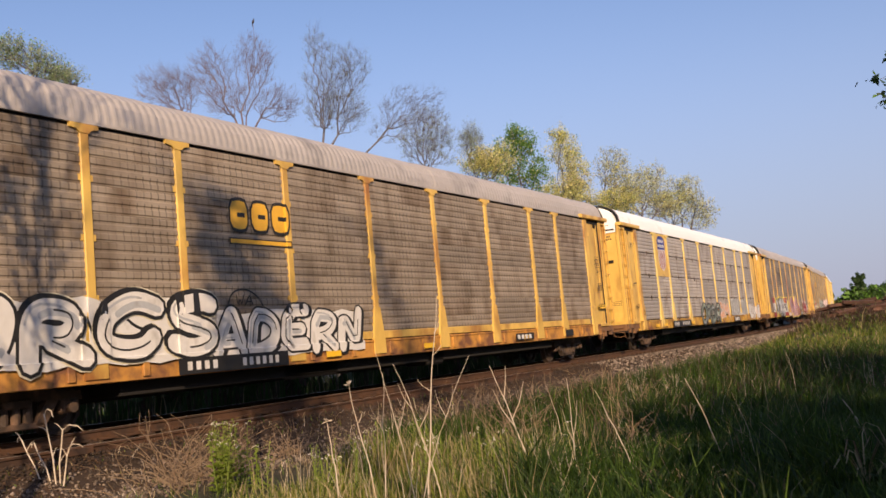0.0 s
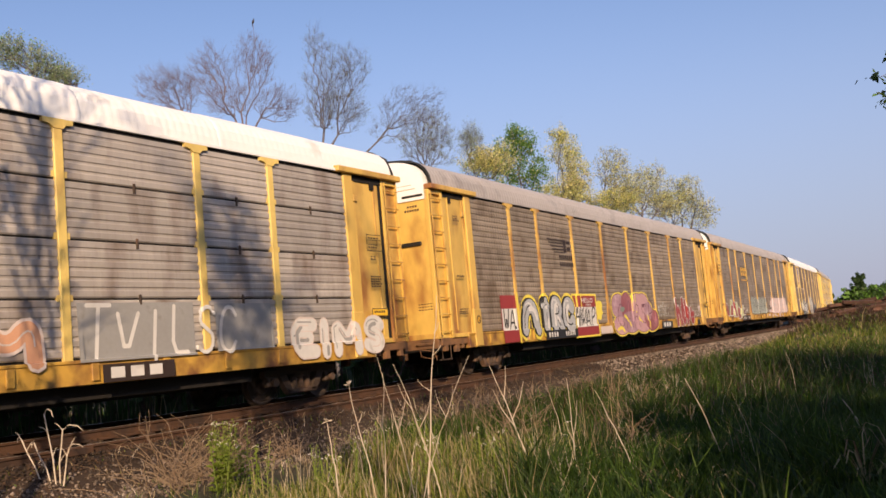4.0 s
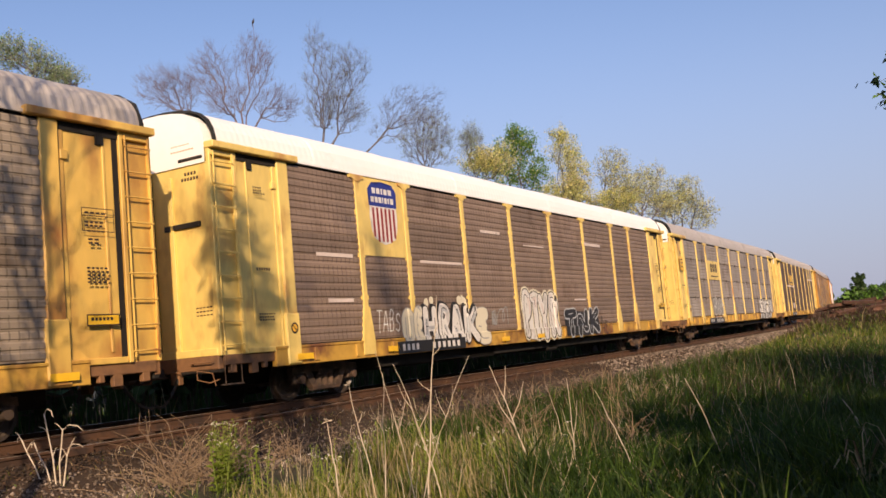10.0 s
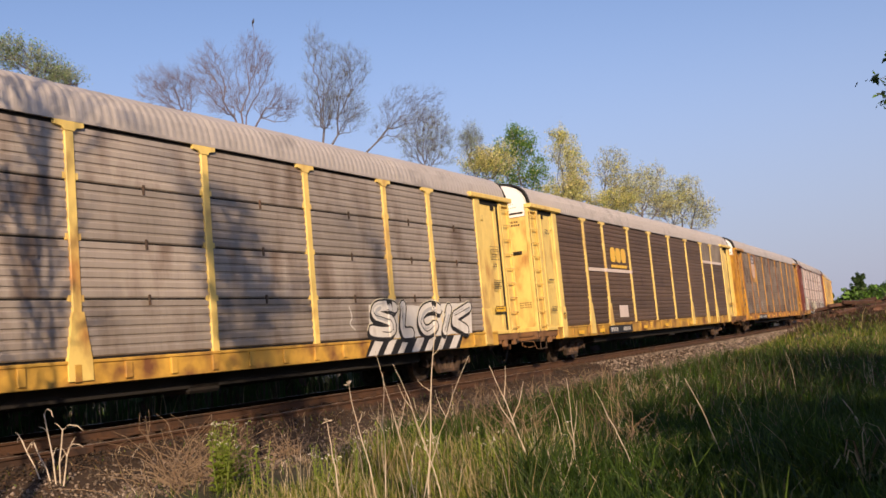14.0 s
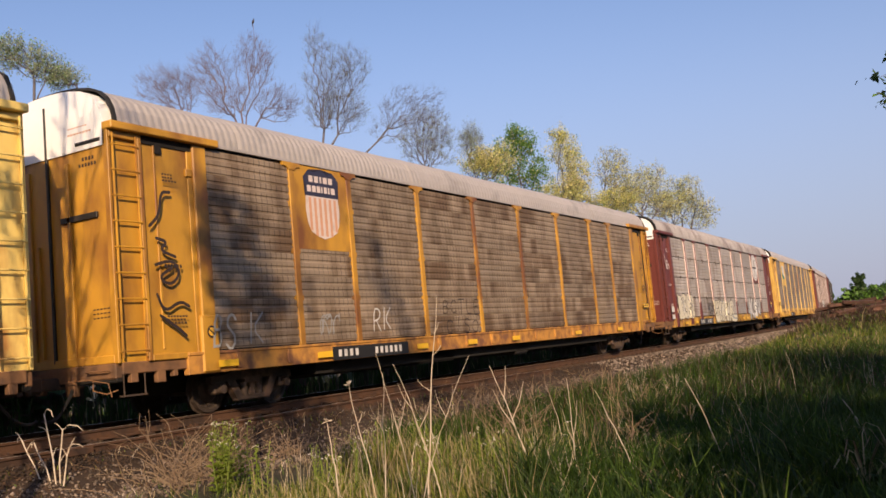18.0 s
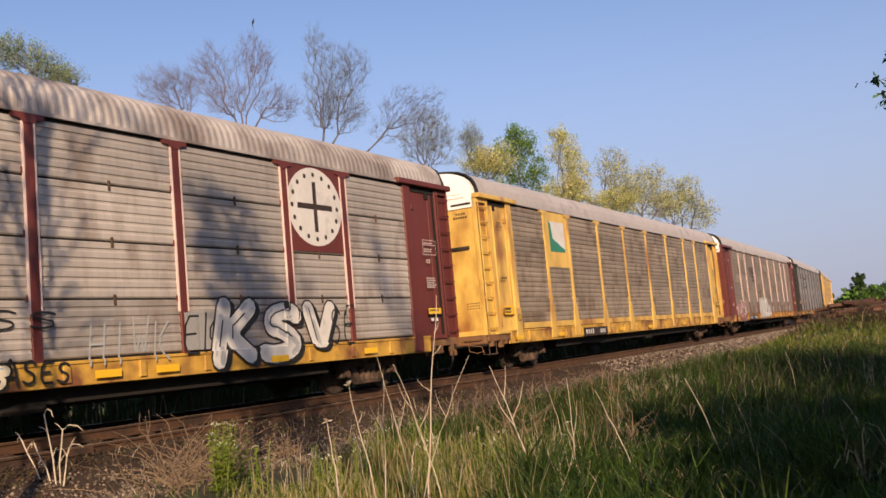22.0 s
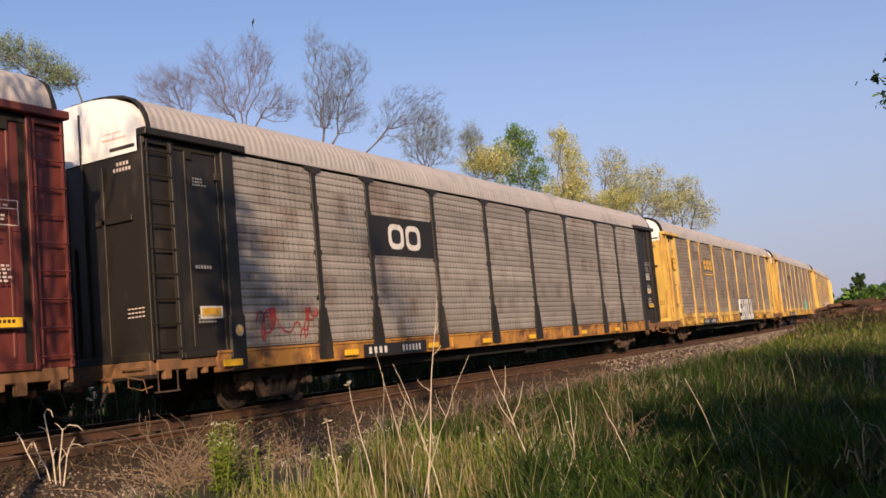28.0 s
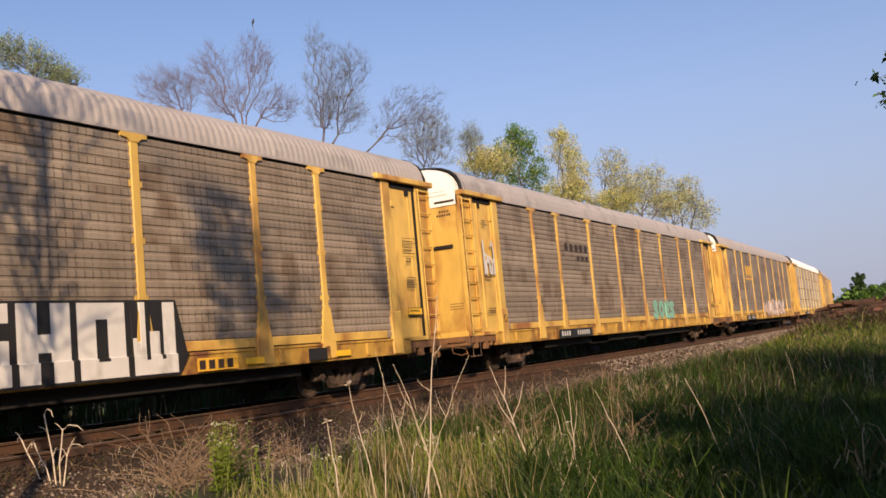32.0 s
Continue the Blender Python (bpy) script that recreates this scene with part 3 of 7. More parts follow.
def tubes(name, segs, mat, thick=1.0, least=0.0, k=5):
    """All limbs of a tree as tapered tubes."""
    A = np.array([s[0] for s in segs])
    B = np.array([s[1] for s in segs])
    ra = np.maximum(np.array([s[2] for s in segs]) * thick, least)
    rb = np.maximum(np.array([s[3] for s in segs]) * thick, least)
    d = B - A
    d /= np.linalg.norm(d, axis=1)[:, None] + 1e-9
    h = np.where(np.abs(d[:, 2:3]) > 0.9, [[1.0, 0, 0]], [[0, 0, 1.0]])
    u = np.cross(d, h)
    u /= np.linalg.norm(u, axis=1)[:, None]
    w = np.cross(d, u)
    rings = []
    for P, rad in ((A - d * ra[:, None] * 0.3, ra), (B, rb)):
        for i in range(k):
            c, s = math.cos(i * math.tau / k), math.sin(i * math.tau / k)
            rings.append(P + (u * c + w * s) * rad[:, None])
    v = np.stack(rings, 1)
    f = np.array([(i, (i + 1) % k, k + (i + 1) % k, k + i) for i in range(k)])
    f = (f[None] + 2 * k * np.arange(len(segs))[:, None, None]).reshape(-1, 4)
    return fast_mesh(name, v.reshape(-1, 3), f, [mat], None, True)


def leaf_cloud(name, r, tips, per, size, scatter_by, mats, weights):
    """Folded leaves and small clumps of them about the tips of the twigs."""
    P = np.repeat(np.array([t[0] for t in tips]), per, axis=0)
    n = len(P)
    P = P + r.normal(0, scatter_by, (n, 3))
    s = size * r.uniform(0.5, 1.4, n)[:, None]
    d = r.normal(0, 1, (n, 3))
    d /= np.linalg.norm(d, axis=1)[:, None]
    e = np.cross(d, r.normal(0, 1, (n, 3)))
    e /= np.linalg.norm(e, axis=1)[:, None]
    g = np.cross(d, e) * 0.25
    v = np.stack([P - d * s, P + e * s * 0.5 + g * s, P + d * s, P - e * s * 0.5 + g * s], 1)
    f = np.arange(4 * n).reshape(n, 4)
    return fast_mesh(name, v.reshape(-1, 3), f, mats, r.choice(len(mats), n, p=weights))


def tree(label, at, height, seed, spread=0.6, trunk=0.22, levels=4, kids=(7, 5, 4, 3), bark=None, leaves=None, per=3,
         leaf=0.16, loose=0.35, name="tree", category="tree", group="", up=0.35, first=0.25, lean=(0, 0), least=0.012, ratio=0.62, crooked=0.12, mains=()):
    r = np.random.RandomState(seed)
    segs, tips = limbs(r, (0, 0, -0.3), height, spread, trunk, levels, kids, up, crooked, first, lean, ratio, mains)
    top = max(s[1][2] for s in segs)
    k = 1.0 if mains else height / top
    segs = [(a * k, b * k, c, d, e) for a, b, c, d, e in segs]
    tips = [(a * k, b, c) for a, b, c in tips]
    x, y = at
    root = thing(name, None, label, category, group, at=(x, y, float(ground_z(x, y))))
    part("trunk", tubes("trunk", [s for s in segs if s[4] < 2], bark or BARK, 1.0, least, 9), root)
    part("branchwork", tubes("branchwork", [s for s in segs if s[4] >= 2], bark or BARK, 1.0, least, 3), root)
    if leaves:
        mats, weights = leaves
        part("crown", leaf_cloud("crown", r, tips, per, leaf, loose, mats, weights), root)
    return root


# Trees behind the train, seen above its roof
GREENS = "trees behind the railway line"
TY = 32.0
ACROSS, ALONG = np.array([0.508, -0.861, 0.0]), np.array([0.861, 0.508, 0.0])


def branching(r, fork, lobes, count, tip, shoots, reach):
    """Branches that reach out from a fork to fill a crown of lobes (sideways, height, half width, half height).
    Gives limbs and twigs, both (p, q, radius, radius, level), and the ends of the twigs."""
    size = np.array([a[2] ** 2 * a[3] for a in lobes])
    pts = []
    for (cx, cz, rx, rz), k in zip(lobes, (count * size / size.sum()).astype(int)):
        d = r.normal(0, 1, (k, 3))
        d *= (r.random_sample(k) ** 0.42 / np.linalg.norm(d, axis=1))[:, None]
        pts.append(ACROSS * (cx + d[:, :1] * rx) + ALONG * d[:, 1:2] * rx * 0.8 + np.array([0, 0, 1.0]) * (cz + d[:, 2:] * rz))
    pts = np.concatenate(pts)
    root = np.array([0, 0, fork])
    pts = pts[pts[:, 2] > fork - 0.6]
    pts = pts[np.argsort(np.linalg.norm(pts - root, axis=1))]
    stem = [root - np.array([0, 0, fork * f]) for f in (0.3, 0.15, 0.0)]
    P = np.concatenate([np.array(stem), pts])
    n = len(P)
    up, path, head = np.full(n, -1), np.zeros(n), np.zeros((n, 3))
    head[:3] = (0, 0, 1)
    up[1], up[2] = 0, 1
    for k in range(3, n):
        v = P[k] - P[2:k]
        ln = np.linalg.norm(v, axis=1) + 1e-6
        turn = 1 - np.einsum("ij,ij->i", v, head[2:k]) / ln
        cost = ln * (1 + 1.3 * turn) + 0.3 * path[2:k]
        b = int(np.argmin(cost)) + 2
        up[k], path[k] = b, path[b] + ln[b - 2]
        d = head[b] * 0.8 + v[b - 2] / ln[b - 2]
        head[k] = d / np.linalg.norm(d)
    load = np.ones(n)
    for k in range(n - 1, 0, -1):
        load[up[k]] += load[k]
    rad = tip * load ** 0.43
    big, fine, tips = [], [], []
    for k in range(1, n):
        a, b = P[up[k]], P[k]
        mid = (a + b) / 2 + (head[up[k]] - head[k]) * 0.12 * np.linalg.norm(b - a)
        row = big if load[k] > 12 else fine
        ra = min(rad[up[k]], rad[k] * 1.35)
        row += [(a, mid, ra, (ra + rad[k]) / 2, 1), (mid, b, (ra + rad[k]) / 2, rad[k], 1)]
        if load[k] < 14 and k > 2:
            for q in range(shoots):
                d = head[k] + r.normal(0, 0.55, 3) + np.array([0, 0, 0.12])
                d = d / np.linalg.norm(d) * reach * r.uniform(0.5, 1.2)
                m = b + d * 0.5 + r.normal(0, 0.04, 3) * reach
                e = b + d + np.array([0, 0, 0.1 * reach])
                fine += [(b, m, tip * 0.9, tip * 0.75, 2), (m, e, tip * 0.75, tip * 0.45, 2)]
                tips += [(m, d, 2), (e, d, 2)]
    big.append((np.array([0, 0, -0.3]), P[0], rad[0] * 1.5, rad[0], 0))
    return big, fine, tips


def backdrop_tree(label, x, y, seed, fork, lobes, count, bark, tip=0.0045, shoots=5, reach=0.48, leaves=None, per=1, leaf=0.03, loose=0.05):
    r = np.random.RandomState(seed)
    big, fine, tips = branching(r, fork, lobes, count, tip, shoots, reach)
    root = thing("tree", None, label, "tree", GREENS, at=(x, y, -0.86))
    part("trunk", tubes("trunk", big, bark, 1.0, 0.0, 6), root)
    tagged(part("branchwork", tubes("branchwork", fine, bark, 1.0, 0.0, 3), root), kind="stuff")
    if leaves:
        tagged(part("crown", leaf_cloud("crown", r, tips, per, leaf, loose, *leaves), root), kind="stuff")


BUDS = ([LEAF_PALE, LEAF_GREEN], [0.8, 0.2])
YEL, GRN, SPARSE = ([LEAF_YELLOW, LEAF_GREEN], [0.85, 0.15]), ([LEAF_GREEN, LEAF_YELLOW], [0.93, 0.07]), ([LEAF_YELLOW, LEAF_PALE], [0.6, 0.4])
backdrop_tree("bare tree with reddish spring twigs", 31.78, TY, 232, 12.8, [(-1.15, 15.2, 1.4, 0.9), (-0.15, 14.9, 0.6, 0.95), (-0.7, 14.3, 1.1, 0.5)], 300, BARK_PINK)
backdrop_tree("wide bare tree with reddish spring twigs", 35.44, TY, 233, 12.6, [(-1.65, 16.6, 1.15, 1.6), (0.7, 16.9, 1.1, 1.6), (1.7, 14.7, 1.3, 0.9), (-0.57, 15.1, 1.3, 1.0)], 760, BARK_PINK)
backdrop_tree("tall tree just coming into bud", 41.6, TY, 234, 12.4, [(0.24, 18.9, 0.9, 1.7), (1.85, 17.8, 1.35, 1.5), (1.2, 15.5, 1.8, 1.4), (0.4, 16.6, 1.2, 2.0)], 820, BARK, leaves=BUDS, leaf=0.022)
backdrop_tree("leaning bare tree with long forked limbs", 45.08, TY, 235, 12.9, [(3.1, 16.2, 1.6, 1.2), (4.6, 16.35, 1.1, 1.0), (2.1, 14.95, 1.4, 0.9), (4.2, 15.2, 1.2, 0.7)], 280, BARK)
backdrop_tree("rounded budding tree with a pale green haze", 53.67, TY, 236, 12.4, [(-0.26, 16.1, 2.15, 1.7), (0.1, 14.9, 1.9, 1.3)], 560, BARK, leaves=([LEAF_PALE], [1.0]), per=1, leaf=0.036)
backdrop_tree("small budding tree with a pale green haze", 59.85, TY, 237, 14.0, [(-0.1, 16.5, 0.85, 1.3)], 190, BARK, per=2, leaves=([LEAF_PALE], [1.0]), leaf=0.036)
backdrop_tree("low yellow-green willow in fresh leaf", 60.05, TY, 115, 12.6, [(0.6, 14.6, 1.8, 1.2), (2.1, 15.0, 0.8, 1.1)], 210, BARK, 0.007, 3, 0.5, YEL, 7, 0.06, 0.16)
backdrop_tree("fresh green broadleaf tree", 66.53, TY, 117, 11.6, [(0.2, 16.8, 1.6, 1.5), (-0.8, 14.9, 1.5, 1.5), (1.3, 14.4, 1.4, 1.7), (0.5, 17.8, 1.0, 0.7)], 200, BARK, 0.009, 3, 0.5, GRN, 11, 0.075, 0.17)
backdrop_tree("yellow-green tree in young leaf", 77.1, TY + 1, 119, 13.0, [(0.8, 18.2, 1.5, 1.7), (1.4, 15.8, 1.6, 2.2), (0.6, 19.6, 1.1, 0.6), (0.0, 14.2, 1.8, 1.4)], 280, BARK, 0.009, 3, 0.55, YEL, 8, 0.07, 0.18)
backdrop_tree("low yellow-green tree in young leaf", 85.06, TY + 1, 120, 11.8, [(-1.6, 14.8, 2.0, 1.6), (1.9, 13.7, 2.3, 1.5)], 260, BARK, 0.009, 3, 0.55, YEL, 8, 0.075, 0.18)
backdrop_tree("sparse yellow-green tree in young leaf", 86.1, TY, 121, 13.0, [(1.0, 17.4, 1.7, 2.0), (1.8, 15.3, 2.1, 1.7)], 260, BARK, 0.01, 3, 0.6, SPARSE, 4, 0.07, 0.18)
backdrop_tree("sparse yellow-green tree with spreading limbs", 97.16, TY, 123, 12.0, [(1.3, 17.4, 1.9, 1.9), (0.0, 15.4, 2.5, 1.7), (2.4, 14.6, 1.8, 1.6)], 320, BARK, 0.011, 3, 0.6, SPARSE, 4, 0.08, 0.2)
backdrop_tree("sparse yellow-green tree with spreading limbs", 110.34, TY, 125, 11.4, [(0.6, 17.0, 2.6, 2.3), (2.2, 14.7, 2.4, 2.2), (-1.3, 15.3, 2.3, 2.1)], 380, BARK, 0.012, 3, 0.65, SPARSE, 4, 0.09, 0.22)
backdrop_tree("pale green tree coming into leaf", 23.27, TY, 127, 12.6, [(-0.6, 14.8, 1.05, 0.7), (0.5, 14.1, 0.95, 0.55)], 260, BARK, 0.005, 3, 0.3, BUDS, 4, 0.04, 0.09)
backdrop_tree("pale green tree coming into leaf", 26.5, TY + 1, 129, 13.2, [(-0.72, 14.7, 0.85, 0.45)], 120, BARK, 0.005, 3, 0.3, BUDS, 4, 0.04, 0.09)


def bird(at):
    """A small dark bird on the topmost twig."""
    root = thing("bird", None, "small dark bird perched on a bare treetop", "bird", at=at)
    feather = material("dark_plumage", (0.03, 0.028, 0.03), 0.7)
    bm = bmesh.new()
    bmesh.ops.create_icosphere(bm, subdivisions=2, radius=1, matrix=Matrix.LocRotScale((0, 0, 0.1), Euler((0.5, 0, 0)), (0.055, 0.065, 0.115)))
    part("body", Shape().take(bm).mesh("body", feather, True), root)
    bm = bmesh.new()
    bmesh.ops.create_icosphere(bm, subdivisions=2, radius=0.042, matrix=Matrix.Translation((0, -0.06, 0.22)))
    part("head", Shape().take(bm).mesh("head", feather, True), root)
    part("tail", Shape().prism([(-0.022, 0), (0.022, 0), (0.03, -0.14), (-0.03, -0.14)], lambda u, v, w: (u, 0.05 + w, v + 0.02), 0, 0.012).mesh("tail", feather), root)
    part("beak", Shape().tube([(0, -0.095, 0.22), (0, -0.13, 0.215)], [0.01, 0.001], 5).mesh("beak", feather), root)
    part("perch", Shape().tube([(-0.15, 0.25, -2.6), (0.02, 0, -0.9), (0, 0, 0.03)], [0.02, 0.012, 0.007], 5).mesh("perch", BARK_PINK), root, "reddish topmost twig")


bird((36.66, TY, 18.66))

# Bushes and a conifer past the end of the bend
for k, (x, y, h, sd) in enumerate(((150, 18.8, 3.0, 201), (152, 16.4, 2.6, 202), (156, 14.4, 3.0, 203), (150, 20.8, 2.1, 204), (158, 12.0, 3.2, 205), (155, 9.5, 3.0, 206))):
    tree("dense dark green hedgerow bush in the distance", (x, y), h, sd, 1.0, 0.12, 3, (9, 6, 5), BARK, ([LEAF_GREEN, LEAF_DARK], [0.6, 0.4]), 4, 0.44, 0.5, name="bush", category="bush", group="distant hedgerow", first=0.05, least=0.03)
tree("dark pointed conifer above the hedgerow", (149, 18.1), 5.6, 211, 0.5, 0.12, 3, (22, 6, 4), BARK, ([LEAF_DARK], [1.0]), 4, 0.16, 0.12, name="conifer", group="distant hedgerow", first=0.05, up=0.05, ratio=0.28, least=0.02)

# Old ties thrown down in a long heap on the bank
OLD_TIE = material("weathered_red_brown_timber", (0.085, 0.04, 0.026), 0.9, 0, 0.4, 9, 1, 0.4, (0.04, 0.022, 0.016), 0.45, 0.5)
heap = random.Random(77)
for k in range(210):
    x = heap.uniform(61, 100)
    y = float(track_y(x)) - heap.uniform(3.6, 17.0)
    z = float(ground_z(x, y)) + 0.09 + 0.2 * int(heap.random() ** 1.5 * 4.6)
    half = heap.choice((0.5, 0.8, 1.3))
    t = thing("old_tie", once(("old_tie", half), lambda: Shape().box(-half, half, -0.115, 0.115, -0.1, 0.1, 0, 0.02).mesh("old_tie", OLD_TIE)), "weathered red-brown timber tie in a heap", "railway tie", "heap of old ties on the bank")
    t.matrix_basis = pose(x, y, z, heap.uniform(-25, 25), heap.uniform(-9, 9), -62 + heap.gauss(0, 45))

# litter and seedlings on the ballast shoulder
def litter(r, n):
    x = 5 + 16 * r.random_sample(n) ** 1.3
    y = track_y(x) - r.uniform(1.45, 4.6, n)
    return np.stack([x, y, ground_z(x, y)], -1)


blades("dry_grass", "dry stems and litter lying on the ballast", litter(veg, 2600), 0.16, 0.01, 1.3, [STRAW, BRUSH, DEAD], [0.4, 0.4, 0.2], 41, "dry grass")
blades("grass", "small green seedlings in the ballast", litter(veg, 900), 0.12, 0.016, 0.6, [GRASS, GRASS_SUN], [0.6, 0.4], 42)

# Undergrowth below those trees
for k in range(24):
    q = random.Random(250 + k)
    x = 4 + 4.6 * k
    tree("dark tangled bush below the trees", (x, 19.6 + q.uniform(-0.4, 0.8) + float(track_y(x)) - TRACK_Y), q.uniform(2.2, 3.0), 260 + k, 1.0, 0.07, 3, (9, 6, 4), BARK, ([LEAF_DARK, BRUSH], [0.7, 0.3]), 3, 0.33, 0.4, name="bush", category="bush", group="undergrowth behind the line", first=0.03, least=0.015)

# Trees on the camera's side, whose shade lies on the train and the verge
SHADE = "trees on the near side of the line"
def toward_sun(x, y, k):
    """The spot k metres nearer the sun, in plan."""
    d = Vector((SUN_FROM.x, SUN_FROM.y)).normalized()
    return x + d.x * k, y + d.y * k


tree("tall bare tree with a slim straight trunk", toward_sun(8.86, 12.0, 8.0), 15, 301, 0.4, 0.13, 3, (0, 5, 4), BARK, group=SHADE, up=0.2, least=0.012, ratio=0.4, crooked=0.05,
     mains=[(0.0, 11.0, 0.05, 13.5), (0.0, 6.4, -0.5, 8.2), (0.0, 7.4, 0.25, 9.6), (0.0, 8.4, -0.55, 10.2), (0.0, 5.6, -0.45, 6.6), (0.0, 9.4, -0.4, 11.6)])
tree("bare twiggy tree with several slim stems", toward_sun(8.38, 12.0, 8.6), 13, 306, 0.45, 0.075, 3, (0, 7, 5), BARK, group=SHADE, up=0.2, least=0.01, ratio=0.4, crooked=0.06,
     mains=[(0.0, 4.2, 0.15, 11.0), (0.0, 4.4, -0.25, 11.0), (0.0, 5.0, 0.3, 7.4), (0.0, 5.6, -0.35, 7.8), (0.0, 6.4, 0.3, 9.0), (0.0, 7.2, -0.3, 9.6), (0.0, 8.2, 0.25, 10.6), (0.0, 4.6, -0.3, 6.0)])
tree("broadleaf tree in thin young leaf", toward_sun(13.2, 12.0, 15), 13.0, 303, 0.5, 0.14, 4, (0, 6, 4, 3), BARK, ([LEAF_GREEN], [1.0]), 1, 0.06, 0.1, group=SHADE, up=0.2, ratio=0.34,
     mains=[(0.0, 7.4, -1.2, 10.5), (0.0, 7.4, 1.2, 10.2), (0.0, 7.6, -0.6, 11.7), (0.0, 7.6, 0.5, 11.7), (0.0, 7.4, -1.3, 9.0), (0.0, 7.4, 1.5, 9.5), (0.0, 7.6, 0.1, 10.9)])
# unseen wood added to cut sky light, under the sun's path to the line
for k in range(13):
    q = random.Random(350 + k)
    tree("unseen leafy tree added behind the verge to cut sky light", (-34 + 8.5 * k + q.uniform(-2, 2), -16 + q.uniform(-2, 1.5)), q.uniform(9.0, 10.8), 360 + k, 0.95, 0.2, 3, (13, 7, 5), BARK, ([LEAF_GREEN, LEAF_DARK], [0.4, 0.6]), 3, 0.58, 0.6, group=SHADE, first=0.08, ratio=0.5)
# a short belt whose shade lies on the verge
for k, (x, y, h) in enumerate(((1.6, -6.8, 9.0), (6.8, -6.6, 8.6), (9.8, -7.6, 11.0), (12.8, -6.6, 11.4), (16.0, -7.4, 12.0))):
    tree("leafy tree shading the verge", (x, y), h, 310 + k, 0.75, 0.2, 4, (11, 6, 4, 3), BARK, ([LEAF_GREEN, LEAF_DARK], [0.6, 0.4]), 1, 0.16, 0.5, group=SHADE, first=0.12, ratio=0.5)
# unseen low bushes added to darken the near right of the verge
for k, (x, y, h) in enumerate(((2.9, -3.1, 4.4), (3.8, -4.2, 5.0))):
    tree("unseen low leafy bush added to shade the verge", (x, y), h, 340 + k, 0.9, 0.1, 3, (10, 6, 5), BARK, ([LEAF_GREEN, LEAF_DARK], [0.5, 0.5]), 4, 0.12, 0.35, name="bush", category="bush", group=SHADE, first=0.1, ratio=0.55)
tree("slender tree with a leafy top", toward_sun(19.0, 12.0, 30), 16.6, 331, 0.4, 0.12, 3, (10, 6, 4), BARK, ([LEAF_GREEN], [1.0]), 1, 0.07, 0.15, group=SHADE, first=0.6, ratio=0.3)
tree("slender tree with a leafy top", toward_sun(21.6, 12.0, 30), 16.6, 332, 0.4, 0.12, 3, (10, 6, 4), BARK, ([LEAF_GREEN], [1.0]), 1, 0.07, 0.15, group=SHADE, first=0.6, ratio=0.3)
tree("low leafy tree reaching over the verge", (6.2, -3.4), 5.4, 333, 0.8, 0.12, 4, (0, 8, 5, 3), BARK, ([LEAF_DARK, LEAF_GREEN], [0.6, 0.4]), 5, 0.1, 0.2, group=SHADE, ratio=0.35,
     mains=[(0.0, 2.2, -2.2, 4.6), (0.0, 2.4, 1.4, 4.8), (0.0, 2.4, -0.6, 5.2), (0.0, 2.0, 1.8, 3.4), (0.0, 2.3, -2.75, 3.0)])


# ---------------------------------------------------------------- single plants of the verge
TWIG = material("tan_dry_twig", (0.21, 0.15, 0.1), 0.9, 0, 0.3, 15, 2, 0.2, (0.16, 0.1, 0.06), 0.4)


def weed(label, at, seed, stems, height, mat, lean=0.25, thick=0.006, heads=None, name="dead_weed"):
    """A dry weed: a few bent forking stems from one root."""
    r = random.Random(seed)
    x, y = at
    root = thing(name, None, label, "weed", "dry weeds on the verge", at=(x, y, float(ground_z(x, y))))
    for i in range(stems):
        a = r.uniform(0, math.tau)
        h = height * r.uniform(0.6, 1.0) if i else height
        pts, rad = [Vector((r.uniform(-0.04, 0.04), r.uniform(-0.04, 0.04), -0.05))], [thick]
        d = Vector((math.cos(a) * lean * r.uniform(0.2, 1), math.sin(a) * lean * r.uniform(0.2, 1), 1)).normalized()
        n = 6
        for k in range(n):
            d = (d + Vector((r.gauss(0, 0.06), r.gauss(0, 0.06), 0))).normalized()
            pts.append(pts[-1] + d * h / n)
            rad.append(thick * (1 - 0.75 * (k + 1) / n))
        s = Shape().tube(pts, rad, 5)
        for k in range(r.randint(2, 4)):
            j = r.randint(2, n - 1)
            e = (d + Vector((r.gauss(0, 0.5), r.gauss(0, 0.5), 0.2))).normalized()
            ln = h * r.uniform(0.15, 0.35)
            mid = pts[j] + e * ln * 0.5
            s.tube([pts[j], mid, mid + (e + Vector((0, 0, 0.4))).normalized() * ln * 0.5], [thick * 0.5, thick * 0.35, thick * 0.12], 4)
        if heads and r.random() < heads:
            tip = pts[-1]
            for k in range(7):
                e = Vector((r.gauss(0, 1), r.gauss(0, 1), r.uniform(0, 1))).normalized() * 0.05
                s.tube([tip, tip + e], [0.007, 0.002], 4)
        part("stem", s.mesh("stem", mat), root)
    return root


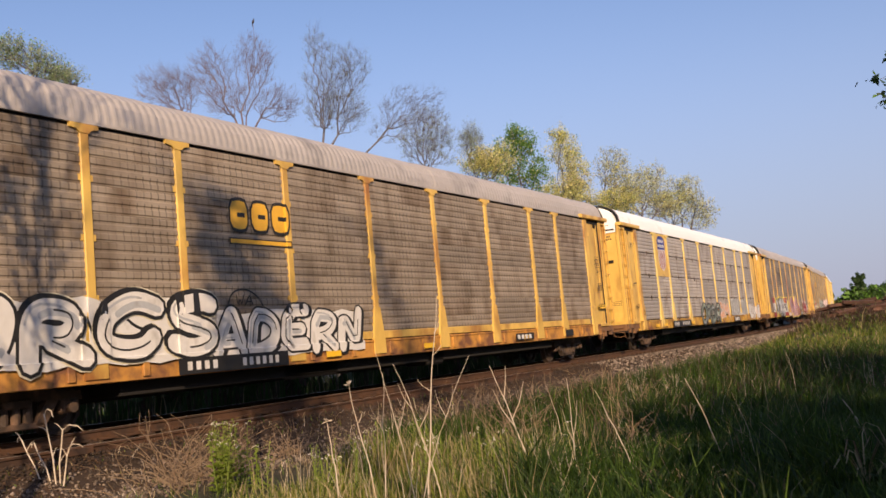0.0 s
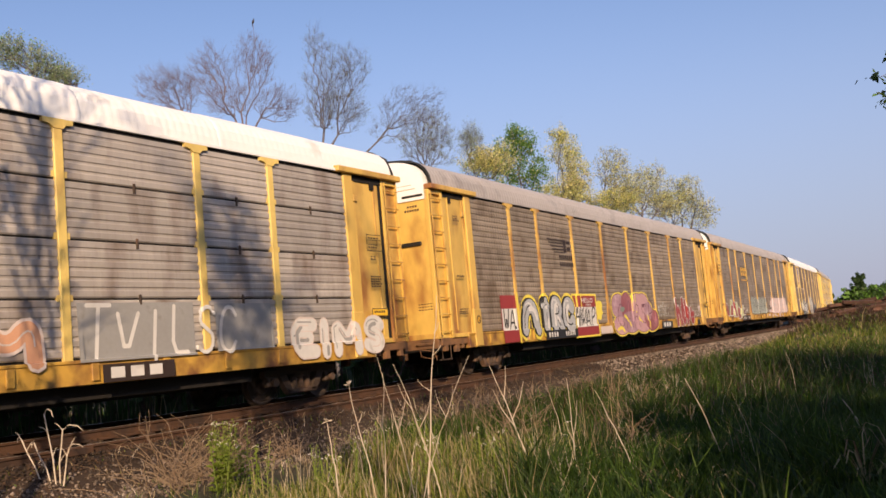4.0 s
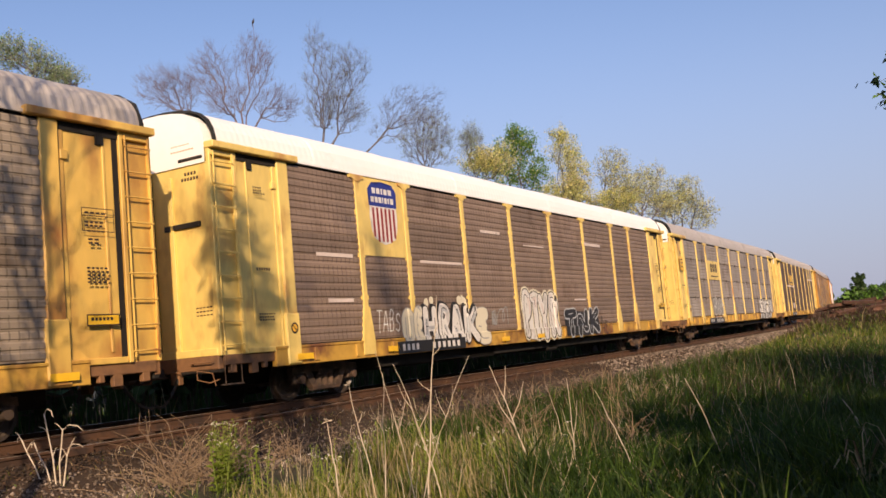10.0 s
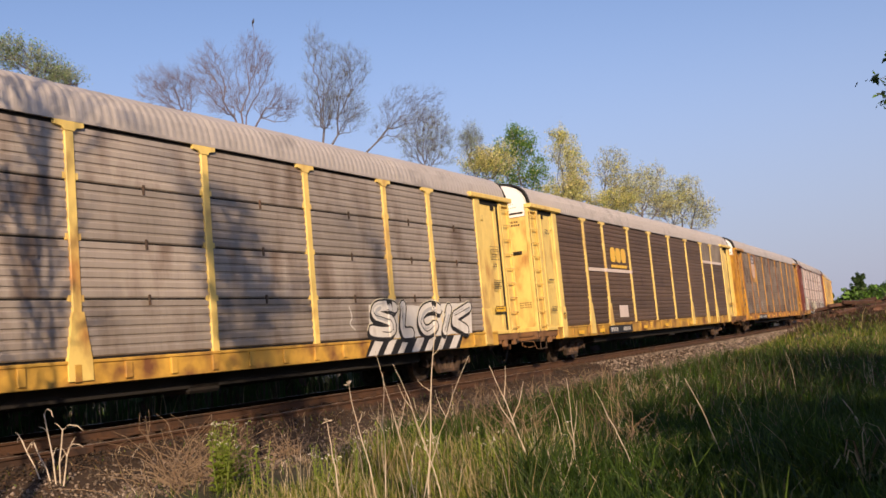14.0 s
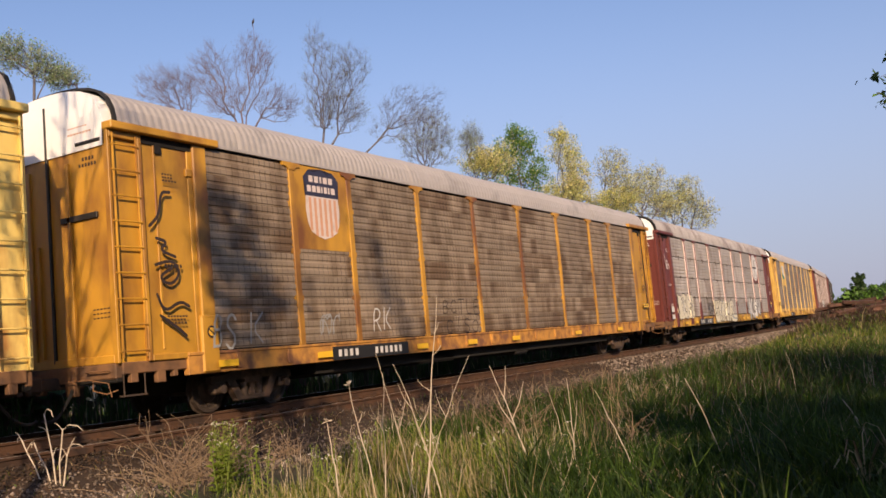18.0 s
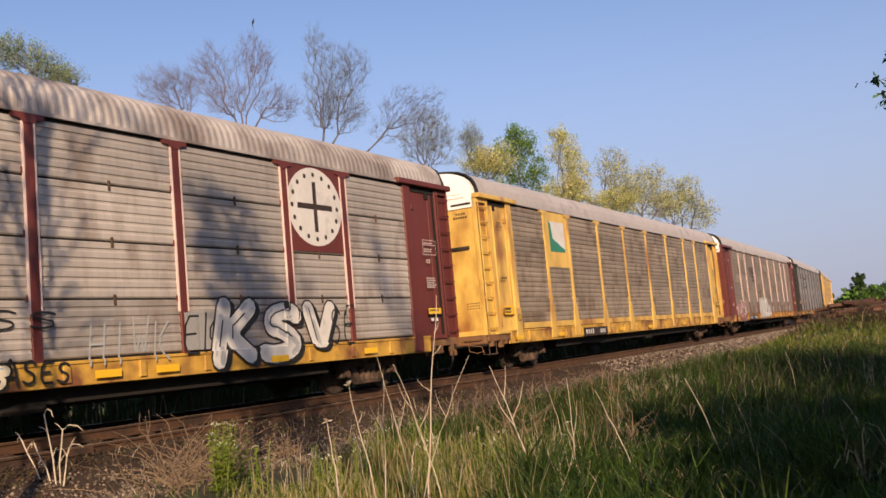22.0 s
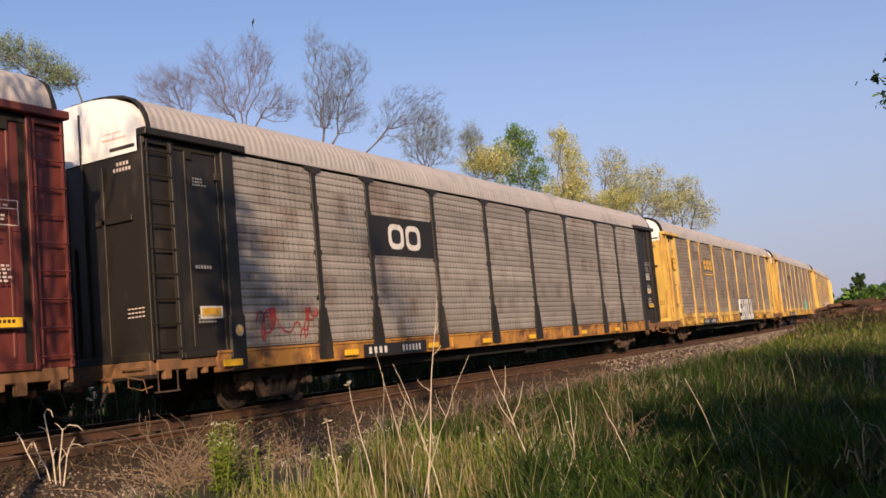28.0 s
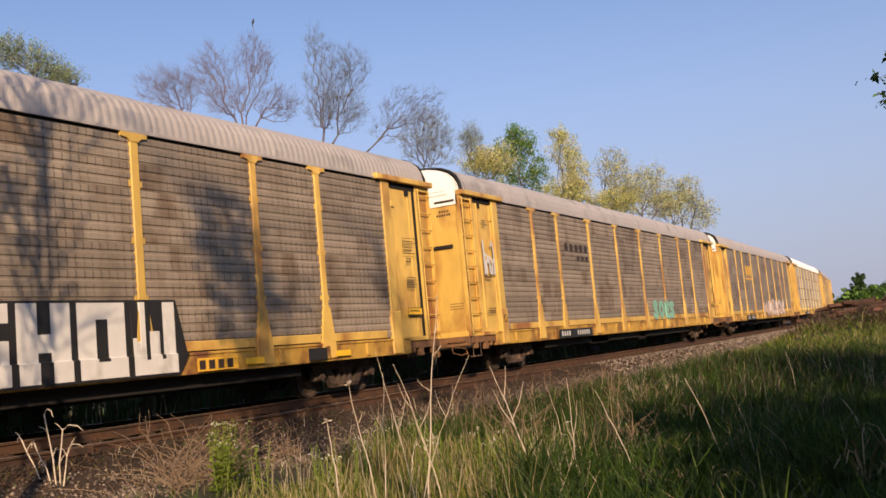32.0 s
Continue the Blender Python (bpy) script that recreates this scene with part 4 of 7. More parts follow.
def stalk(label, at, lean, height, thick, forks=(), head=False):
    """One tall dry stem that leans across, with side shoots: how far up, sideways reach, rise."""
    x, y = at
    root = thing("dead_weed", None, label, "weed", "dry weeds on the verge", at=(x, y, float(ground_z(x, y))))
    r = random.Random(int(x * 100))
    at_height = lambda f: Vector(ACROSS) * (lean * f * (0.7 + 0.3 * f)) + Vector(ALONG) * 0.03 * math.sin(5 * f) + Vector((0, 0, height * f))
    pts = [at_height(k / 8) + Vector(ACROSS) * r.gauss(0, 0.008) for k in range(9)]
    pts[0].z -= 0.05
    part("stem", Shape().tube(pts, [thick * (1 - 0.7 * k / 8) for k in range(9)], 6).mesh("stem", DEAD), root)
    for f, reach, rise in forks:
        a = at_height(f)
        b = a + Vector(ACROSS) * reach * 0.6 + Vector((0, 0, rise * 0.45))
        part("side_shoot", Shape().tube([a, b, a + Vector(ACROSS) * reach + Vector((0, 0, rise))], [thick * 0.55, thick * 0.4, thick * 0.2], 5).mesh("side_shoot", DEAD), root)
    if head:
        tuft = Shape()
        for k in range(9):
            e = Vector((r.gauss(0, 1), r.gauss(0, 1), r.uniform(-0.2, 1))).normalized() * 0.06
            tuft.tube([pts[-1], pts[-1] + e * 0.6, pts[-1] + e], [0.008, 0.007, 0.002], 4)
        part("seed_head", tuft.mesh("seed_head", DEAD), root, "withered seed head")


stalk("tall pale dead stalk with short side shoots", (8.66, 5.59), 0.3, 2.3, 0.011, [(0.55, -0.14, 0.14), (0.72, 0.1, 0.1), (0.82, 0.06, 0.12)])
stalk("pale dead stalk with thin forks", (8.75, 5.43), -0.42, 1.6, 0.008, [(0.55, 0.16, 0.35), (0.68, -0.14, 0.3), (0.4, -0.12, 0.4)])
stalk("leaning pale dead stalk", (8.63, 5.65), 0.66, 1.62, 0.007, [(0.6, -0.1, 0.3)])
stalk("leaning pale dead stalk", (8.6, 5.7), -0.3, 1.75, 0.007, [(0.5, 0.12, 0.4)])
stalk("dead stalk with a withered seed head", (8.39, 6.05), -0.22, 1.4, 0.01, [(0.7, 0.05, 0.12)], True)
stalk("thin upright dead stalk", (8.45, 5.98), 0.08, 1.5, 0.007)
stalk("dead stalk with a withered seed head", (8.2, 6.42), -0.06, 1.02, 0.012, [], True)
stalk("leaning dead stalk with forked tips", (9.2, 4.5), -0.42, 1.5, 0.011, [(0.55, -0.2, 0.42), (0.6, 0.16, 0.4), (0.75, 0.05, 0.36)])
stalk("thin forked dead stalk", (9.5, 4.17), -0.02, 1.28, 0.008, [(0.5, 0.08, 0.4), (0.45, -0.09, 0.38)])
stalk("thin forked dead stalk", (9.84, 3.59), -0.4, 1.13, 0.008, [(0.6, -0.12, 0.3)])
stalk("leaning dead stalk in the shaded grass", (10.34, 2.75), -0.39, 1.16, 0.009)
stalk("leaning dead stalk in the shaded grass", (11.2, 1.3), -0.4, 0.75, 0.014, [(0.5, -0.12, 0.2)])


def curled_stalks(at, stems):
    """Thick bleached stalks with hooked tips: foot, lean across and height, and the sideways hook of each."""
    x, y = at
    root = thing("dead_weed", None, "curled bone-pale dead stalks beside the ballast", "weed", "dry weeds on the verge", at=(x, y, float(ground_z(x, y))))
    for k, (a, lean, h, hook) in enumerate(stems):
        r = random.Random(k)
        line = [(a, -0.05), (a + lean * 0.3, h * 0.35), (a + lean * 0.75, h * 0.7), (a + lean, h * 0.92), (a + lean + hook * 0.4, h), (a + lean + hook, h * 0.97), (a + lean + hook * 1.3, h * 0.88)]
        pts = [Vector(ACROSS) * u + Vector(ALONG) * r.gauss(0, 0.02) + Vector((0, 0, v)) for u, v in line]
        s = Shape().tube(pts, [0.012, 0.01, 0.009, 0.011, 0.008, 0.009, 0.003], 6)
        for q in range(2):
            j = r.randint(1, 3)
            e = pts[j] + Vector(ACROSS) * r.choice((-1, 1)) * r.uniform(0.06, 0.14) + Vector((0, 0, r.uniform(0.04, 0.14)))
            s.tube([pts[j], pts[j].lerp(e, 0.6) + Vector((0, 0, 0.02)), e], [0.006, 0.005, 0.003], 5)
        part("stem", s.mesh("stem", DEAD), root)


curled_stalks((8.22, 11.3), [(-0.12, -0.26, 0.66, -0.05), (0.05, -0.1, 1.0, 0.09), (0.1, 0.08, 0.76, 0.22), (0.16, 0.1, 0.5, 0.14), (0.0, -0.2, 0.56, -0.05)])
for k in range(46):
    q = random.Random(600 + k)
    x = q.uniform(8.5, 22)
    weed("thin dry stalk standing in the grass", (x, q.uniform(0.6 + 0.06 * x, min(9.5, 7.4 + 0.3 * (x - 8)))), 620 + k, q.randint(1, 4), q.uniform(0.5, 1.15), q.choice((DEAD, TWIG, TWIG)), 0.45, q.uniform(0.003, 0.006))




def dead_tuft(at, seed, count, height):
    """A clump of broad dead blades bent over at the tips."""
    r = random.Random(seed)
    x, y = at
    root = thing("dead_tuft", None, "tan tuft of bent dead grass blades", "grass tuft", "dead tufts in the grass", at=(x, y, float(ground_z(x, y))))
    for k in range(count):
        a, h, w = r.uniform(0, math.tau), height * r.uniform(0.5, 1.1), r.uniform(0.008, 0.016)
        out = Vector((math.cos(a), math.sin(a), 0))
        side = Vector((-out.y, out.x, 0)) * w
        rows = []
        for f, u, v in ((0, 0, -0.04), (0.35, 0.1, 0.5), (0.65, 0.3, 0.85), (0.85, 0.55, 0.9), (1, 0.75, 0.7)):
            p = out * u * h + Vector((0, 0, v * h))
            rows += [p - side * (1 - 0.7 * f), p + side * (1 - 0.7 * f)]
        part("blade", Shape().add(rows, [(2 * i, 2 * i + 1, 2 * i + 3, 2 * i + 2) for i in range(4)]).mesh("blade", STRAW if k % 3 else TWIG), root)


for k, (x, y, h) in enumerate(((8.95, 3.0, 0.4), (8.9, 2.6, 0.35), (9.1, 1.25, 0.6), (9.4, 1.0, 0.7), (9.0, 0.9, 0.5), (12.0, 4.2, 0.5), (12.6, 4.6, 0.5), (14.5, 4.4, 0.6))):
    dead_tuft((x, y), 730 + k, 13, h)


def tangle(label, at, seed, count, size, mat):
    """A low tangle of thin dry twigs."""
    r = random.Random(seed)
    x, y = at
    root = thing("dry_bramble", None, label, "bramble", at=(x, y, float(ground_z(x, y))))
    for i in range(count):
        p = Vector((r.gauss(0, size * 0.35), r.gauss(0, size * 0.25), 0))
        d = Vector((r.gauss(0, 0.7), r.gauss(0, 0.7), 1)).normalized()
        s, pts = Shape(), [p]
        for k in range(5):
            d = (d + Vector((r.gauss(0, 0.3), r.gauss(0, 0.3), -0.12))).normalized()
            pts.append(pts[-1] + d * size * 0.22)
        s.tube(pts, [0.008, 0.007, 0.006, 0.005, 0.004, 0.003], 4)
        for k in range(4):
            j = r.randint(1, 4)
            e = Vector((r.gauss(0, 1), r.gauss(0, 1), r.gauss(0.3, 0.6))).normalized()
            s.tube([pts[j], pts[j] + e * size * r.uniform(0.1, 0.25)], [0.003, 0.001], 4)
        part("stem", s.mesh("stem", mat), root)


tangle("tan tangle of dry bramble on the ballast edge", (9.6, 10.3), 701, 64, 1.05, TWIG)
tangle("tan tangle of dry bramble on the ballast edge", (10.3, 10.2), 702, 30, 0.7, TWIG)
tangle("brown tangle of dry bramble on the ballast edge", (12.2, 10.6), 703, 24, 0.6, TWIG)
tangle("brown tangle of dry bramble on the ballast edge", (8.9, 9.6), 704, 20, 0.5, TWIG)
for k, (x, y) in enumerate(((13.4, 8.2), (14.6, 7.6), (16.2, 8.8), (12.6, 6.4), (18.0, 9.0), (20.5, 8.2), (15.2, 5.4), (11.4, 4.4), (23.0, 9.6), (17.5, 6.2))):
    tangle("brown tangle of dead stems in the grass", (x, y), 710 + k, 26, 0.85, TWIG)


def leafy_weed(label, at, seed, stems, height, leaf, flowers, name="leafy_weed"):
    """Upright green weed: leaves in whorls up each stem, and small white flowers on top."""
    r = random.Random(seed)
    x, y = at
    root = thing(name, None, label, "weed", "green weeds on the verge", at=(x, y, float(ground_z(x, y))))
    for i in range(stems):
        h = height * r.uniform(0.65, 1.05)
        a = r.uniform(0, math.tau)
        foot = Vector((r.gauss(0, 0.11), r.gauss(0, 0.11), -0.03))
        top = foot + Vector((math.cos(a) * 0.12 * h, math.sin(a) * 0.12 * h, h))
        s = Shape().tube([foot, foot.lerp(top, 0.5) + Vector((0.01, 0.01, 0)), top], [0.006, 0.005, 0.003], 5)
        n = int(h / 0.035)
        for k in range(n):
            f = (k + 1) / n
            p = foot.lerp(top, f)
            az = k * 2.4 + r.uniform(-0.4, 0.4)
            ln = leaf * (1.1 - 0.6 * f) * r.uniform(0.8, 1.2)
            d = Vector((math.cos(az), math.sin(az), r.uniform(0.1, 0.6))).normalized()
            w = Vector((-math.sin(az), math.cos(az), 0)) * ln * 0.22
            m = p + d * ln * 0.5 + Vector((0, 0, 0.015))
            s.add([p, m - w, p + d * ln - Vector((0, 0, 0.02)), m + w], [(0, 1, 2, 3)])
        st = part("stem", s.mesh("stem", LEAF_WEED), root)
        if r.random() < flowers:
            fl = Shape()
            for k in range(5):
                c = top + Vector((r.gauss(0, 0.03), r.gauss(0, 0.03), r.uniform(-0.02, 0.03)))
                bm = bmesh.new()
                bmesh.ops.create_icosphere(bm, subdivisions=1, radius=0.0065, matrix=Matrix.Translation(c))
                fl.take(bm)
            part("flower", fl.mesh("flower", FLOWER), root, "small white flower cluster")
    return root


leafy_weed("bright green bushy weed with white flowers", (8.95, 8.85), 801, 26, 0.9, 0.125, 0.6)
leafy_weed("bright green bushy weed", (9.15, 8.55), 802, 10, 0.6, 0.1, 0.2)
for k in range(22):
    q = random.Random(820 + k)
    x = q.uniform(8.8, 12.5)
    leafy_weed("green flowering weed among the grass", (x, q.uniform(4.6, 8.0)), 850 + k, q.randint(3, 6), q.uniform(0.45, 0.7), 0.08, 0.35)


# a spray of leaves that hangs into the view and stirs in the air
def spray(at, seed, count, size):
    r = np.random.RandomState(seed)
    root = thing("hanging_branch", None, "drooping dark green leafy twig", "branch", "overhanging twigs")
    root.matrix_basis = Matrix.Translation(at)
    s = Shape()
    tips = []
    for k in range(5):
        p = Vector((0.0, -1.1, 0.35))
        q = Vector((r.normal(0, 0.1), r.normal(0.02, 0.06), r.normal(0, 0.11)))
        m = p.lerp(q, 0.5) + Vector((0, 0, 0.06))
        s.tube([p, m, q], [0.006, 0.004, 0.002], 4)
        tips += [(np.array(m.lerp(q, f)), None, 0) for f in (0.5, 0.75, 1.0)]
    # the limb that it grows from bends down to the ground beside the camera
    foot = float(ground_z(at[0] + 0.5, at[1] - 2.4)) - at[2]
    part("limb", Shape().tube([(0.0, -1.05, 0.34), (0.2, -1.7, 0.3), (0.4, -2.15, -0.1), (0.48, -2.3, foot * 0.5), (0.5, -2.4, foot - 0.1)], [0.006, 0.012, 0.018, 0.024, 0.03], 6).mesh("limb", BARK), root)
    part("twig", s.mesh("twig", BARK), root)
    part("foliage", leaf_cloud("foliage", r, tips, count, size, 0.045, [LEAF_DARK, LEAF_GREEN], [0.6, 0.4]), root)
    return root


SPRAYS = [(spray((7.0, 0.43, 2.27), 901, 14, 0.03), (7.0, 0.43, 2.27), 0.0), (spray((7.07, 0.36, 2.12), 902, 12, 0.03), (7.07, 0.36, 2.12), 1.3)]


# ---------------------------------------------------------------- train
SILL_END = material("rusty_end_sill", (0.2, 0.1, 0.045), 0.8, 0, 0.4, 9, 0.9, 0.2, (0.09, 0.05, 0.03), 0.5)
CAR_LEN, CAR_PITCH, HALF = 27.3, 28.7, 1.52
SIDE = -HALF                       # the side that faces the camera, in the car's space
EAVE, DECK, SILL_LOW = 4.83, 1.1, 0.73
POSTS = (4.55, 6.5, 9.36, 12.22, 15.08, 17.94, 20.8, 22.75)
DOOR = 2.05                        # length of the end section
BAYS = [(DOOR + 0.1, POSTS[0])] + list(zip(POSTS[:-1], POSTS[1:])) + [(POSTS[-1], CAR_LEN - DOOR - 0.1)]
SEAMS = ((1.135, 2.04), (2.04, 2.96), (2.96, 3.88), (3.88, 4.765))
LAPS = tuple((1.135 + 0.4535 * i, 1.135 + 0.4535 * (i + 1)) for i in range(8))
# x in a car's space runs from its leading end, 0, to its trailing end, CAR_LEN


def panel_mesh(w, h, mat, seam):
    """One corrugated sheet, its lower left corner at the origin, facing -y."""
    s = Shape()
    z, prof = 0.0, [(0.0, 0.0)]
    ridges = max(1, round(h / 0.15))
    step = h / ridges
    for i in range(ridges):
        b = i * step
        prof += [(b + step * 0.16, 0.0), (b + step * 0.26, -0.016), (b + step * 0.8, -0.016), (b + step * 0.95, 0.0)]
    prof.append((h, 0.0))
    if not seam:
        prof = [(a, b - 0.006 * (1 - a / h)) for a, b in prof]      # each sheet laps over the one below
    if seam:
        prof = [(a, b) for a, b in prof if 0.03 < a < h - 0.03]
        prof = [(0.014, 0.03), (0.016, 0.0)] + prof + [(h - 0.016, 0.0), (h - 0.014, 0.03)]
    n = len(prof)
    vs = [(x, y, q) for x in (0.0, w) for q, y in prof]
    s.add(vs, [(i, n + i, n + i + 1, i + 1) for i in range(n - 1)])
    return s.mesh("panel", mat)


def post_mesh(mat, foot, sign):
    """T-headed post with a flared foot."""
    s = Shape()
    y0, y1 = (-0.045, 0.03) if sign < 0 else (-0.03, 0.045)
    s.box(-0.085, 0.085, y0, y1, 0.0, EAVE - DECK - 0.05, 0, 0.012)
    head = [(-0.27, 0.0), (-0.27, -0.075), (-0.14, -0.095), (-0.09, -0.15), (0.09, -0.15), (0.14, -0.095), (0.27, -0.075), (0.27, 0.0)]
    s.prism(head, lambda u, v, w: (u, w, EAVE - DECK - 0.02 + v), y0 - 0.012 * (sign < 0), y1 + 0.012 * (sign > 0))
    if foot:
        flare = [(-0.22, -0.3), (0.22, -0.3), (0.215, 0.04), (0.105, 0.74), (-0.105, 0.74), (-0.215, 0.04)]
        s.prism(flare, lambda u, v, w: (u, w, v), y0 - 0.015 * (sign < 0), y1 + 0.015 * (sign > 0))
    for z in (0.95, 1.9, 2.85):
        for x in (-0.11, 0.11):
            s.box(x - 0.03, x + 0.03, y0 + 0.02, y1 - 0.02, z - 0.05, z + 0.05)
    return s.mesh("post", mat)


ROOF_HALF = ((1.53, 4.84), (1.515, 5.02), (1.47, 5.2), (1.37, 5.37), (1.2, 5.51), (0.98, 5.6), (0.7, 5.655), (0.36, 5.69))
ROOF_SEC = tuple((-y, z) for y, z in ROOF_HALF) + ((0.0, 5.7),) + ROOF_HALF[::-2] + ROOF_HALF[:1]


def roof_mesh(mat, rib):
    """Arched roof sheets with ribs across them and a lap every few metres."""
    s = Shape()
    pitch = 0.17
    xs = [(0.16, 0.0)]
    x = 0.2
    while x < CAR_LEN - 0.35:
        lap = 0.012 if int(x / 3.05) % 2 else 0.0
        xs += [(x + 0.02, lap), (x + 0.06, lap + rib), (x + 0.11, lap + rib), (x + 0.15, lap)]
        x += pitch
    xs.append((CAR_LEN - 0.16, 0.0))
    n = len(ROOF_SEC)
    vs = []
    for x, d in xs:
        for y, z in ROOF_SEC:
            k = 1 + d / 1.6
            vs.append((x, y * (1 + (k - 1) * (z < 5.4)), z + d * min(1, (z - 4.84) / 0.4)))
    s.add(vs, [(i * n + k, (i + 1) * n + k, (i + 1) * n + k + 1, i * n + k + 1) for i in range(len(xs) - 1) for k in range(n - 1)])
    # drip edge and its row of brackets
    for y in (-1, 1):
        s.box(0.2, CAR_LEN - 0.2, y * 1.55 - 0.02, y * 1.55 + 0.025, 4.815, 4.87)
    return s.mesh("roof", mat)


def roof_edge_mesh():
    """Dark weather strip over the end of the roof."""
    s = Shape()
    n = len(ROOF_SEC)
    vs = [(x, y * k, 4.84 + (z - 4.84) * k2) for x, k, k2 in ((0.13, 0.99, 0.99), (0.13, 1.02, 1.03), (0.2, 1.02, 1.03), (0.2, 0.99, 0.99)) for y, z in ROOF_SEC]
    s.add(vs, [(r * n + i, r * n + i + 1, (r + 1) % 4 * n + i + 1, (r + 1) % 4 * n + i) for r in range(4) for i in range(n - 1)])
    return s.mesh("roof_edge", RUBBER)


def end_outline(z0, z1):
    """Outline of the end wall between two heights."""
    sec = [(-1.45, 1.02), (-1.45, 4.84)] + [(y * 0.94, z - 0.05) for y, z in ROOF_SEC[2:-2]] + [(1.45, 4.84), (1.45, 1.02)]
    out = []
    for (ya, za), (yb, zb) in zip(sec[:-1], sec[1:]):
        if z0 <= za <= z1:
            out.append((ya, za))
        for zz in (z0, z1) if za < zb else (z1, z0):
            if min(za, zb) < zz < max(za, zb):
                out.append((ya + (yb - ya) * (zz - za) / (zb - za), zz))
    if z0 <= sec[-1][1] <= z1:
        out.append(sec[-1])
    return out


def end_mesh(mat, z0, z1, a, b, name):
    s = Shape()
    s.prism(end_outline(z0, z1), lambda u, v, w: (w, u, v), a, b)
    return s.mesh(name, mat)


# the side of an end section: x0, x1, how far in and out, z0, z1, chamfer
END_BAY = {
    "ladder_bay": (0.03, 0.62, -0.14, -0.05, 1.02, 4.84, 0.01), "corner_post": (0.0, 0.06, -0.12, 0.0, 1.02, 4.84, 0.01),
    "bay_divider": (0.6, 0.68, -0.12, 0.03, 1.02, 4.84, 0.01), "door_leaf": (0.66, 1.72, -0.12, -0.02, 1.05, 4.78, 0.01),
    "door_rib": (0.95, 1.0, -0.04, 0.0, 1.2, 4.7, 0.008), "door_jamb": (1.72, 1.85, -0.12, 0.0, 1.02, 4.84, 0.01),
    "frame_post": (1.83, 2.16, -0.1, 0.045, DECK - 0.02, 4.8, 0.02), "foot_plate": (1.78, 2.2, -0.1, 0.06, 0.74, 1.75, 0.03),
    "door_sill": (0.7, 1.75, -0.1, 0.02, 1.02, 1.12, 0.01), "track_gap": (0.66, 1.86, -0.05, 0.004, 4.66, 4.8, 0.0), "roller": (0.98, 1.12, -0.03, 0.02, 4.52, 4.7, 0.0),
    "door_slot": (0.69, 0.8, -0.05, -0.012, 1.12, 4.7, 0.0), "top_rail": (0.03, 0.62, -0.06, 0.02, 4.68, 4.8, 0.01), "hinge": (1.66, 1.8, -0.03, 0.03, 4.2, 4.34, 0.01),
}


# near-black strips that paint the shade of gaps around the end doors
DARK_BITS = ("track_gap", "roller", "door_slot")


def bay_mesh(name, mat, sign):
    x0, x1, i, o, z0, z1, c = END_BAY[name]
    a, b = sorted((sign * (HALF + i), sign * (HALF + o)))
    return Shape().box(x0, x1, a, b, z0, z1, 0, c).mesh(name, mat)


END_FITTINGS = {"end_rib": ((-0.54, -0.46, 1.15, 4.4), (0.46, 0.54, 1.15, 4.4)), "placard": ((-1.2, -0.3, 3.4, 3.5),), "vent_slot": ((-1.36, -0.75, 4.64, 4.7),), "kick_plate": ((-1.44, 1.44, 1.03, 1.16),), "lock_bar": ((0.28, 0.33, 1.2, 3.1),), "centre_seam": ((-0.025, 0.025, 1.1, 5.45),)}


def fitting_mesh(name, mat, k):
    y0, y1, z0, z1 = END_FITTINGS[name][k]
    return Shape().box(-0.015, 0.05, y0, y1, z0, z1, 0, 0.008).mesh(name, mat)


def header_mesh(mat, sign):
    """Door track that overhangs the end section below the roof."""
    a, b = sorted((sign * (HALF - 0.1), sign * (HALF + 0.13)))
    return Shape().box(-0.02, 2.42, a, b, 4.8, 4.93, 0, 0.015).mesh("door_track", mat)


def ladder_mesh(mat, sign):
    s = Shape()
    y = sign * (HALF + 0.03)
    for x in (0.08, 0.56):
        s.tube([(x, y, 1.1), (x, y, 4.75)], 0.018, 6)
    for i in range(9):
        z = 1.2 + i * 0.42
        s.tube([(0.04, y - sign * 0.06, z), (0.04, y + sign * 0.01, z), (0.6, y + sign * 0.01, z), (0.6, y - sign * 0.06, z)], 0.015, 6)
    return s.mesh("ladder", mat)


def sill_mesh(mat, sign, pockets):
    s = Shape()
    o = sign
    def slab(x0, x1, out0, out1, z0, z1, c=0.01):
        a, b = sorted((o * (HALF + out0), o * (HALF + out1)))
        s.box(x0, x1, a, b, z0, z1, 0, c)
    slab(1.45, CAR_LEN - 1.45, -0.1, 0.03, SILL_LOW, DECK)
    slab(1.45, CAR_LEN - 1.45, -0.05, 0.05, DECK - 0.045, DECK + 0.01)
    x = 2.6
    while x < CAR_LEN - 2:
        slab(x, x + 0.14, 0.0, 0.065, 0.78, 1.05)
        x += pockets
    return s.mesh("side_sill", mat)


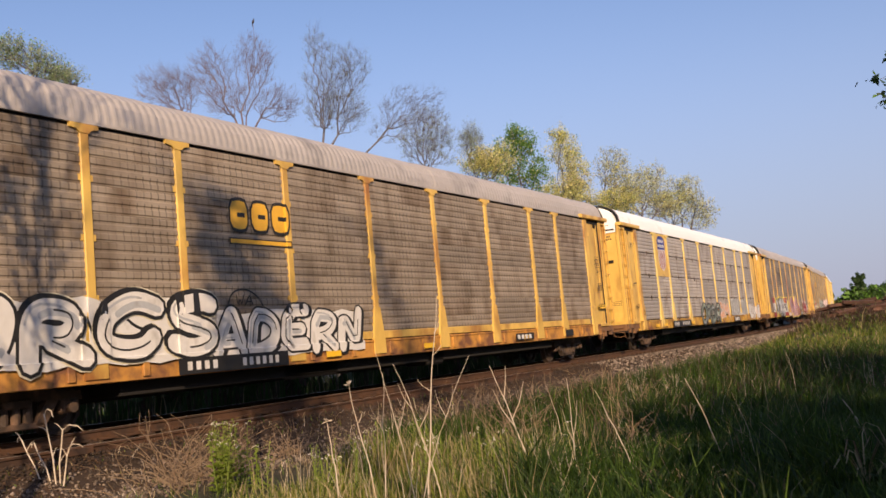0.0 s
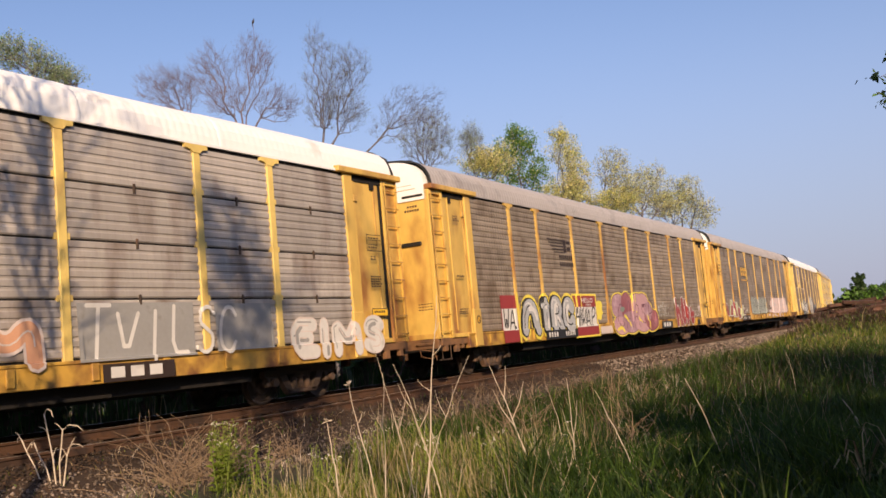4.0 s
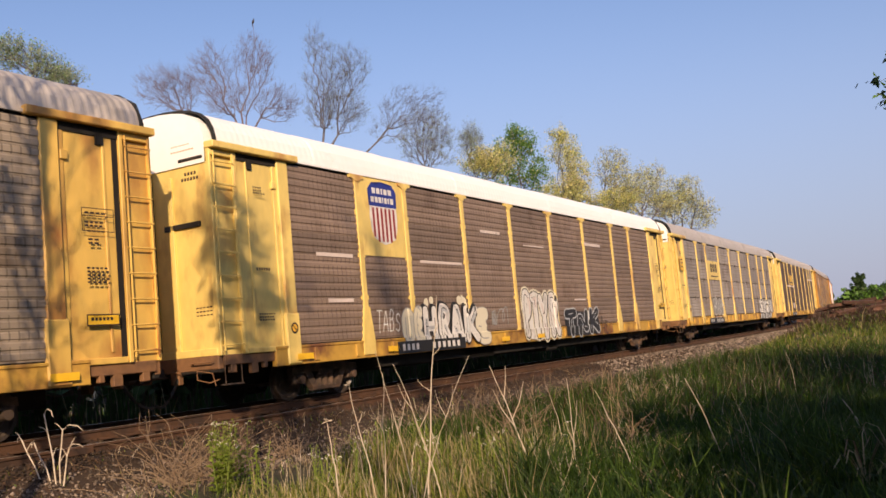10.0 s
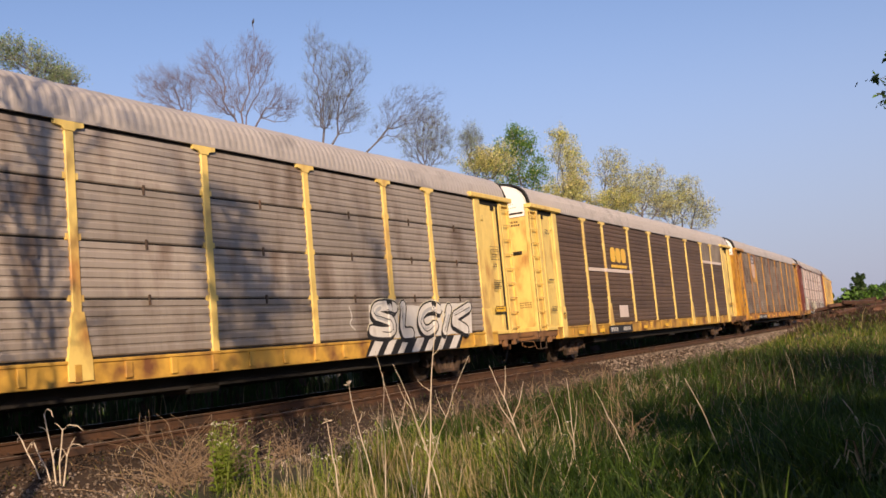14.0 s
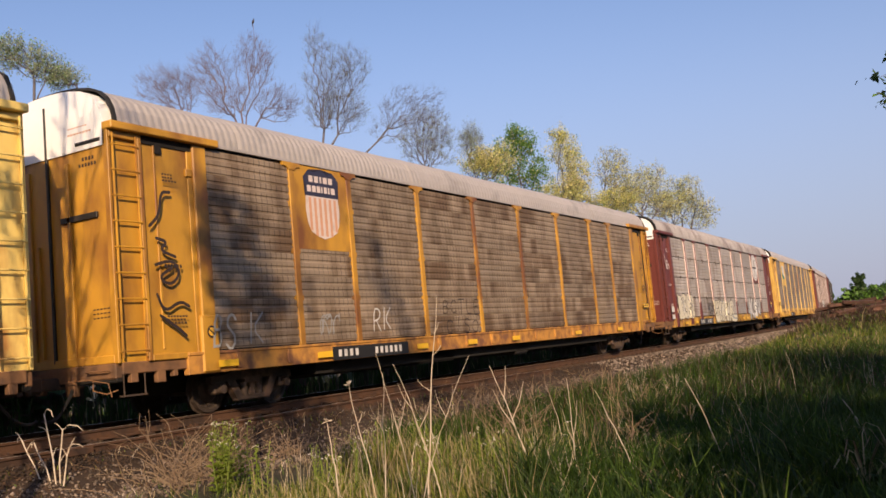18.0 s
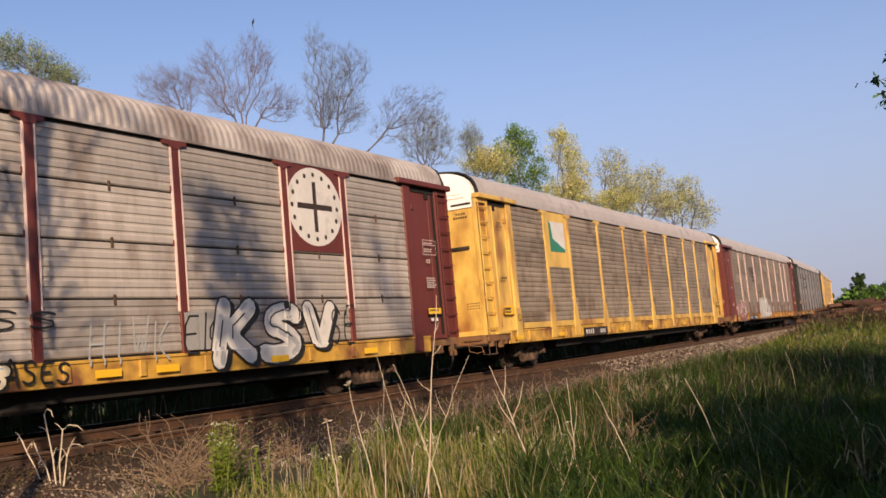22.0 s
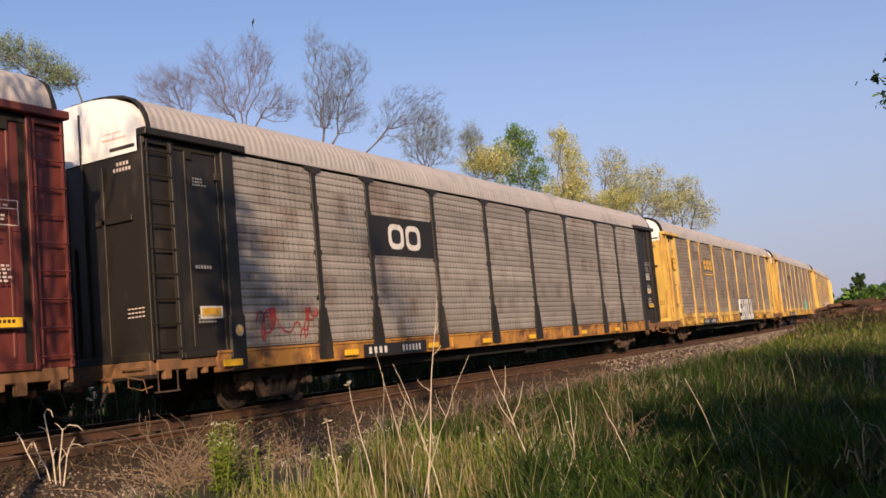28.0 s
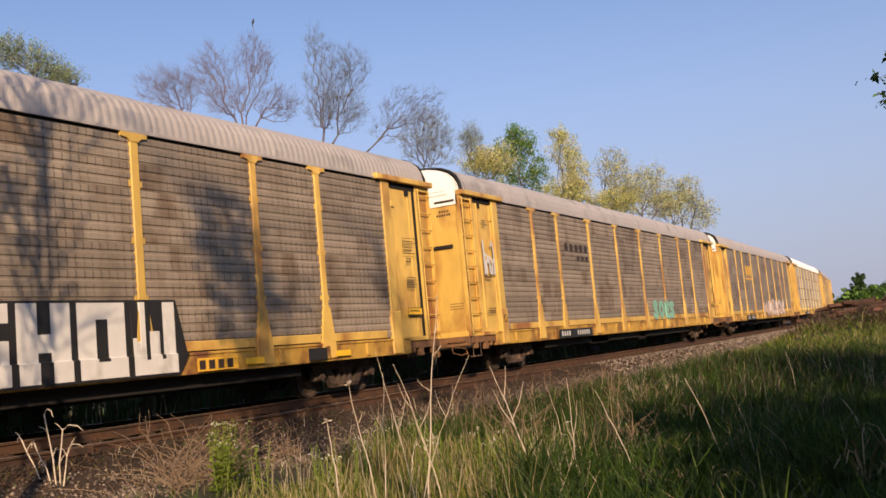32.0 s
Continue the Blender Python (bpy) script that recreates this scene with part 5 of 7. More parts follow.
def end_sill_mesh():
    """Rusty sill below an end bay, with brackets, the uncoupling lever and a grab iron."""
    s = Shape()
    for y in (-1, 1):
        a, b = sorted((y * 1.4, y * 1.5))
        s.box(0.1, 1.5, a, b, 0.84, 1.03, 0, 0.015)
        s.box(0.25, 0.4, a, b, 0.7, 0.86, 0, 0.01)
        s.box(0.8, 0.98, a, b, 0.66, 0.86, 0, 0.01)
        s.box(1.15, 1.25, a, b, 0.74, 0.86, 0, 0.01)
    s.box(-0.02, 0.12, -1.46, 1.46, 0.78, 1.03, 0, 0.02)
    s.tube([(-0.08, -1.42, 0.5), (-0.08, -1.35, 0.72), (-0.1, -0.9, 0.8), (-0.16, -0.3, 0.78)], 0.011, 6)
    s.tube([(-0.03, -1.35, 0.9), (-0.1, -1.35, 0.92), (-0.1, -0.85, 0.92), (-0.03, -0.85, 0.9)], 0.014, 6)
    s.box(-0.06, 0.06, -0.5, -0.28, 0.55, 0.8, 0, 0.015)
    s.box(-0.05, 0.05, 0.3, 0.5, 0.6, 0.8, 0, 0.015)
    s.tube([(0.0, -0.9, 0.8), (-0.05, -0.95, 0.62), (0.05, -1.15, 0.55), (0.15, -1.3, 0.6)], 0.012, 6)
    return s.mesh("end_sill", SILL_END)


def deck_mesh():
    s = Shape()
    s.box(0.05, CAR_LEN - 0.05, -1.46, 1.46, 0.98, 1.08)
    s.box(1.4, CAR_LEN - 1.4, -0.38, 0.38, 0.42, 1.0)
    # near-side box set low to stand for the dark shade under the sill
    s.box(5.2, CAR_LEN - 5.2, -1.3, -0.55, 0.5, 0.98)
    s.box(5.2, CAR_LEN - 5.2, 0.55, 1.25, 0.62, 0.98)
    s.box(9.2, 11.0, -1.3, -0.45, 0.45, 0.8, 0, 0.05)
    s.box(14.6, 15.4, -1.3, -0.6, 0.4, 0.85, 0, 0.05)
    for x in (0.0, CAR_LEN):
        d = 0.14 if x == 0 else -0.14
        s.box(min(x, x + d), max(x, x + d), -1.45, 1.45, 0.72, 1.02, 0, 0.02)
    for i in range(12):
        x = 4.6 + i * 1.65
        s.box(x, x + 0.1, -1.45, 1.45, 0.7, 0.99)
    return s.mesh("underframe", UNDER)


def step_mesh(mat):
    """Hanging stirrup below the corner."""
    s = Shape()
    s.tube([(0.12, -1.47, 0.9), (0.12, -1.47, 0.5), (0.55, -1.47, 0.5), (0.55, -1.47, 0.9)], 0.02, 6)
    s.box(0.1, 0.57, -1.5, -1.38, 0.485, 0.51)
    return s.mesh("step", mat)


def coupler_mesh(sign):
    s = Shape()
    x0 = 0.0 if sign < 0 else CAR_LEN
    def bx(a, b, *k):
        a, b = sorted((x0 + sign * a, x0 + sign * b))
        s.box(a, b, *k)
    bx(-0.3, 0.42, -0.09, 0.09, 0.68, 0.88, 0, 0.03)
    bx(0.38, 0.7, -0.19, 0.17, 0.64, 0.92, 0, 0.05)
    bx(0.62, 0.72, -0.22, -0.06, 0.62, 0.94, 0, 0.03)
    return s.mesh("coupler", TRUCK)


def hose_mesh(sign):
    s = Shape()
    x0 = 0.0 if sign < 0 else CAR_LEN
    pts = []
    for i in range(9):
        f = i / 8
        pts.append((x0 + sign * 0.7 * f, -0.45 - 0.1 * f, 0.72 - 0.52 * math.sin(f * math.pi * 0.62)))
    return s.tube(pts, 0.03, 6).mesh("brake_hose", RUBBER)


def truck_mesh():
    """Three-piece truck: cast side frames with springs, and the bolster."""
    s = Shape()
    for y in (-1, 1):
        out = [(-1.12, 0.52), (-1.1, 0.66), (-0.72, 0.68), (-0.45, 0.74), (0.45, 0.74), (0.72, 0.68), (1.1, 0.66), (1.12, 0.52), (0.98, 0.36), (0.7, 0.42), (0.46, 0.22), (0.3, 0.17), (-0.3, 0.17), (-0.46, 0.22), (-0.7, 0.42), (-0.98, 0.36)]
        a, b = sorted((y * 0.98, y * 1.12))
        top = [(u, v) for u, v in out if v > 0.5]
        s.prism([(-1.12, 0.52), (-1.1, 0.66), (-0.72, 0.68), (-0.45, 0.74), (0.45, 0.74), (0.72, 0.68), (1.1, 0.66), (1.12, 0.52), (0.5, 0.56), (-0.5, 0.56)], lambda u, v, w: (u, w, v), a, b)
        for k in (-1, 1):
            s.prism([(k * 0.5, 0.58), (k * 0.72, 0.58), (k * 0.46, 0.2), (k * 0.28, 0.2)], lambda u, v, w: (u, w, v), a, b)
            s.box(min(k * 0.74, k * 1.06), max(k * 0.74, k * 1.06), a - 0.02, b + 0.02, 0.33, 0.56, 0, 0.03)
            s.tube([(k * 0.89, y * 1.1, 0.42), (k * 0.89, y * 1.21, 0.42)], 0.085, 10)
        s.box(-0.46, 0.46, a, b, 0.16, 0.26, 0, 0.02)
        for k in (-0.2, 0, 0.2):
            s.tube([(k, y * 1.05, 0.25), (k, y * 1.05, 0.5)], 0.075, 8)
        s.box(-0.24, 0.24, a - 0.03, b + 0.03, 0.48, 0.62, 0, 0.03)
    s.box(-0.22, 0.22, -1.1, 1.1, 0.5, 0.72)
    return s.mesh("truck", TRUCK)


def wheelset_mesh():
    """Two flanged wheels on an axle, turning about y."""
    s = Shape()
    prof = [(-0.07, 0.1), (-0.07, 0.2), (-0.03, 0.24), (-0.03, 0.33), (-0.065, 0.36), (-0.065, 0.415), (0.03, 0.42), (0.05, 0.45), (0.065, 0.45), (0.065, 0.36), (0.02, 0.33), (0.02, 0.24), (0.07, 0.2), (0.07, 0.1)]
    n = 16
    for y in (-1, 1):
        vs = [(r * math.cos(k * math.tau / n), y * 0.755 - y * w, r * math.sin(k * math.tau / n)) for k in range(n) for w, r in [(-a, b) for a, b in prof]]
        vs = [(p[0], y * 0.755 + y * (-prof[i % len(prof)][0]), p[2]) for i, p in enumerate(vs)]
        m = len(prof)
        s.add(vs, [(k * m + i, k * m + i + 1, ((k + 1) % n) * m + i + 1, ((k + 1) % n) * m + i) for k in range(n) for i in range(m - 1)])
        for k in range(3):
            a = k * math.tau / 3
            s.box(0.26 * math.cos(a) - 0.03, 0.26 * math.cos(a) + 0.03, y * 0.79 - 0.02, y * 0.79 + 0.02, 0.26 * math.sin(a) - 0.03, 0.26 * math.sin(a) + 0.03)
    s.tube([(0, -0.98, 0), (0, 0.98, 0)], 0.085, 10)
    return s.mesh("wheelset", WHEEL)


# ---- paint on the cars: flat layers that follow posts, sheets and sill
def skin_y(x, z):
    """How far out the car's near side stands at a place."""
    if z < DECK + 0.012:
        return SIDE - 0.072
    for p in POSTS:
        if abs(x - p) < 0.105 or (abs(x - p) < 0.265 and z < DECK + 0.7):
            return SIDE - 0.066
    if x < DOOR + 0.16 or x > CAR_LEN - DOOR - 0.16:
        return SIDE - 0.068
    return SIDE - 0.03


def lay_on(polys, mats, name="graffiti", lift=0.003):
    """Polygons (list of (x, z), material number) laid on the car's near side, each layer a hair above the last."""
    out = Shape()
    cuts = [DECK + 0.006, DECK + 0.018]
    for k, (poly, mi) in enumerate(polys):
        bm = bmesh.new()
        try:
            bm.faces.new([bm.verts.new((x, 0, z)) for x, z in poly])
        except ValueError:
            bm.free()
            continue
        xs, zs = [q[0] for q in poly], [q[1] for q in poly]
        for z in cuts:
            if min(zs) < z < max(zs):
                bmesh.ops.bisect_plane(bm, geom=bm.verts[:] + bm.edges[:] + bm.faces[:], plane_co=(0, 0, z), plane_no=(0, 0, 1))
        for p in POSTS:
            for e in (-0.268, -0.262, -0.108, -0.102, 0.102, 0.108, 0.262, 0.268):
                if min(xs) < p + e < max(xs):
                    bmesh.ops.bisect_plane(bm, geom=bm.verts[:] + bm.edges[:] + bm.faces[:], plane_co=(p + e, 0, 0), plane_no=(1, 0, 0))
        bmesh.ops.triangulate(bm, faces=bm.faces[:])
        for v in bm.verts:
            v.co.y = skin_y(v.co.x, v.co.z) - lift - 0.00004 * k
        bm.normal_update()
        bmesh.ops.reverse_faces(bm, faces=[f for f in bm.faces if f.normal.y > 0])
        out.take(bm, mi)
    return out.mesh(name, mats)


def rect(x0, x1, z0, z1):
    return [(x0, z0), (x1, z0), (x1, z1), (x0, z1)]


def stroke(a, b, w):
    """A brush stroke from a to b with round ends."""
    ang = math.atan2(b[1] - a[1], b[0] - a[0])
    pts = []
    for k in range(5):
        t = ang + math.pi / 2 + k * math.pi / 4
        pts.append((a[0] + math.cos(t) * w / 2, a[1] + math.sin(t) * w / 2))
    for k in range(5):
        t = ang - math.pi / 2 + k * math.pi / 4
        pts.append((b[0] + math.cos(t) * w / 2, b[1] + math.sin(t) * w / 2))
    return pts


def blob(cx, cz, rx, rz, r, n=16, rough=0.12, squareness=0.5):
    """A closed rounded outline with a few slow swells in it."""
    ph = [r.uniform(0, math.tau) for k in range(4)]
    pts = []
    for k in range(n):
        t = k * math.tau / n
        c, s = math.cos(t), math.sin(t)
        e = (abs(c) ** 4 + abs(s) ** 4) ** -0.25
        q = (1 - squareness) + squareness * e
        j = 1 + rough * (0.5 * math.sin(2 * t + ph[0]) + 0.5 * math.sin(3 * t + ph[1]) + 0.4 * math.sin(5 * t + ph[2]))
        pts.append((cx + rx * c * q * j, cz + rz * s * q * j))
    return pts


def ribbon(pts, w, soft=2):
    """One band of paint along a bent line, its corners softened."""
    for _ in range(soft):
        q = [pts[0]]
        for a, b in zip(pts, pts[1:]):
            q += [(a[0] * 0.75 + b[0] * 0.25, a[1] * 0.75 + b[1] * 0.25), (a[0] * 0.25 + b[0] * 0.75, a[1] * 0.25 + b[1] * 0.75)]
        pts = q + [pts[-1]]
    out = []
    for a, b in zip(pts, pts[1:]):
        if math.hypot(b[0] - a[0], b[1] - a[1]) > 1e-4:
            out.append(stroke(a, b, w))
    return out


ABC = {
    "A": [[(0.02, 0), (0.4, 1), (0.6, 1), (0.98, 0)], [(0.22, 0.34), (0.78, 0.34)]],
    "B": [[(0.12, 0), (0.12, 1), (0.7, 0.98), (0.86, 0.78), (0.6, 0.55), (0.9, 0.32), (0.76, 0.03), (0.12, 0.02)], [(0.15, 0.54), (0.6, 0.55)]],
    "C": [[(0.92, 0.8), (0.66, 0.99), (0.28, 0.95), (0.08, 0.6), (0.12, 0.22), (0.42, 0.01), (0.75, 0.03), (0.94, 0.22)]],
    "D": [[(0.1, 0.02), (0.1, 0.98), (0.6, 0.96), (0.92, 0.66), (0.9, 0.3), (0.6, 0.03), (0.1, 0.02)]],
    "E": [[(0.92, 0.97), (0.12, 0.97), (0.12, 0.03), (0.94, 0.03)], [(0.12, 0.5), (0.72, 0.52)]],
    "H": [[(0.12, 0), (0.12, 1)], [(0.88, 0), (0.88, 1)], [(0.12, 0.5), (0.88, 0.5)]],
    "I": [[(0.5, 0), (0.5, 1)]],
    "K": [[(0.14, 0), (0.14, 1)], [(0.92, 1), (0.26, 0.48), (0.96, 0)]],
    "L": [[(0.15, 1), (0.15, 0.04), (0.9, 0.04)]],
    "M": [[(0.08, 0), (0.12, 0.98), (0.5, 0.3), (0.88, 0.98), (0.92, 0)]],
    "N": [[(0.1, 0), (0.12, 1), (0.86, 0), (0.9, 1)]],
    "O": [[(0.5, 0.99), (0.14, 0.84), (0.06, 0.45), (0.2, 0.08), (0.54, 0), (0.86, 0.14), (0.95, 0.55), (0.82, 0.88), (0.5, 0.99)]],
    "P": [[(0.14, 0), (0.12, 1), (0.72, 0.97), (0.92, 0.74), (0.72, 0.48), (0.2, 0.44)]],
    "R": [[(0.12, 0), (0.12, 1), (0.72, 0.97), (0.9, 0.76), (0.68, 0.5), (0.2, 0.46)], [(0.42, 0.46), (0.95, 0)]],
    "S": [[(0.9, 0.84), (0.62, 1), (0.2, 0.92), (0.14, 0.66), (0.5, 0.52), (0.86, 0.38), (0.84, 0.1), (0.45, 0), (0.08, 0.14)]],
    "T": [[(0.02, 0.96), (0.98, 0.96)], [(0.5, 0.96), (0.5, 0)]],
    "U": [[(0.1, 1), (0.1, 0.25), (0.35, 0.01), (0.68, 0.01), (0.9, 0.25), (0.9, 1)]],
    "V": [[(0.05, 1), (0.5, 0.02), (0.95, 1)]],
    "W": [[(0.03, 1), (0.25, 0), (0.5, 0.7), (0.75, 0), (0.97, 1)]],
    "Y": [[(0.05, 1), (0.5, 0.45), (0.95, 1)], [(0.5, 0.45), (0.5, 0)]],
    "h": [[(0.12, 0), (0.05, 1)], [(0.14, 0.42), (0.4, 0.66), (0.72, 0.6), (0.85, 0.3), (0.85, 0.02)]],
    "o": [[(0.55, 0.95), (0.25, 0.6), (0.1, 0.3), (0.3, 0.02), (0.65, 0.02), (0.9, 0.3), (0.75, 0.6), (0.55, 0.95)]],
    "p": [[(0.3, 0), (0.2, 0.4), (0.08, 0.98)], [(0.22, 0.55), (0.6, 0.66), (0.92, 0.45), (0.62, 0.25), (0.3, 0.3)]],
    "e": [[(0.1, 0.35), (0.35, 0.62), (0.42, 0.4), (0.12, 0.15), (0.3, 0.0), (0.62, 0.08), (0.8, 0.42), (0.97, 0.38)]],
    "n": [[(0.06, 0), (0.14, 0.6), (0.45, 0.98), (0.82, 0.8), (0.92, 0)]],
    "i": [[(0.5, 0), (0.5, 0.62)], [(0.35, 0.9), (0.65, 0.92)]],
}


def spell(text, x0, x1, z0, z1, fat=0.2, rim=0.05, seed=1, slant=0.0, soft=1, halo=0.0, drop=(0.0, 0.0), widths=(), lines=True, jitter=0.03, back=0.0):
    """Painted letters that press against each other: 0 fill, 1 edge, 2 glow round the whole, 3 shine or shade inside.
    fat: width of a limb against the height; drop: how far the dark side is thrown."""
    r = random.Random(seed)
    widths = widths or [0.5 if ch in "Ii" else 1.25 if ch in "MW" else 1.0 for ch in text]
    unit, h = (x1 - x0) / sum(widths), z1 - z0
    t = fat * h
    x, drawn = x0, []
    for ch, wide in zip(text, widths):
        w = unit * wide
        rise, grow = r.uniform(-0.03, 0.03) * h, r.uniform(0.94, 1.04)
        a, b = x + 0.42 * t, x + w - 0.3 * t
        rows = []
        for line in ABC[ch]:
            rows.append([(a + (b - a) * (u + r.uniform(-jitter, jitter)) + slant * h * (v - 0.5), z0 + t / 2 + rise + (h - t) * grow * min(max(v + r.uniform(-jitter, jitter), 0), 1)) for u, v in line])
        drawn.append(rows)
        x += w
    polys = []
    if back:
        # paint laid down behind the whole row, with a wandering edge
        k = max(6, int((x1 - x0) / 0.35))
        low = [(x0 + (x1 - x0) * i / k, max(0.75, z0 + back * h * r.uniform(-0.1, 0.4))) for i in range(k + 1)]
        high = [(x1 - (x1 - x0) * i / k + slant * h * 0.3, z1 - back * h * r.uniform(0.3, 1.2)) for i in range(k + 1)]
        polys.append((low + high, 0))
    if halo:
        polys += [(q, 2) for rows in drawn for p in rows for q in ribbon(p, t + 2 * rim + 2 * halo, soft)]
    if drop[0] or drop[1]:
        for f in (0.5, 1.0):
            polys += [(q, 1) for rows in drawn for p in rows for q in ribbon([(a + drop[0] * f, b + drop[1] * f) for a, b in p], t + rim, soft)]
    for rows in drawn:
        polys += [(q, 1) for p in rows for q in ribbon(p, t + 2 * rim, soft)]
        polys += [(q, 0) for p in rows for q in ribbon(p, t, soft)]
        if lines:
            for p in rows:
                shine = ribbon([(a - 0.22 * t, b + 0.22 * t) for a, b in p], t * 0.13, soft)
                m = len(shine)
                k = r.randint(0, max(m // 2, 1))
                polys += [(q, 3) for q in shine[k:k + max(m // 3, 1)]]
                shade = ribbon([(a + 0.2 * t, b - 0.16 * t) for a, b in p], t * 0.36, soft)
                k = r.randint(0, max(m // 2, 1))
                polys += [(q, 3) for q in shade[k:k + max(m // 3, 1)]]
                cut = ribbon([(a + r.uniform(-0.1, 0.1) * t, b + r.uniform(-0.1, 0.1) * t) for a, b in p], t * 0.1, soft)
                k = r.randint(0, max(m // 2, 1))
                polys += [(q, 1) for q in cut[k:k + max(m // 2, 1)]]
    return polys


def pen(text, x0, x1, z0, z1, w=0.035, seed=1, slant=0.1):
    """Thin hand-drawn letters in one line."""
    r = random.Random(seed)
    unit, h = (x1 - x0) / len(text), z1 - z0
    out = []
    for k, ch in enumerate(text):
        up, grow = r.uniform(-0.08, 0.08) * h, r.uniform(0.8, 1.1)
        for line in ABC[ch]:
            out += [(q, 0) for q in ribbon([(x0 + unit * (k + 0.1 + 0.8 * u) + slant * h * (v - 0.5), z0 + up + h * grow * v) for u, v in line], w, 1)]
    return out


def edged(poly, mi, rim_mi, w):
    """A flat patch with a painted rim."""
    return [(poly, mi)] + [(stroke(a, b, w), rim_mi) for a, b in zip(poly, poly[1:] + poly[:1])]


def leaning(foot, top, wide, z0, z1):
    """A slanted block: where its foot and its top begin."""
    return [(foot, z0), (foot + wide, z0), (top + wide, z1), (top, z1)]


def ribbon_piece(pts, w, rim):
    return [(q, 1) for q in ribbon(pts, w + 2 * rim)] + [(q, 0) for q in ribbon(pts, w)]


def scrawl(x0, x1, z0, z1, n, seed, w=0.035):
    """A looping one-line tag that cannot be read: the pen wanders with changing curl and drifts along its box."""
    r = random.Random(seed)
    h = z1 - z0
    wide = x1 - x0
    m = max(24, n * 8)
    x, z, a, curl = x0 + 0.05 * wide, z0 + 0.6 * h, 1.2, 0.5
    step = 1.9 * (wide + n * 0.8 * h) / m
    pts = [(x, z)]
    for i in range(m):
        if i % 7 == 0:
            curl = r.choice((-1, 1)) * r.uniform(0.25, 0.75)
        goal = x0 + wide * i / m
        a += curl
        x += step * math.cos(a) * 0.6 + (goal - x) * 0.18
        z += step * math.sin(a)
        if not z0 < z < z1:
            z = min(max(z, z0), z1)
            a = -a
        x = min(max(x, x0), x1)
        pts.append((x, z))
    return [(stroke(p, q, w), 0) for p, q in zip(pts, pts[1:]) if p != q]


def bars(x0, x1, z0, z1, n, mi=0, gap=0.35):
    w = (x1 - x0) / n
    return [(rect(x0 + i * w, x0 + (i + 1 - gap) * w, z0, z1), mi) for i in range(n)]


def lettering(text, height, mat, name, wide=1.0, bold=0.0):
    """A word in the built-in font as a flat mesh, facing -y, its lower left corner at the origin."""
    cu = bpy.data.curves.new(name, "FONT")
    cu.body, cu.size, cu.offset = text, 1.0, bold
    ob = bpy.data.objects.new(name, cu)
    scene.collection.objects.link(ob)
    dg = bpy.context.evaluated_depsgraph_get()
    dg.update()
    me = bpy.data.meshes.new_from_object(ob.evaluated_get(dg))
    bpy.data.objects.remove(ob)
    xs, ys = [v.co.x for v in me.vertices], [v.co.y for v in me.vertices]
    k = height / (max(ys) - min(ys))
    x0, y0 = min(xs), min(ys)
    for v in me.vertices:
        v.co = ((v.co.x - x0) * k * wide, 0, (v.co.y - y0) * k)
    me.name = name
    me.materials.clear()
    me.materials.append(mat)
    return me, (max(xs) - x0) * k * wide


def shield(x0, x1, z0, z1):
    w, h = x1 - x0, z1 - z0
    def P(u, v):
        return (x0 + u * w, z0 + v * h)
    body = [P(0.5, 0.0), P(0.3, 0.04), P(0.12, 0.1), P(0.04, 0.22), P(0.0, 0.4), P(0.02, 0.6), P(0.08, 0.72), P(0.92, 0.72), P(0.98, 0.6), P(1.0, 0.4), P(0.96, 0.22), P(0.88, 0.1), P(0.7, 0.04)]
    top = [P(0.0, 0.6), P(0.03, 0.7), P(-0.02, 0.86), P(0.14, 0.97), P(0.3, 0.93), P(0.5, 1.0), P(0.7, 0.93), P(0.86, 0.97), P(1.02, 0.86), P(0.97, 0.7), P(1.0, 0.6)]
    return body, top, P


def shield_polys(x0, x1, z0, z1, faded):
    body, top, P = shield(x0, x1, z0, z1)
    polys = [(body, 0)]
    for i in range(6):
        u = 0.1 + i * 0.147
        lo = 0.12 if i in (0, 5) else 0.05
        polys.append(([P(u, lo), P(u + 0.075, lo - 0.01), P(u + 0.075, 0.58), P(u, 0.58)], 1))
    polys.append((top, 2))
    polys += [([P(a, 0.8), P(b, 0.8), P(b, 0.89), P(a, 0.89)], 0) for a, b in ((0.14, 0.26), (0.3, 0.42), (0.46, 0.52), (0.56, 0.68), (0.72, 0.84))]
    polys += [([P(a, 0.66), P(b, 0.66), P(b, 0.75), P(a, 0.75)], 0) for a, b in ((0.08, 0.19), (0.22, 0.33), (0.36, 0.46), (0.49, 0.53), (0.57, 0.66), (0.69, 0.74), (0.78, 0.9))]
    return polys


class Livery:
    def __init__(self, label, post=None, panel=None, roof=None, sill=None, end=None, cap=None, feet=(0, 1, 2, 3, 4, 5, 6, 7), seam=False, pockets=1.43, rib=0.009, trim=None):
        self.label = label
        self.post, self.panel, self.roof = post or YELLOW, panel or PANEL_GREY, roof or ROOF_GREY
        self.sill, self.end, self.cap, self.feet, self.seam, self.pockets = sill or SILL_YELLOW, end or post or YELLOW, cap or CAP_WHITE, feet, seam, pockets
        self.rib, self.trim = rib, trim


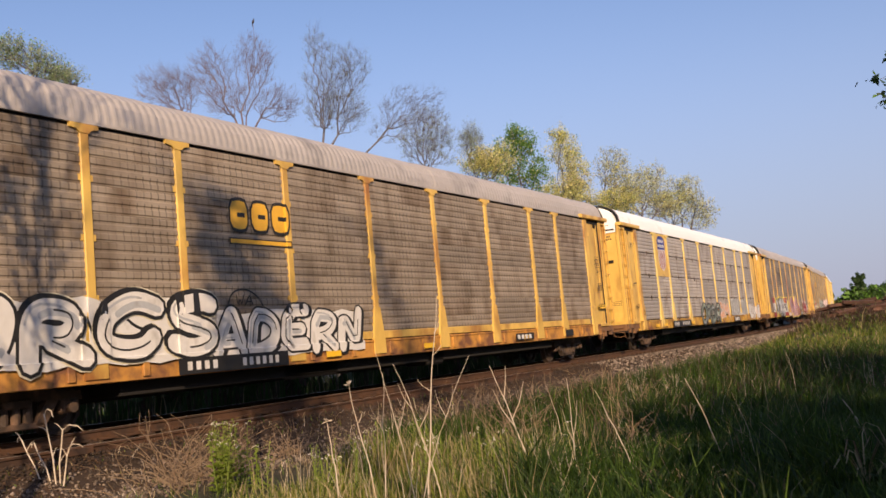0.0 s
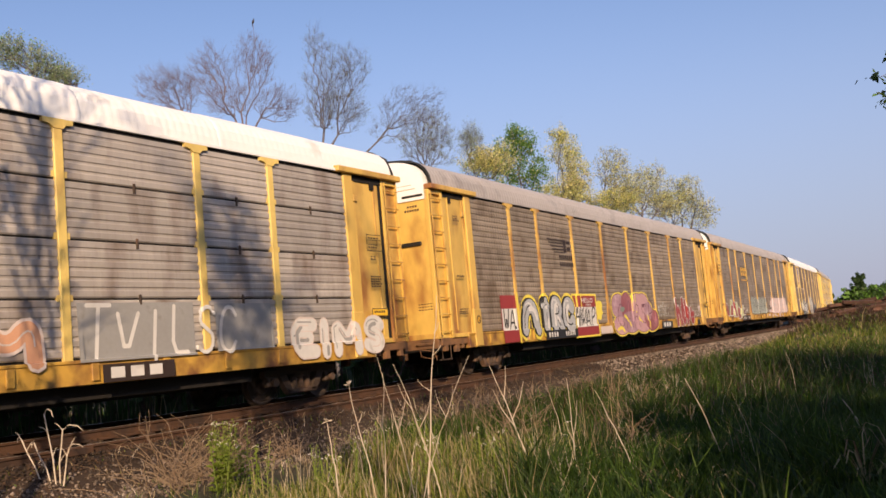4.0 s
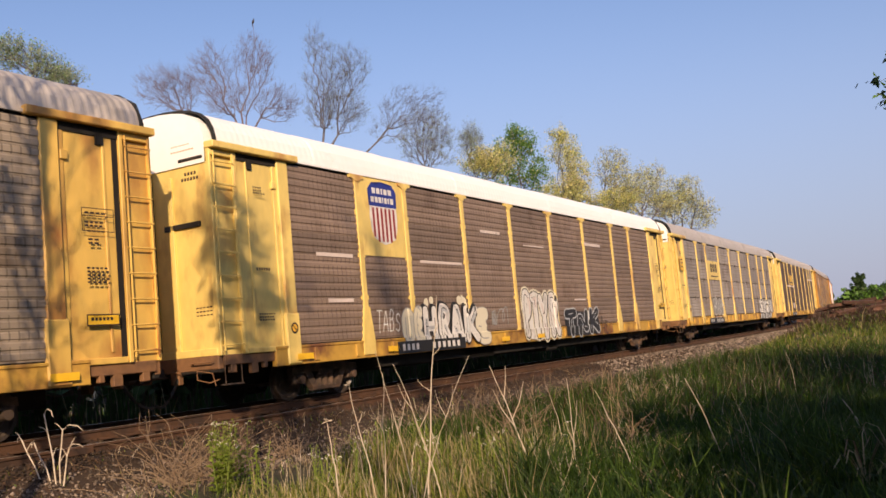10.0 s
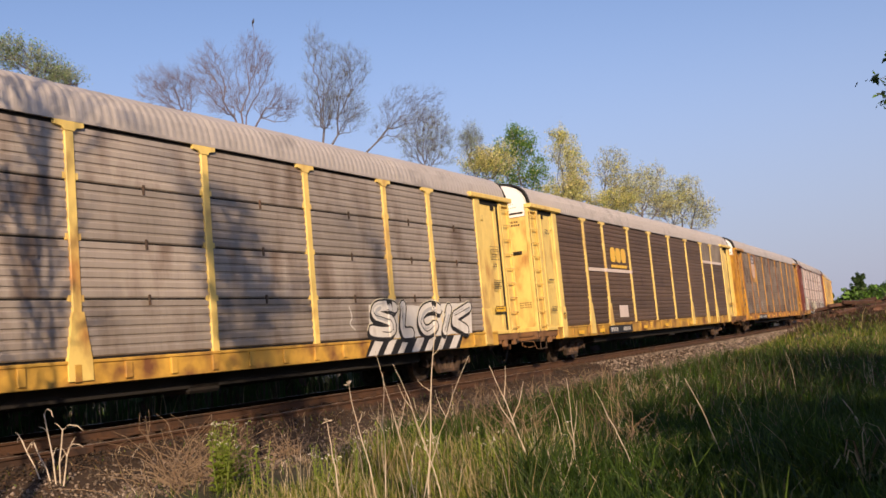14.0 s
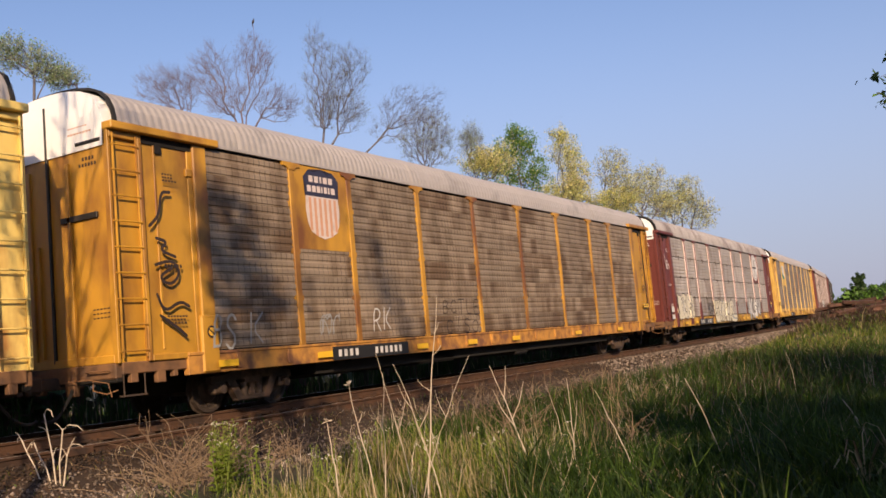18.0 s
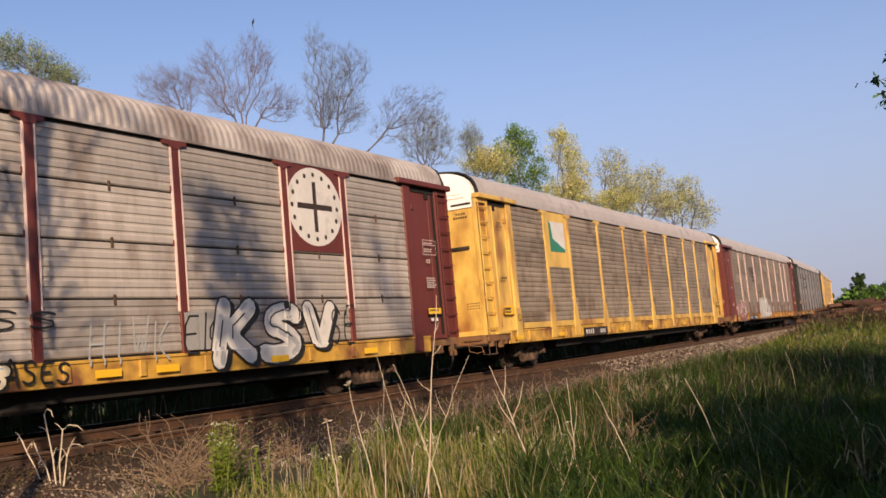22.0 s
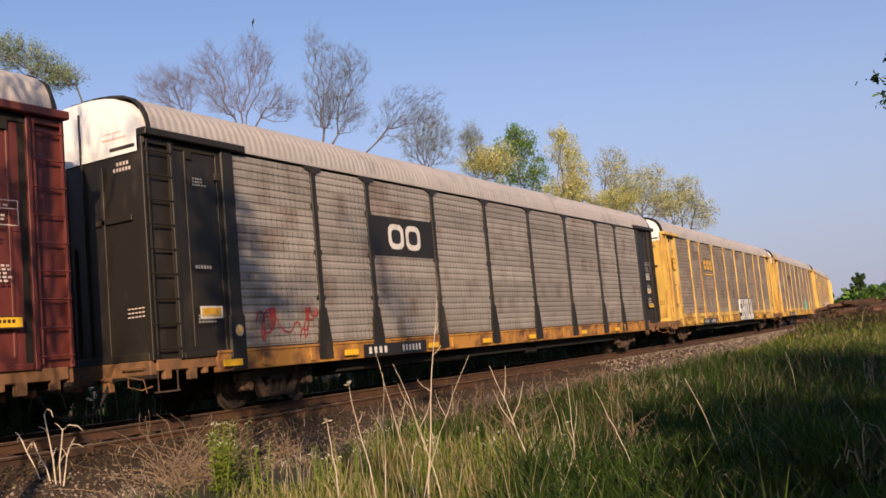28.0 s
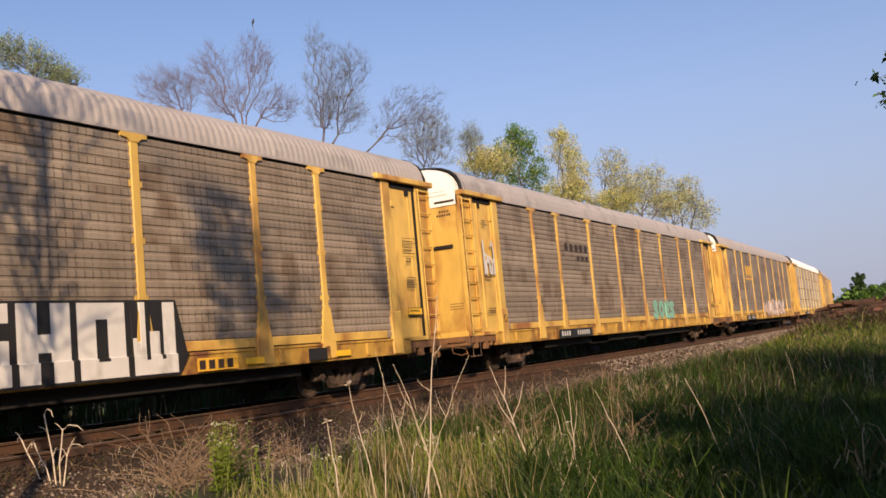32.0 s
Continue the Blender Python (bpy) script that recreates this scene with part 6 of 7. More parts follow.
def build_car(lv):
    """A covered car-carrier wagon, its leading end at the origin, at rail height."""
    car = thing("autorack_wagon", None, lv.label, "railway wagon", "wagons of the train")
    k = lv.panel.name
    for i, (a, b) in enumerate(BAYS):
        for z0, z1 in (SEAMS if lv.seam else LAPS):
            w, h = round(b - a, 3), round(z1 - z0, 3)
            part("panel", once(("panel", w, h, k, lv.seam), lambda: panel_mesh(w, h, lv.panel, lv.seam)), car, at=(a, SIDE, z0))
        w = round(b - a, 3)
        far = part("panel", once(("panel", w, 3.7, k, False), lambda: panel_mesh(w, 3.7, lv.panel, False)), car)
        far.matrix_basis = Matrix.Translation((b, HALF, 1.1)) @ Matrix.Rotation(math.pi, 4, "Z")
    # near-black sheets added to draw the shadow gaps above and below the panels
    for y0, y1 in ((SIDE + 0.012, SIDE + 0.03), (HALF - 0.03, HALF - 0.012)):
        part("liner", once(("liner", y0), lambda: Shape().box(2.0, CAR_LEN - 2.0, y0, y1, 1.09, 4.86).mesh("liner", UNDER)), car, "near-black sheet added behind the panels for shadow gaps")
    pk = lv.post.name
    for i, x in enumerate(POSTS):
        foot = i in lv.feet
        part("post", once(("post", pk, foot, -1), lambda: post_mesh(lv.post, foot, -1)), car, at=(x, SIDE, DECK))
        part("post", once(("post", pk, foot, 1), lambda: post_mesh(lv.post, foot, 1)), car, at=(x, HALF, DECK))
        if lv.trim:
            for o in (-0.112, 0.088):
                part("post_edge", once(("post_edge", lv.trim.name), lambda: Shape().box(0, 0.024, -0.05, -0.01, 0.72, 3.6).mesh("post_edge", lv.trim)), car, "pale worn edge of the post", at=(x + o, SIDE, DECK))
    if lv.seam:
        for a, b in BAYS:
            for z, _ in SEAMS[1:]:
                part("clip", once(("clip",), lambda: Shape().box(-0.025, 0.025, -0.034, -0.005, -0.1, 0.07, 0, 0.006).mesh("clip", TRUCK)), car, at=((a + b) / 2, SIDE, z))
    if len(lv.feet) > 6 and lv.post is not BLACK:
        for i, (a, b) in enumerate(BAYS):
            w = round(b - a - 0.46, 3)
            part("rub_rail", once(("rub_rail", pk, w), lambda: Shape().box(0, w, -0.029, 0.0, 0, 0.17, 0, 0.008).mesh("rub_rail", lv.post)), car, at=(a + 0.23, SIDE, DECK + 0.03))
    part("roof", once(("roof", lv.roof.name, lv.rib), lambda: roof_mesh(lv.roof, lv.rib)), car)
    ek = lv.end.name
    for flip in (False, True):
        turn = Matrix.Translation((CAR_LEN, 0, 0)) @ Matrix.Rotation(math.pi, 4, "Z") if flip else Matrix.Identity(4)
        def put(name, mesh, label=""):
            ob = part(name, mesh, car, label)
            ob.matrix_basis = turn
            return ob
        put("end_door", once(("end", ek), lambda: end_mesh(lv.end, 1.02, 4.56, 0.03, 0.12, "end_door")))
        for nm, spots in END_FITTINGS.items():
            for k2 in range(len(spots)):
                m2 = BLACK if nm in ("placard", "centre_seam", "vent_slot") else lv.end
                put(nm, once((nm, k2, m2.name), lambda: fitting_mesh(nm, m2, k2)))
        put("end_cap", once(("cap", lv.cap.name), lambda: end_mesh(lv.cap, 4.56, 6.0, 0.0, 0.26, "end_cap")), "white painted upper end")
        for sg in (-1, 1):
            for nm in END_BAY:
                if nm == "door_slot" and not flip:
                    continue
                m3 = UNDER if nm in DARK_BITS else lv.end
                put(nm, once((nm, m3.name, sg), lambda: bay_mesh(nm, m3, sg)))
            put("door_track", once(("track", ek, sg), lambda: header_mesh(lv.end, sg)))
            put("ladder", once(("ladder", ek, sg), lambda: ladder_mesh(lv.end, sg)))
        put("end_sill", once(("end_sill",), end_sill_mesh), "rusty end sill with lever and brackets")
        put("roof_edge", once(("roof_edge",), roof_edge_mesh), "black weather strip at the roof end")
        put("step", once(("step",), lambda: step_mesh(TRUCK)))
    for sg in (-1, 1):
        part("side_sill", once(("sill", lv.sill.name, sg, lv.pockets), lambda: sill_mesh(lv.sill, sg, lv.pockets)), car)
        part("coupler", once(("coupler", sg), lambda: coupler_mesh(sg)), car)
        part("brake_hose", once(("hose", sg), lambda: hose_mesh(sg)), car)
    part("underframe", once(("deck",), deck_mesh), car, "grimy underframe blackened to stand for its shade")
    sets = []
    for x in (3.5, CAR_LEN - 3.5):
        tr = part("truck", once(("truck",), truck_mesh), car, "rusty cast steel truck", at=(x, 0, 0))
        for o in (-0.89, 0.89):
            sets.append((part("wheelset", once(("wheelset",), wheelset_mesh), tr, "", at=(o, 0, 0.42)), o))
    return car, sets


def paint(car, polys, colours, name="graffiti", label=""):
    lift = 0.024 if name in ("number_board", "reflector") else 0.003
    return part(name, lay_on(polys, [PAINT[c] for c in colours.split()], name, lift), car, label)


def plate(car, x0=5.7, x1=8.6, back="black"):
    polys = [(rect(x0, x1, 0.745, 1.02), 0)]
    polys += bars(x0 + 0.2, x0 + 1.0, 0.81, 0.955, 4, 1, 0.45) + bars(x0 + 1.55, x1 - 0.2, 0.81, 0.955, 6, 1, 0.45)
    paint(car, polys, back + " white", "number_board", "black board with white stencilled marks")


def reflectors(car, xs):
    for x in xs:
        paint(car, [(rect(x, x + 0.5, 0.82, 0.94), 0)], "signal", "reflector", "yellow reflective strip on the sill")


def block_logo(car, colours, x0=7.4, x1=9.2, z0=3.05, z1=3.9):
    """Three thick blocks over a bar, with a dark edge."""
    w, h = (x1 - x0) / 3, z1 - z0
    polys = []
    for i in range(3):
        a, b = x0 + i * w + 0.03, x0 + (i + 1) * w - 0.03
        polys.append((blob((a + b) / 2, z0 + 0.65 * h, (b - a) * 0.52, h * 0.38, random.Random(i), 14, 0.02, 0.9), 1))
        polys.append((blob((a + b) / 2, z0 + 0.65 * h, (b - a) * 0.44, h * 0.31, random.Random(i), 14, 0.02, 0.95), 0))
        polys.append((rect((a + b) / 2 - 0.05, b - 0.1, z0 + 0.6 * h, z0 + 0.7 * h), 1))
    polys.append((rect(x0, x1, z0, z0 + 0.15 * h), 1))
    polys.append((rect(x0 + 0.03, x1 - 0.03, z0 + 0.03 * h, z0 + 0.12 * h), 0))
    paint(car, polys, colours, "emblem", "company mark of thick blocks over a bar")


def line_logo(car):
    polys = [(rect(7.2 + 0.12 * i, 8.6, 3.9 - 0.1 * i, 3.94 - 0.1 * i), 0) for i in range(5)]
    polys += [(rect(8.5, 8.75, 3.52, 3.95), 0), (rect(8.8, 9.1, 3.6, 3.72), 0), (rect(8.8, 9.1, 3.82, 3.92), 0)]
    polys += bars(8.1, 9.25, 3.3, 3.44, 7) + bars(8.1, 9.3, 3.06, 3.2, 8)
    paint(car, polys, "brown", "emblem", "dark company mark of streaming lines")


def rows_of_marks(x0, x1, z, rows, n, seed, high=0.032, gap=0.055):
    """Lines of small stencilled writing, too small to read."""
    r = random.Random(seed)
    out = []
    for k in range(rows):
        end = x1 - (x1 - x0) * r.uniform(0.0, 0.3)
        out += bars(x0, end, z - k * gap, z - k * gap + high, max(2, round(n * (end - x0) / (x1 - x0))), 0, 0.3)
    return out


def door_notes(car, colour="brown"):
    """Small stencils and notices on the end sections."""
    tagged(paint(car, rows_of_marks(1.0, 1.42, 2.56, 1, 6, 1, 0.06) + rows_of_marks(1.05, 1.4, 4.15, 3, 5, 2) + rows_of_marks(1.0, 1.5, 1.72, 3, 7, 3), colour, "stencil", "small stencilled notices"), kind="stuff")
    ring = random.Random(1)
    paint(car, [(blob(2.0, 1.45, 0.11, 0.11, ring, 16, 0, 0), 0), (blob(2.0, 1.45, 0.075, 0.075, ring, 16, 0, 0), 1), (stroke((1.94, 1.5), (2.06, 1.4), 0.025), 0)], colour + " gold", "warning_sign", "small round warning mark")
    e = CAR_LEN - 1.5
    box = [(stroke(a, b, 0.014), 0) for a, b in (((e, 3.1), (e + 0.6, 3.1)), ((e, 3.46), (e + 0.6, 3.46)), ((e, 3.1), (e, 3.46)), ((e + 0.6, 3.1), (e + 0.6, 3.46)), ((e, 3.34), (e + 0.6, 3.34)))]
    tagged(paint(car, box + rows_of_marks(e + 0.05, e + 0.5, 3.37, 1, 4, 4) + rows_of_marks(e + 0.05, e + 0.5, 3.22, 2, 5, 5) + rows_of_marks(e + 0.1, e + 0.4, 2.95, 2, 3, 6) + rows_of_marks(e + 0.05, e + 0.5, 2.5, 5, 5, 7), colour, "stencil", "framed table of small stencilled figures"), kind="stuff")
    paint(car, [(rect(e, e + 0.62, 1.62, 1.8), 1), (rect(e + 0.02, e + 0.6, 1.64, 1.78), 0)] + [(q, 1) for q, _ in rows_of_marks(e + 0.08, e + 0.54, 1.7, 1, 6, 8, 0.05)], "signal brown", "notice", "small yellow notice plate")


def end_notes(car, colour):
    """Marks stencilled on the leading end."""
    s = Shape()
    def bar(y0, y1, z0, z1, mi, x=-0.003):
        s.add([(x, y1, z0), (x, y0, z0), (x, y0, z1), (x, y1, z1)], [(0, 1, 2, 3)], mi)
    for i in range(8):
        bar(-1.15 + i * 0.075, -1.1 + i * 0.075, 4.84, 4.87, 0)
        bar(-1.05 + i * 0.06, -1.01 + i * 0.06, 4.95, 4.97, 0)
    for i in range(4):
        bar(-1.15 + i * 0.08, -1.1 + i * 0.08, 4.38, 4.44, 1, 0.027)
    for i in range(6):
        bar(-1.2 + i * 0.075, -1.15 + i * 0.075, 4.28, 4.34, 1, 0.027)
    for i in range(3):
        for k in range(5):
            bar(-1.35 + k * 0.085, -1.29 + k * 0.085, 1.9 - i * 0.07, 1.922 - i * 0.07, 1, 0.027)
    tagged(part("stencil", s.mesh("stencil", [PAINT["orange"], PAINT[colour]]), car, "stencilled marks on the wagon end"), kind="stuff")


def sign_panel(car, mats, bay, z0, z1, name="sign_board"):
    """Painted board filling part of a bay."""
    a, b = BAYS[bay][0] + 0.07, BAYS[bay][1] - 0.07
    s = Shape().box(a, b, SIDE - 0.0265, SIDE - 0.004, z0, z1, 0, 0.003)
    return part(name, s.mesh(name, mats), car, "painted sign board in one bay" if name == "sign_board" else "lighter grey replacement panel")


def word(car, text, x, z, h, colour, wide=1.0, bold=0.0, out=0.125, label=""):
    me, w = lettering(text, h, PAINT[colour], "lettering", wide, bold)
    return part("lettering", me, car, label, at=(x, SIDE - out, z))


# ---------------------------------------------------------------- the train, wagon by wagon
TRAIN = []


def add(livery):
    car, sets = build_car(livery)
    TRAIN.append((car, sets))
    return car


def stencil_marks(car, dark="brown", end="brown"):
    door_notes(car, dark)
    end_notes(car, end)


# wagon with grey panels and a white block-letter piece
c = add(Livery("grey-panelled car-carrier wagon with yellow posts and white graffiti", YELLOW, PANEL_GREY, sill=SILL_RUST))
stencil_marks(c)
block_logo(c, "gold black", 7.66, 9.4, 3.05, 3.92)
paint(c, spell("ORCS", 1.9, 7.2, 0.98, 2.14, 0.27, 0.055, 2, 0.05, 2, 0.03, (-0.05, 0.05), (1.2, 1.2, 1.4, 1.2), jitter=0.09, back=0.14), "white black bone steel", "graffiti", "swollen white and black graffiti")
paint(c, ribbon_piece([(4.4, 1.75), (4.55, 1.4), (5.0, 1.22), (5.6, 1.3), (5.9, 1.5), (5.4, 1.55), (5.1, 1.8)], 0.05, 0.0), "black black", "graffiti", "black inner curl")
paint(c, spell("ADERN", 7.05, 11.6, 0.92, 1.88, 0.26, 0.04, 5, 0.12, 1, 0.0, (0.08, -0.02), jitter=0.05, back=0.12), "white black grey steel", "graffiti", "angular grey and white graffiti in one row")
paint(c, ribbon_piece([(7.5, 1.88), (7.6, 2.15), (7.95, 2.24), (8.3, 2.1), (8.45, 1.9)], 0.03, 0.0) + [(q, 0) for q, _ in pen("WA", 7.7, 8.2, 1.92, 2.1, 0.025)], "black black", "graffiti", "thin black arch and tag")
plate(c, 6.18, 9.0)
reflectors(c, (10.2, 14.0, 19.5))
paint(c, [(rect(19.0, 20.2, 0.8, 1.0), 0)] + bars(19.1, 20.1, 0.84, 0.96, 4, 1) + [(rect(22.6, 23.2, 0.8, 1.0), 0)], "black white", "number_board", "small black stencil patches")

# white-roofed wagon with a shield
c = add(Livery("white-roofed car-carrier wagon with grey sheets and yellow posts", LEMON, PANEL_SEAMED, ROOF_WHITE, SILL_YELLOW, YELLOW, feet=(0, 1, 2), seam=True, rib=0.003))
stencil_marks(c)
sign_panel(c, YELLOW, 1, 2.95, 4.8)
paint(c, shield_polys(5.0, 6.1, 3.2, 4.72, False), "white red blue", "emblem", "shield with a blue head over red and white stripes")
paint(c, spell("ORDR", 11.3, 15.3, 0.76, 1.78, 0.17, 0.075, 3, 0.25, 2, 0.0, (0.04, -0.04), jitter=0.08), "teal black black grey", "graffiti", "looping black graffiti with grey-green filling")
paint(c, [(rect(14.9, 15.4, 1.02, 1.55), 0)] + spell("CM", 15.15, 17.55, 1.0, 1.86, 0.3, 0.05, 4, 0.0, 2), "orange pale pale pale", "graffiti", "faded salmon graffiti with pale edges")
paint(c, [(rect(18.12, 20.5, 1.07, 1.98), 0), (rect(21.0, 22.5, 1.1, 1.95), 0)] + [(q, 1) for q, _ in pen("TVILSC", 18.2, 21.6, 1.1, 1.9, 0.07, 6)], "grey white", "graffiti", "grey block with white and black strokes")
paint(c, spell("EIMS", 23.0, 26.2, 0.8, 1.62, 0.3, 0.03, 6), "white pale grey grey", "graffiti", "white graffiti beside the end section")
paint(c, [(rect(18.5, 19.95, 0.74, 1.02), 0)] + bars(18.65, 19.8, 0.8, 0.97, 3, 1, 0.3), "brown white", "number_board", "brown board with white stencilled marks")
plate(c, 6.0, 9.0)
reflectors(c, (3.3, 4.6, 9.1, 12.4, 15.0))

# wagon with the greeting-card graffiti
c = add(Livery("grey-panelled car-carrier wagon with yellow posts covered in graffiti", YELLOW, PANEL_GREY, sill=SILL_YELLOW, feet=(0, 3)))
stencil_marks(c)
line_logo(c)
paint(c, [(rect(3.44, 4.44, 0.76, 2.1), 0), (rect(3.49, 4.40, 1.1, 1.72), 1)] + [(q, 3) for q in ribbon([(4.50, 0.76), (4.50, 2.14)], 0.1)] + [(q, 2) for q, _ in pen("WA", 3.54, 4.34, 1.12, 1.7, 0.06)], "red white black yellow", "graffiti", "red and white graffiti card")
paint(c, spell("niRC", 4.63, 8.84, 0.9, 2.1, 0.36, 0.04, 7, 0.0, 2, 0.1, (-0.1, 0.02), (1.5, 0.9, 1.0, 1.1), True, 0.01), "steel black yellow white", "graffiti", "grey bubble graffiti with a yellow glow")
paint(c, [(blob(4.98, 1.25, 0.1, 0.1, random.Random(3)), 0), (blob(8.44, 1.3, 0.1, 0.1, random.Random(4)), 0), (blob(4.98, 0.9, 0.1, 0.09, random.Random(5)), 1)], "sky orange", "graffiti", "blue and orange spray dots")
card = [(rect(8.77, 11.04, 0.7, 2.17), 3), (blob(11.2, 1.6, 0.3, 0.36, random.Random(8), 18, 0.12, 0.4), 3), (blob(11.42, 1.78, 0.15, 0.14, random.Random(9), 14, 0.05, 0.2), 3), (blob(11.5, 1.5, 0.06, 0.08, random.Random(3), 10), 3)]
card += [(rect(8.84, 10.94, 0.76, 2.1), 0), (rect(8.89, 10.9, 1.05, 1.72), 1)]
card += [(stroke((x, 1.1 + 0.02 * k), (x + w, 1.66 + 0.03 * (k % 3)), 0.055), 2) for k, (x, w) in enumerate(((9.14, 0.12), (9.41, 0.0), (9.54, 0.2), (9.74, -0.12), (9.84, 0.22)))]
card += [(q, 2) for q, _ in pen("HWAP", 8.94, 10.85, 1.1, 1.7, 0.06, 12, 0.3)]
paint(c, card, "red white black yellow", "graffiti", "red and white name-card graffiti on a yellow splash")
word(c, "HELLO", 9.45, 1.86, 0.16, "white", 1.6, 0.012, 0.106, "white block lettering")
word(c, "NAME IS", 9.8, 1.745, 0.075, "white", 1.3, 0.008, 0.106, "small white lettering")
lobes = [(13.25, 1.72, 0.68, 0.44), (13.4, 1.0, 0.8, 0.34), (14.2, 1.65, 0.6, 0.58), (14.5, 1.1, 0.9, 0.42), (15.5, 1.7, 0.75, 0.52), (16.2, 1.75, 0.75, 0.44), (15.9, 1.1, 1.0, 0.4), (17.1, 1.15, 0.85, 0.44), (16.8, 1.5, 0.5, 0.36)]
mauve = [(blob(x, z, w + 0.09, h + 0.075, random.Random(k), 22, 0.05, 0.3), 2) for k, (x, z, w, h) in enumerate(lobes)]
mauve += [(blob(x, z, w + 0.03, h + 0.025, random.Random(k), 22, 0.05, 0.3), 1) for k, (x, z, w, h) in enumerate(lobes)]
mauve += [(blob(x, z, w, h, random.Random(k), 22, 0.05, 0.3), (0, 3, 4, 0, 3, 3, 3, 4, 0)[k]) for k, (x, z, w, h) in enumerate(lobes)]
mauve += [(q, 1) for q, _ in pen("CARSR", 13.0, 17.6, 0.95, 1.9, 0.035, 9, 0.2)]
mauve += [(q, 2) for p in ([(13.9, 1.35), (14.2, 1.25), (14.4, 0.98)], [(16.7, 1.3), (16.8, 1.05), (16.75, 0.85)], [(12.9, 0.85), (13.3, 0.95), (13.6, 0.78)], [(15.6, 1.25), (15.8, 1.1)]) for q in ribbon(p, 0.12)]
mauve += [(blob(13.7, 1.6, 0.26, 0.1, random.Random(2), 14, 0.1, 0.1), 5), (blob(16.2, 1.72, 0.17, 0.07, random.Random(2), 12, 0.1, 0.1), 1)]
paint(c, mauve, "mauve plum yellow pinkish wine teal", "graffiti", "mauve and pink graffiti edged in yellow")
paint(c, [(rect(11.1, 12.3, 0.76, 1.02), 0)], "pale", "graffiti", "pale overpaint patch")
paint(c, pen("MOSKI", 18.1, 19.8, 1.25, 1.8, 0.035, 10), "white", "graffiti", "thin white tag")
paint(c, spell("hope", 20.66, 23.72, 0.76, 2.04, 0.2, 0.045, 11, 0.0, 2, 0.0, (0.0, 0.0), (1.1, 0.7, 0.8, 1.0), False, 0.01) + [(q, 1) for x, z in ((22.05, 1.15), (22.62, 1.35), (22.95, 1.38)) for q in ribbon([(x + 0.11, z), (x, z + 0.11), (x - 0.1, z), (x, z - 0.08), (x + 0.05, z)], 0.03)], "red white white white", "graffiti", "red rounded word outlined in white")
paint(c, pen("ASHA", 23.95, 25.1, 1.15, 1.42, 0.03, 12) + [([(24.72, 1.36), (24.5, 1.58), (24.56, 1.67), (24.68, 1.66), (24.72, 1.6), (24.77, 1.66), (24.9, 1.66), (24.94, 1.57)], 0)], "pale", "graffiti", "thin pale tag and heart")
plate(c, 6.3, 8.9)
paint(c, [(rect(18.35, 19.9, 0.75, 1.03), 0), (rect(24.05, 24.5, 0.78, 1.0), 0)] + bars(18.6, 19.7, 0.81, 0.98, 3, 1, 0.3), "black white", "number_board", "small black stencil patch")

# wagon with three pieces along its foot
c = add(Livery("brown-grey car-carrier wagon with yellow posts and faded graffiti", YELLOW, PANEL_GREY, sill=SILL_YELLOW, feet=(2, 4)))
stencil_marks(c)
block_logo(c, "gold black", 7.47, 9.26, 3.04, 3.9)
paint(c, [(rect(1.14, 1.68, 3.3, 3.9), 0)] + [(q, 1) for z in (3.74, 3.58, 3.4) for q, _ in rows_of_marks(1.2, 1.62, z, 1, 7, 3, 0.06)], "signal brown", "notice", "yellow quality notice with dark lettering bars")
zig = []
for foot, top, wide, z0, z1, colour in ((2.35, 2.05, 0.5, 1.06, 1.75, 1), (2.95, 3.35, 0.7, 1.06, 1.92, 2), (3.2, 3.54, 0.56, 1.06, 1.64, 1), (3.85, 3.95, 0.45, 1.0, 1.45, 2), (4.5, 4.06, 0.42, 0.98, 1.8, 1), (5.1, 4.72, 0.62, 1.04, 1.79, 2), (5.15, 5.38, 0.58, 0.88, 1.52, 1), (5.85, 5.9, 0.4, 0.9, 1.42, 2), (6.24, 6.52, 0.62, 1.0, 1.6, 2), (6.9, 7.02, 0.44, 1.08, 1.42, 3)):
    zig += edged(leaning(foot, top, wide, z0, z1), colour, 0, 0.05)
paint(c, zig + [(q, 0) for q in ribbon([(7.5, 1.2), (7.8, 1.25), (8.0, 1.4), (7.9, 1.2), (8.2, 1.45), (8.3, 1.2)], 0.04)], "white red lime plum", "graffiti", "red, white and green zigzag graffiti")
paint(c, spell("PnHSOK", 9.7, 15.0, 1.06, 2.14, 0.3, 0.035, 14, 0.0, 2, 0.02, (0.0, 0.0), (1.2, 0.8, 1.2, 0.9, 0.8, 1.2), jitter=0.04, back=0.2) + [(rect(9.8, 14.85, 1.08, 1.4), 3)] + [(q, 1) for q, _ in pen("CUSOC", 9.9, 14.8, 1.2, 1.6, 0.03, 8)], "chalk black white chalk", "graffiti", "grey-green rounded graffiti")
jag = random.Random(61)
faded = [(rect(17.25, 23.9, 1.04, 2.06), 0), (rect(16.7, 17.3, 1.45, 1.9), 0), (rect(16.2, 17.3, 1.1, 1.3), 0), (rect(23.8, 24.3, 1.15, 1.6), 0)]
for k in range(9):
    x = 17.2 + 0.76 * k
    faded.append(([(x, 2.0), (x + jag.uniform(0.3, 0.7), 2.0), (x + jag.uniform(-0.1, 0.25), 2.06 + jag.uniform(0.06, 0.2))], 0))
for k in range(26):
    x, z = jag.uniform(17.2, 23.0), jag.uniform(1.1, 2.0)
    faded.append((stroke((x, z), (x + jag.uniform(0.2, 0.9), z + jag.uniform(-0.03, 0.03)), 0.03), jag.choice((1, 2))))
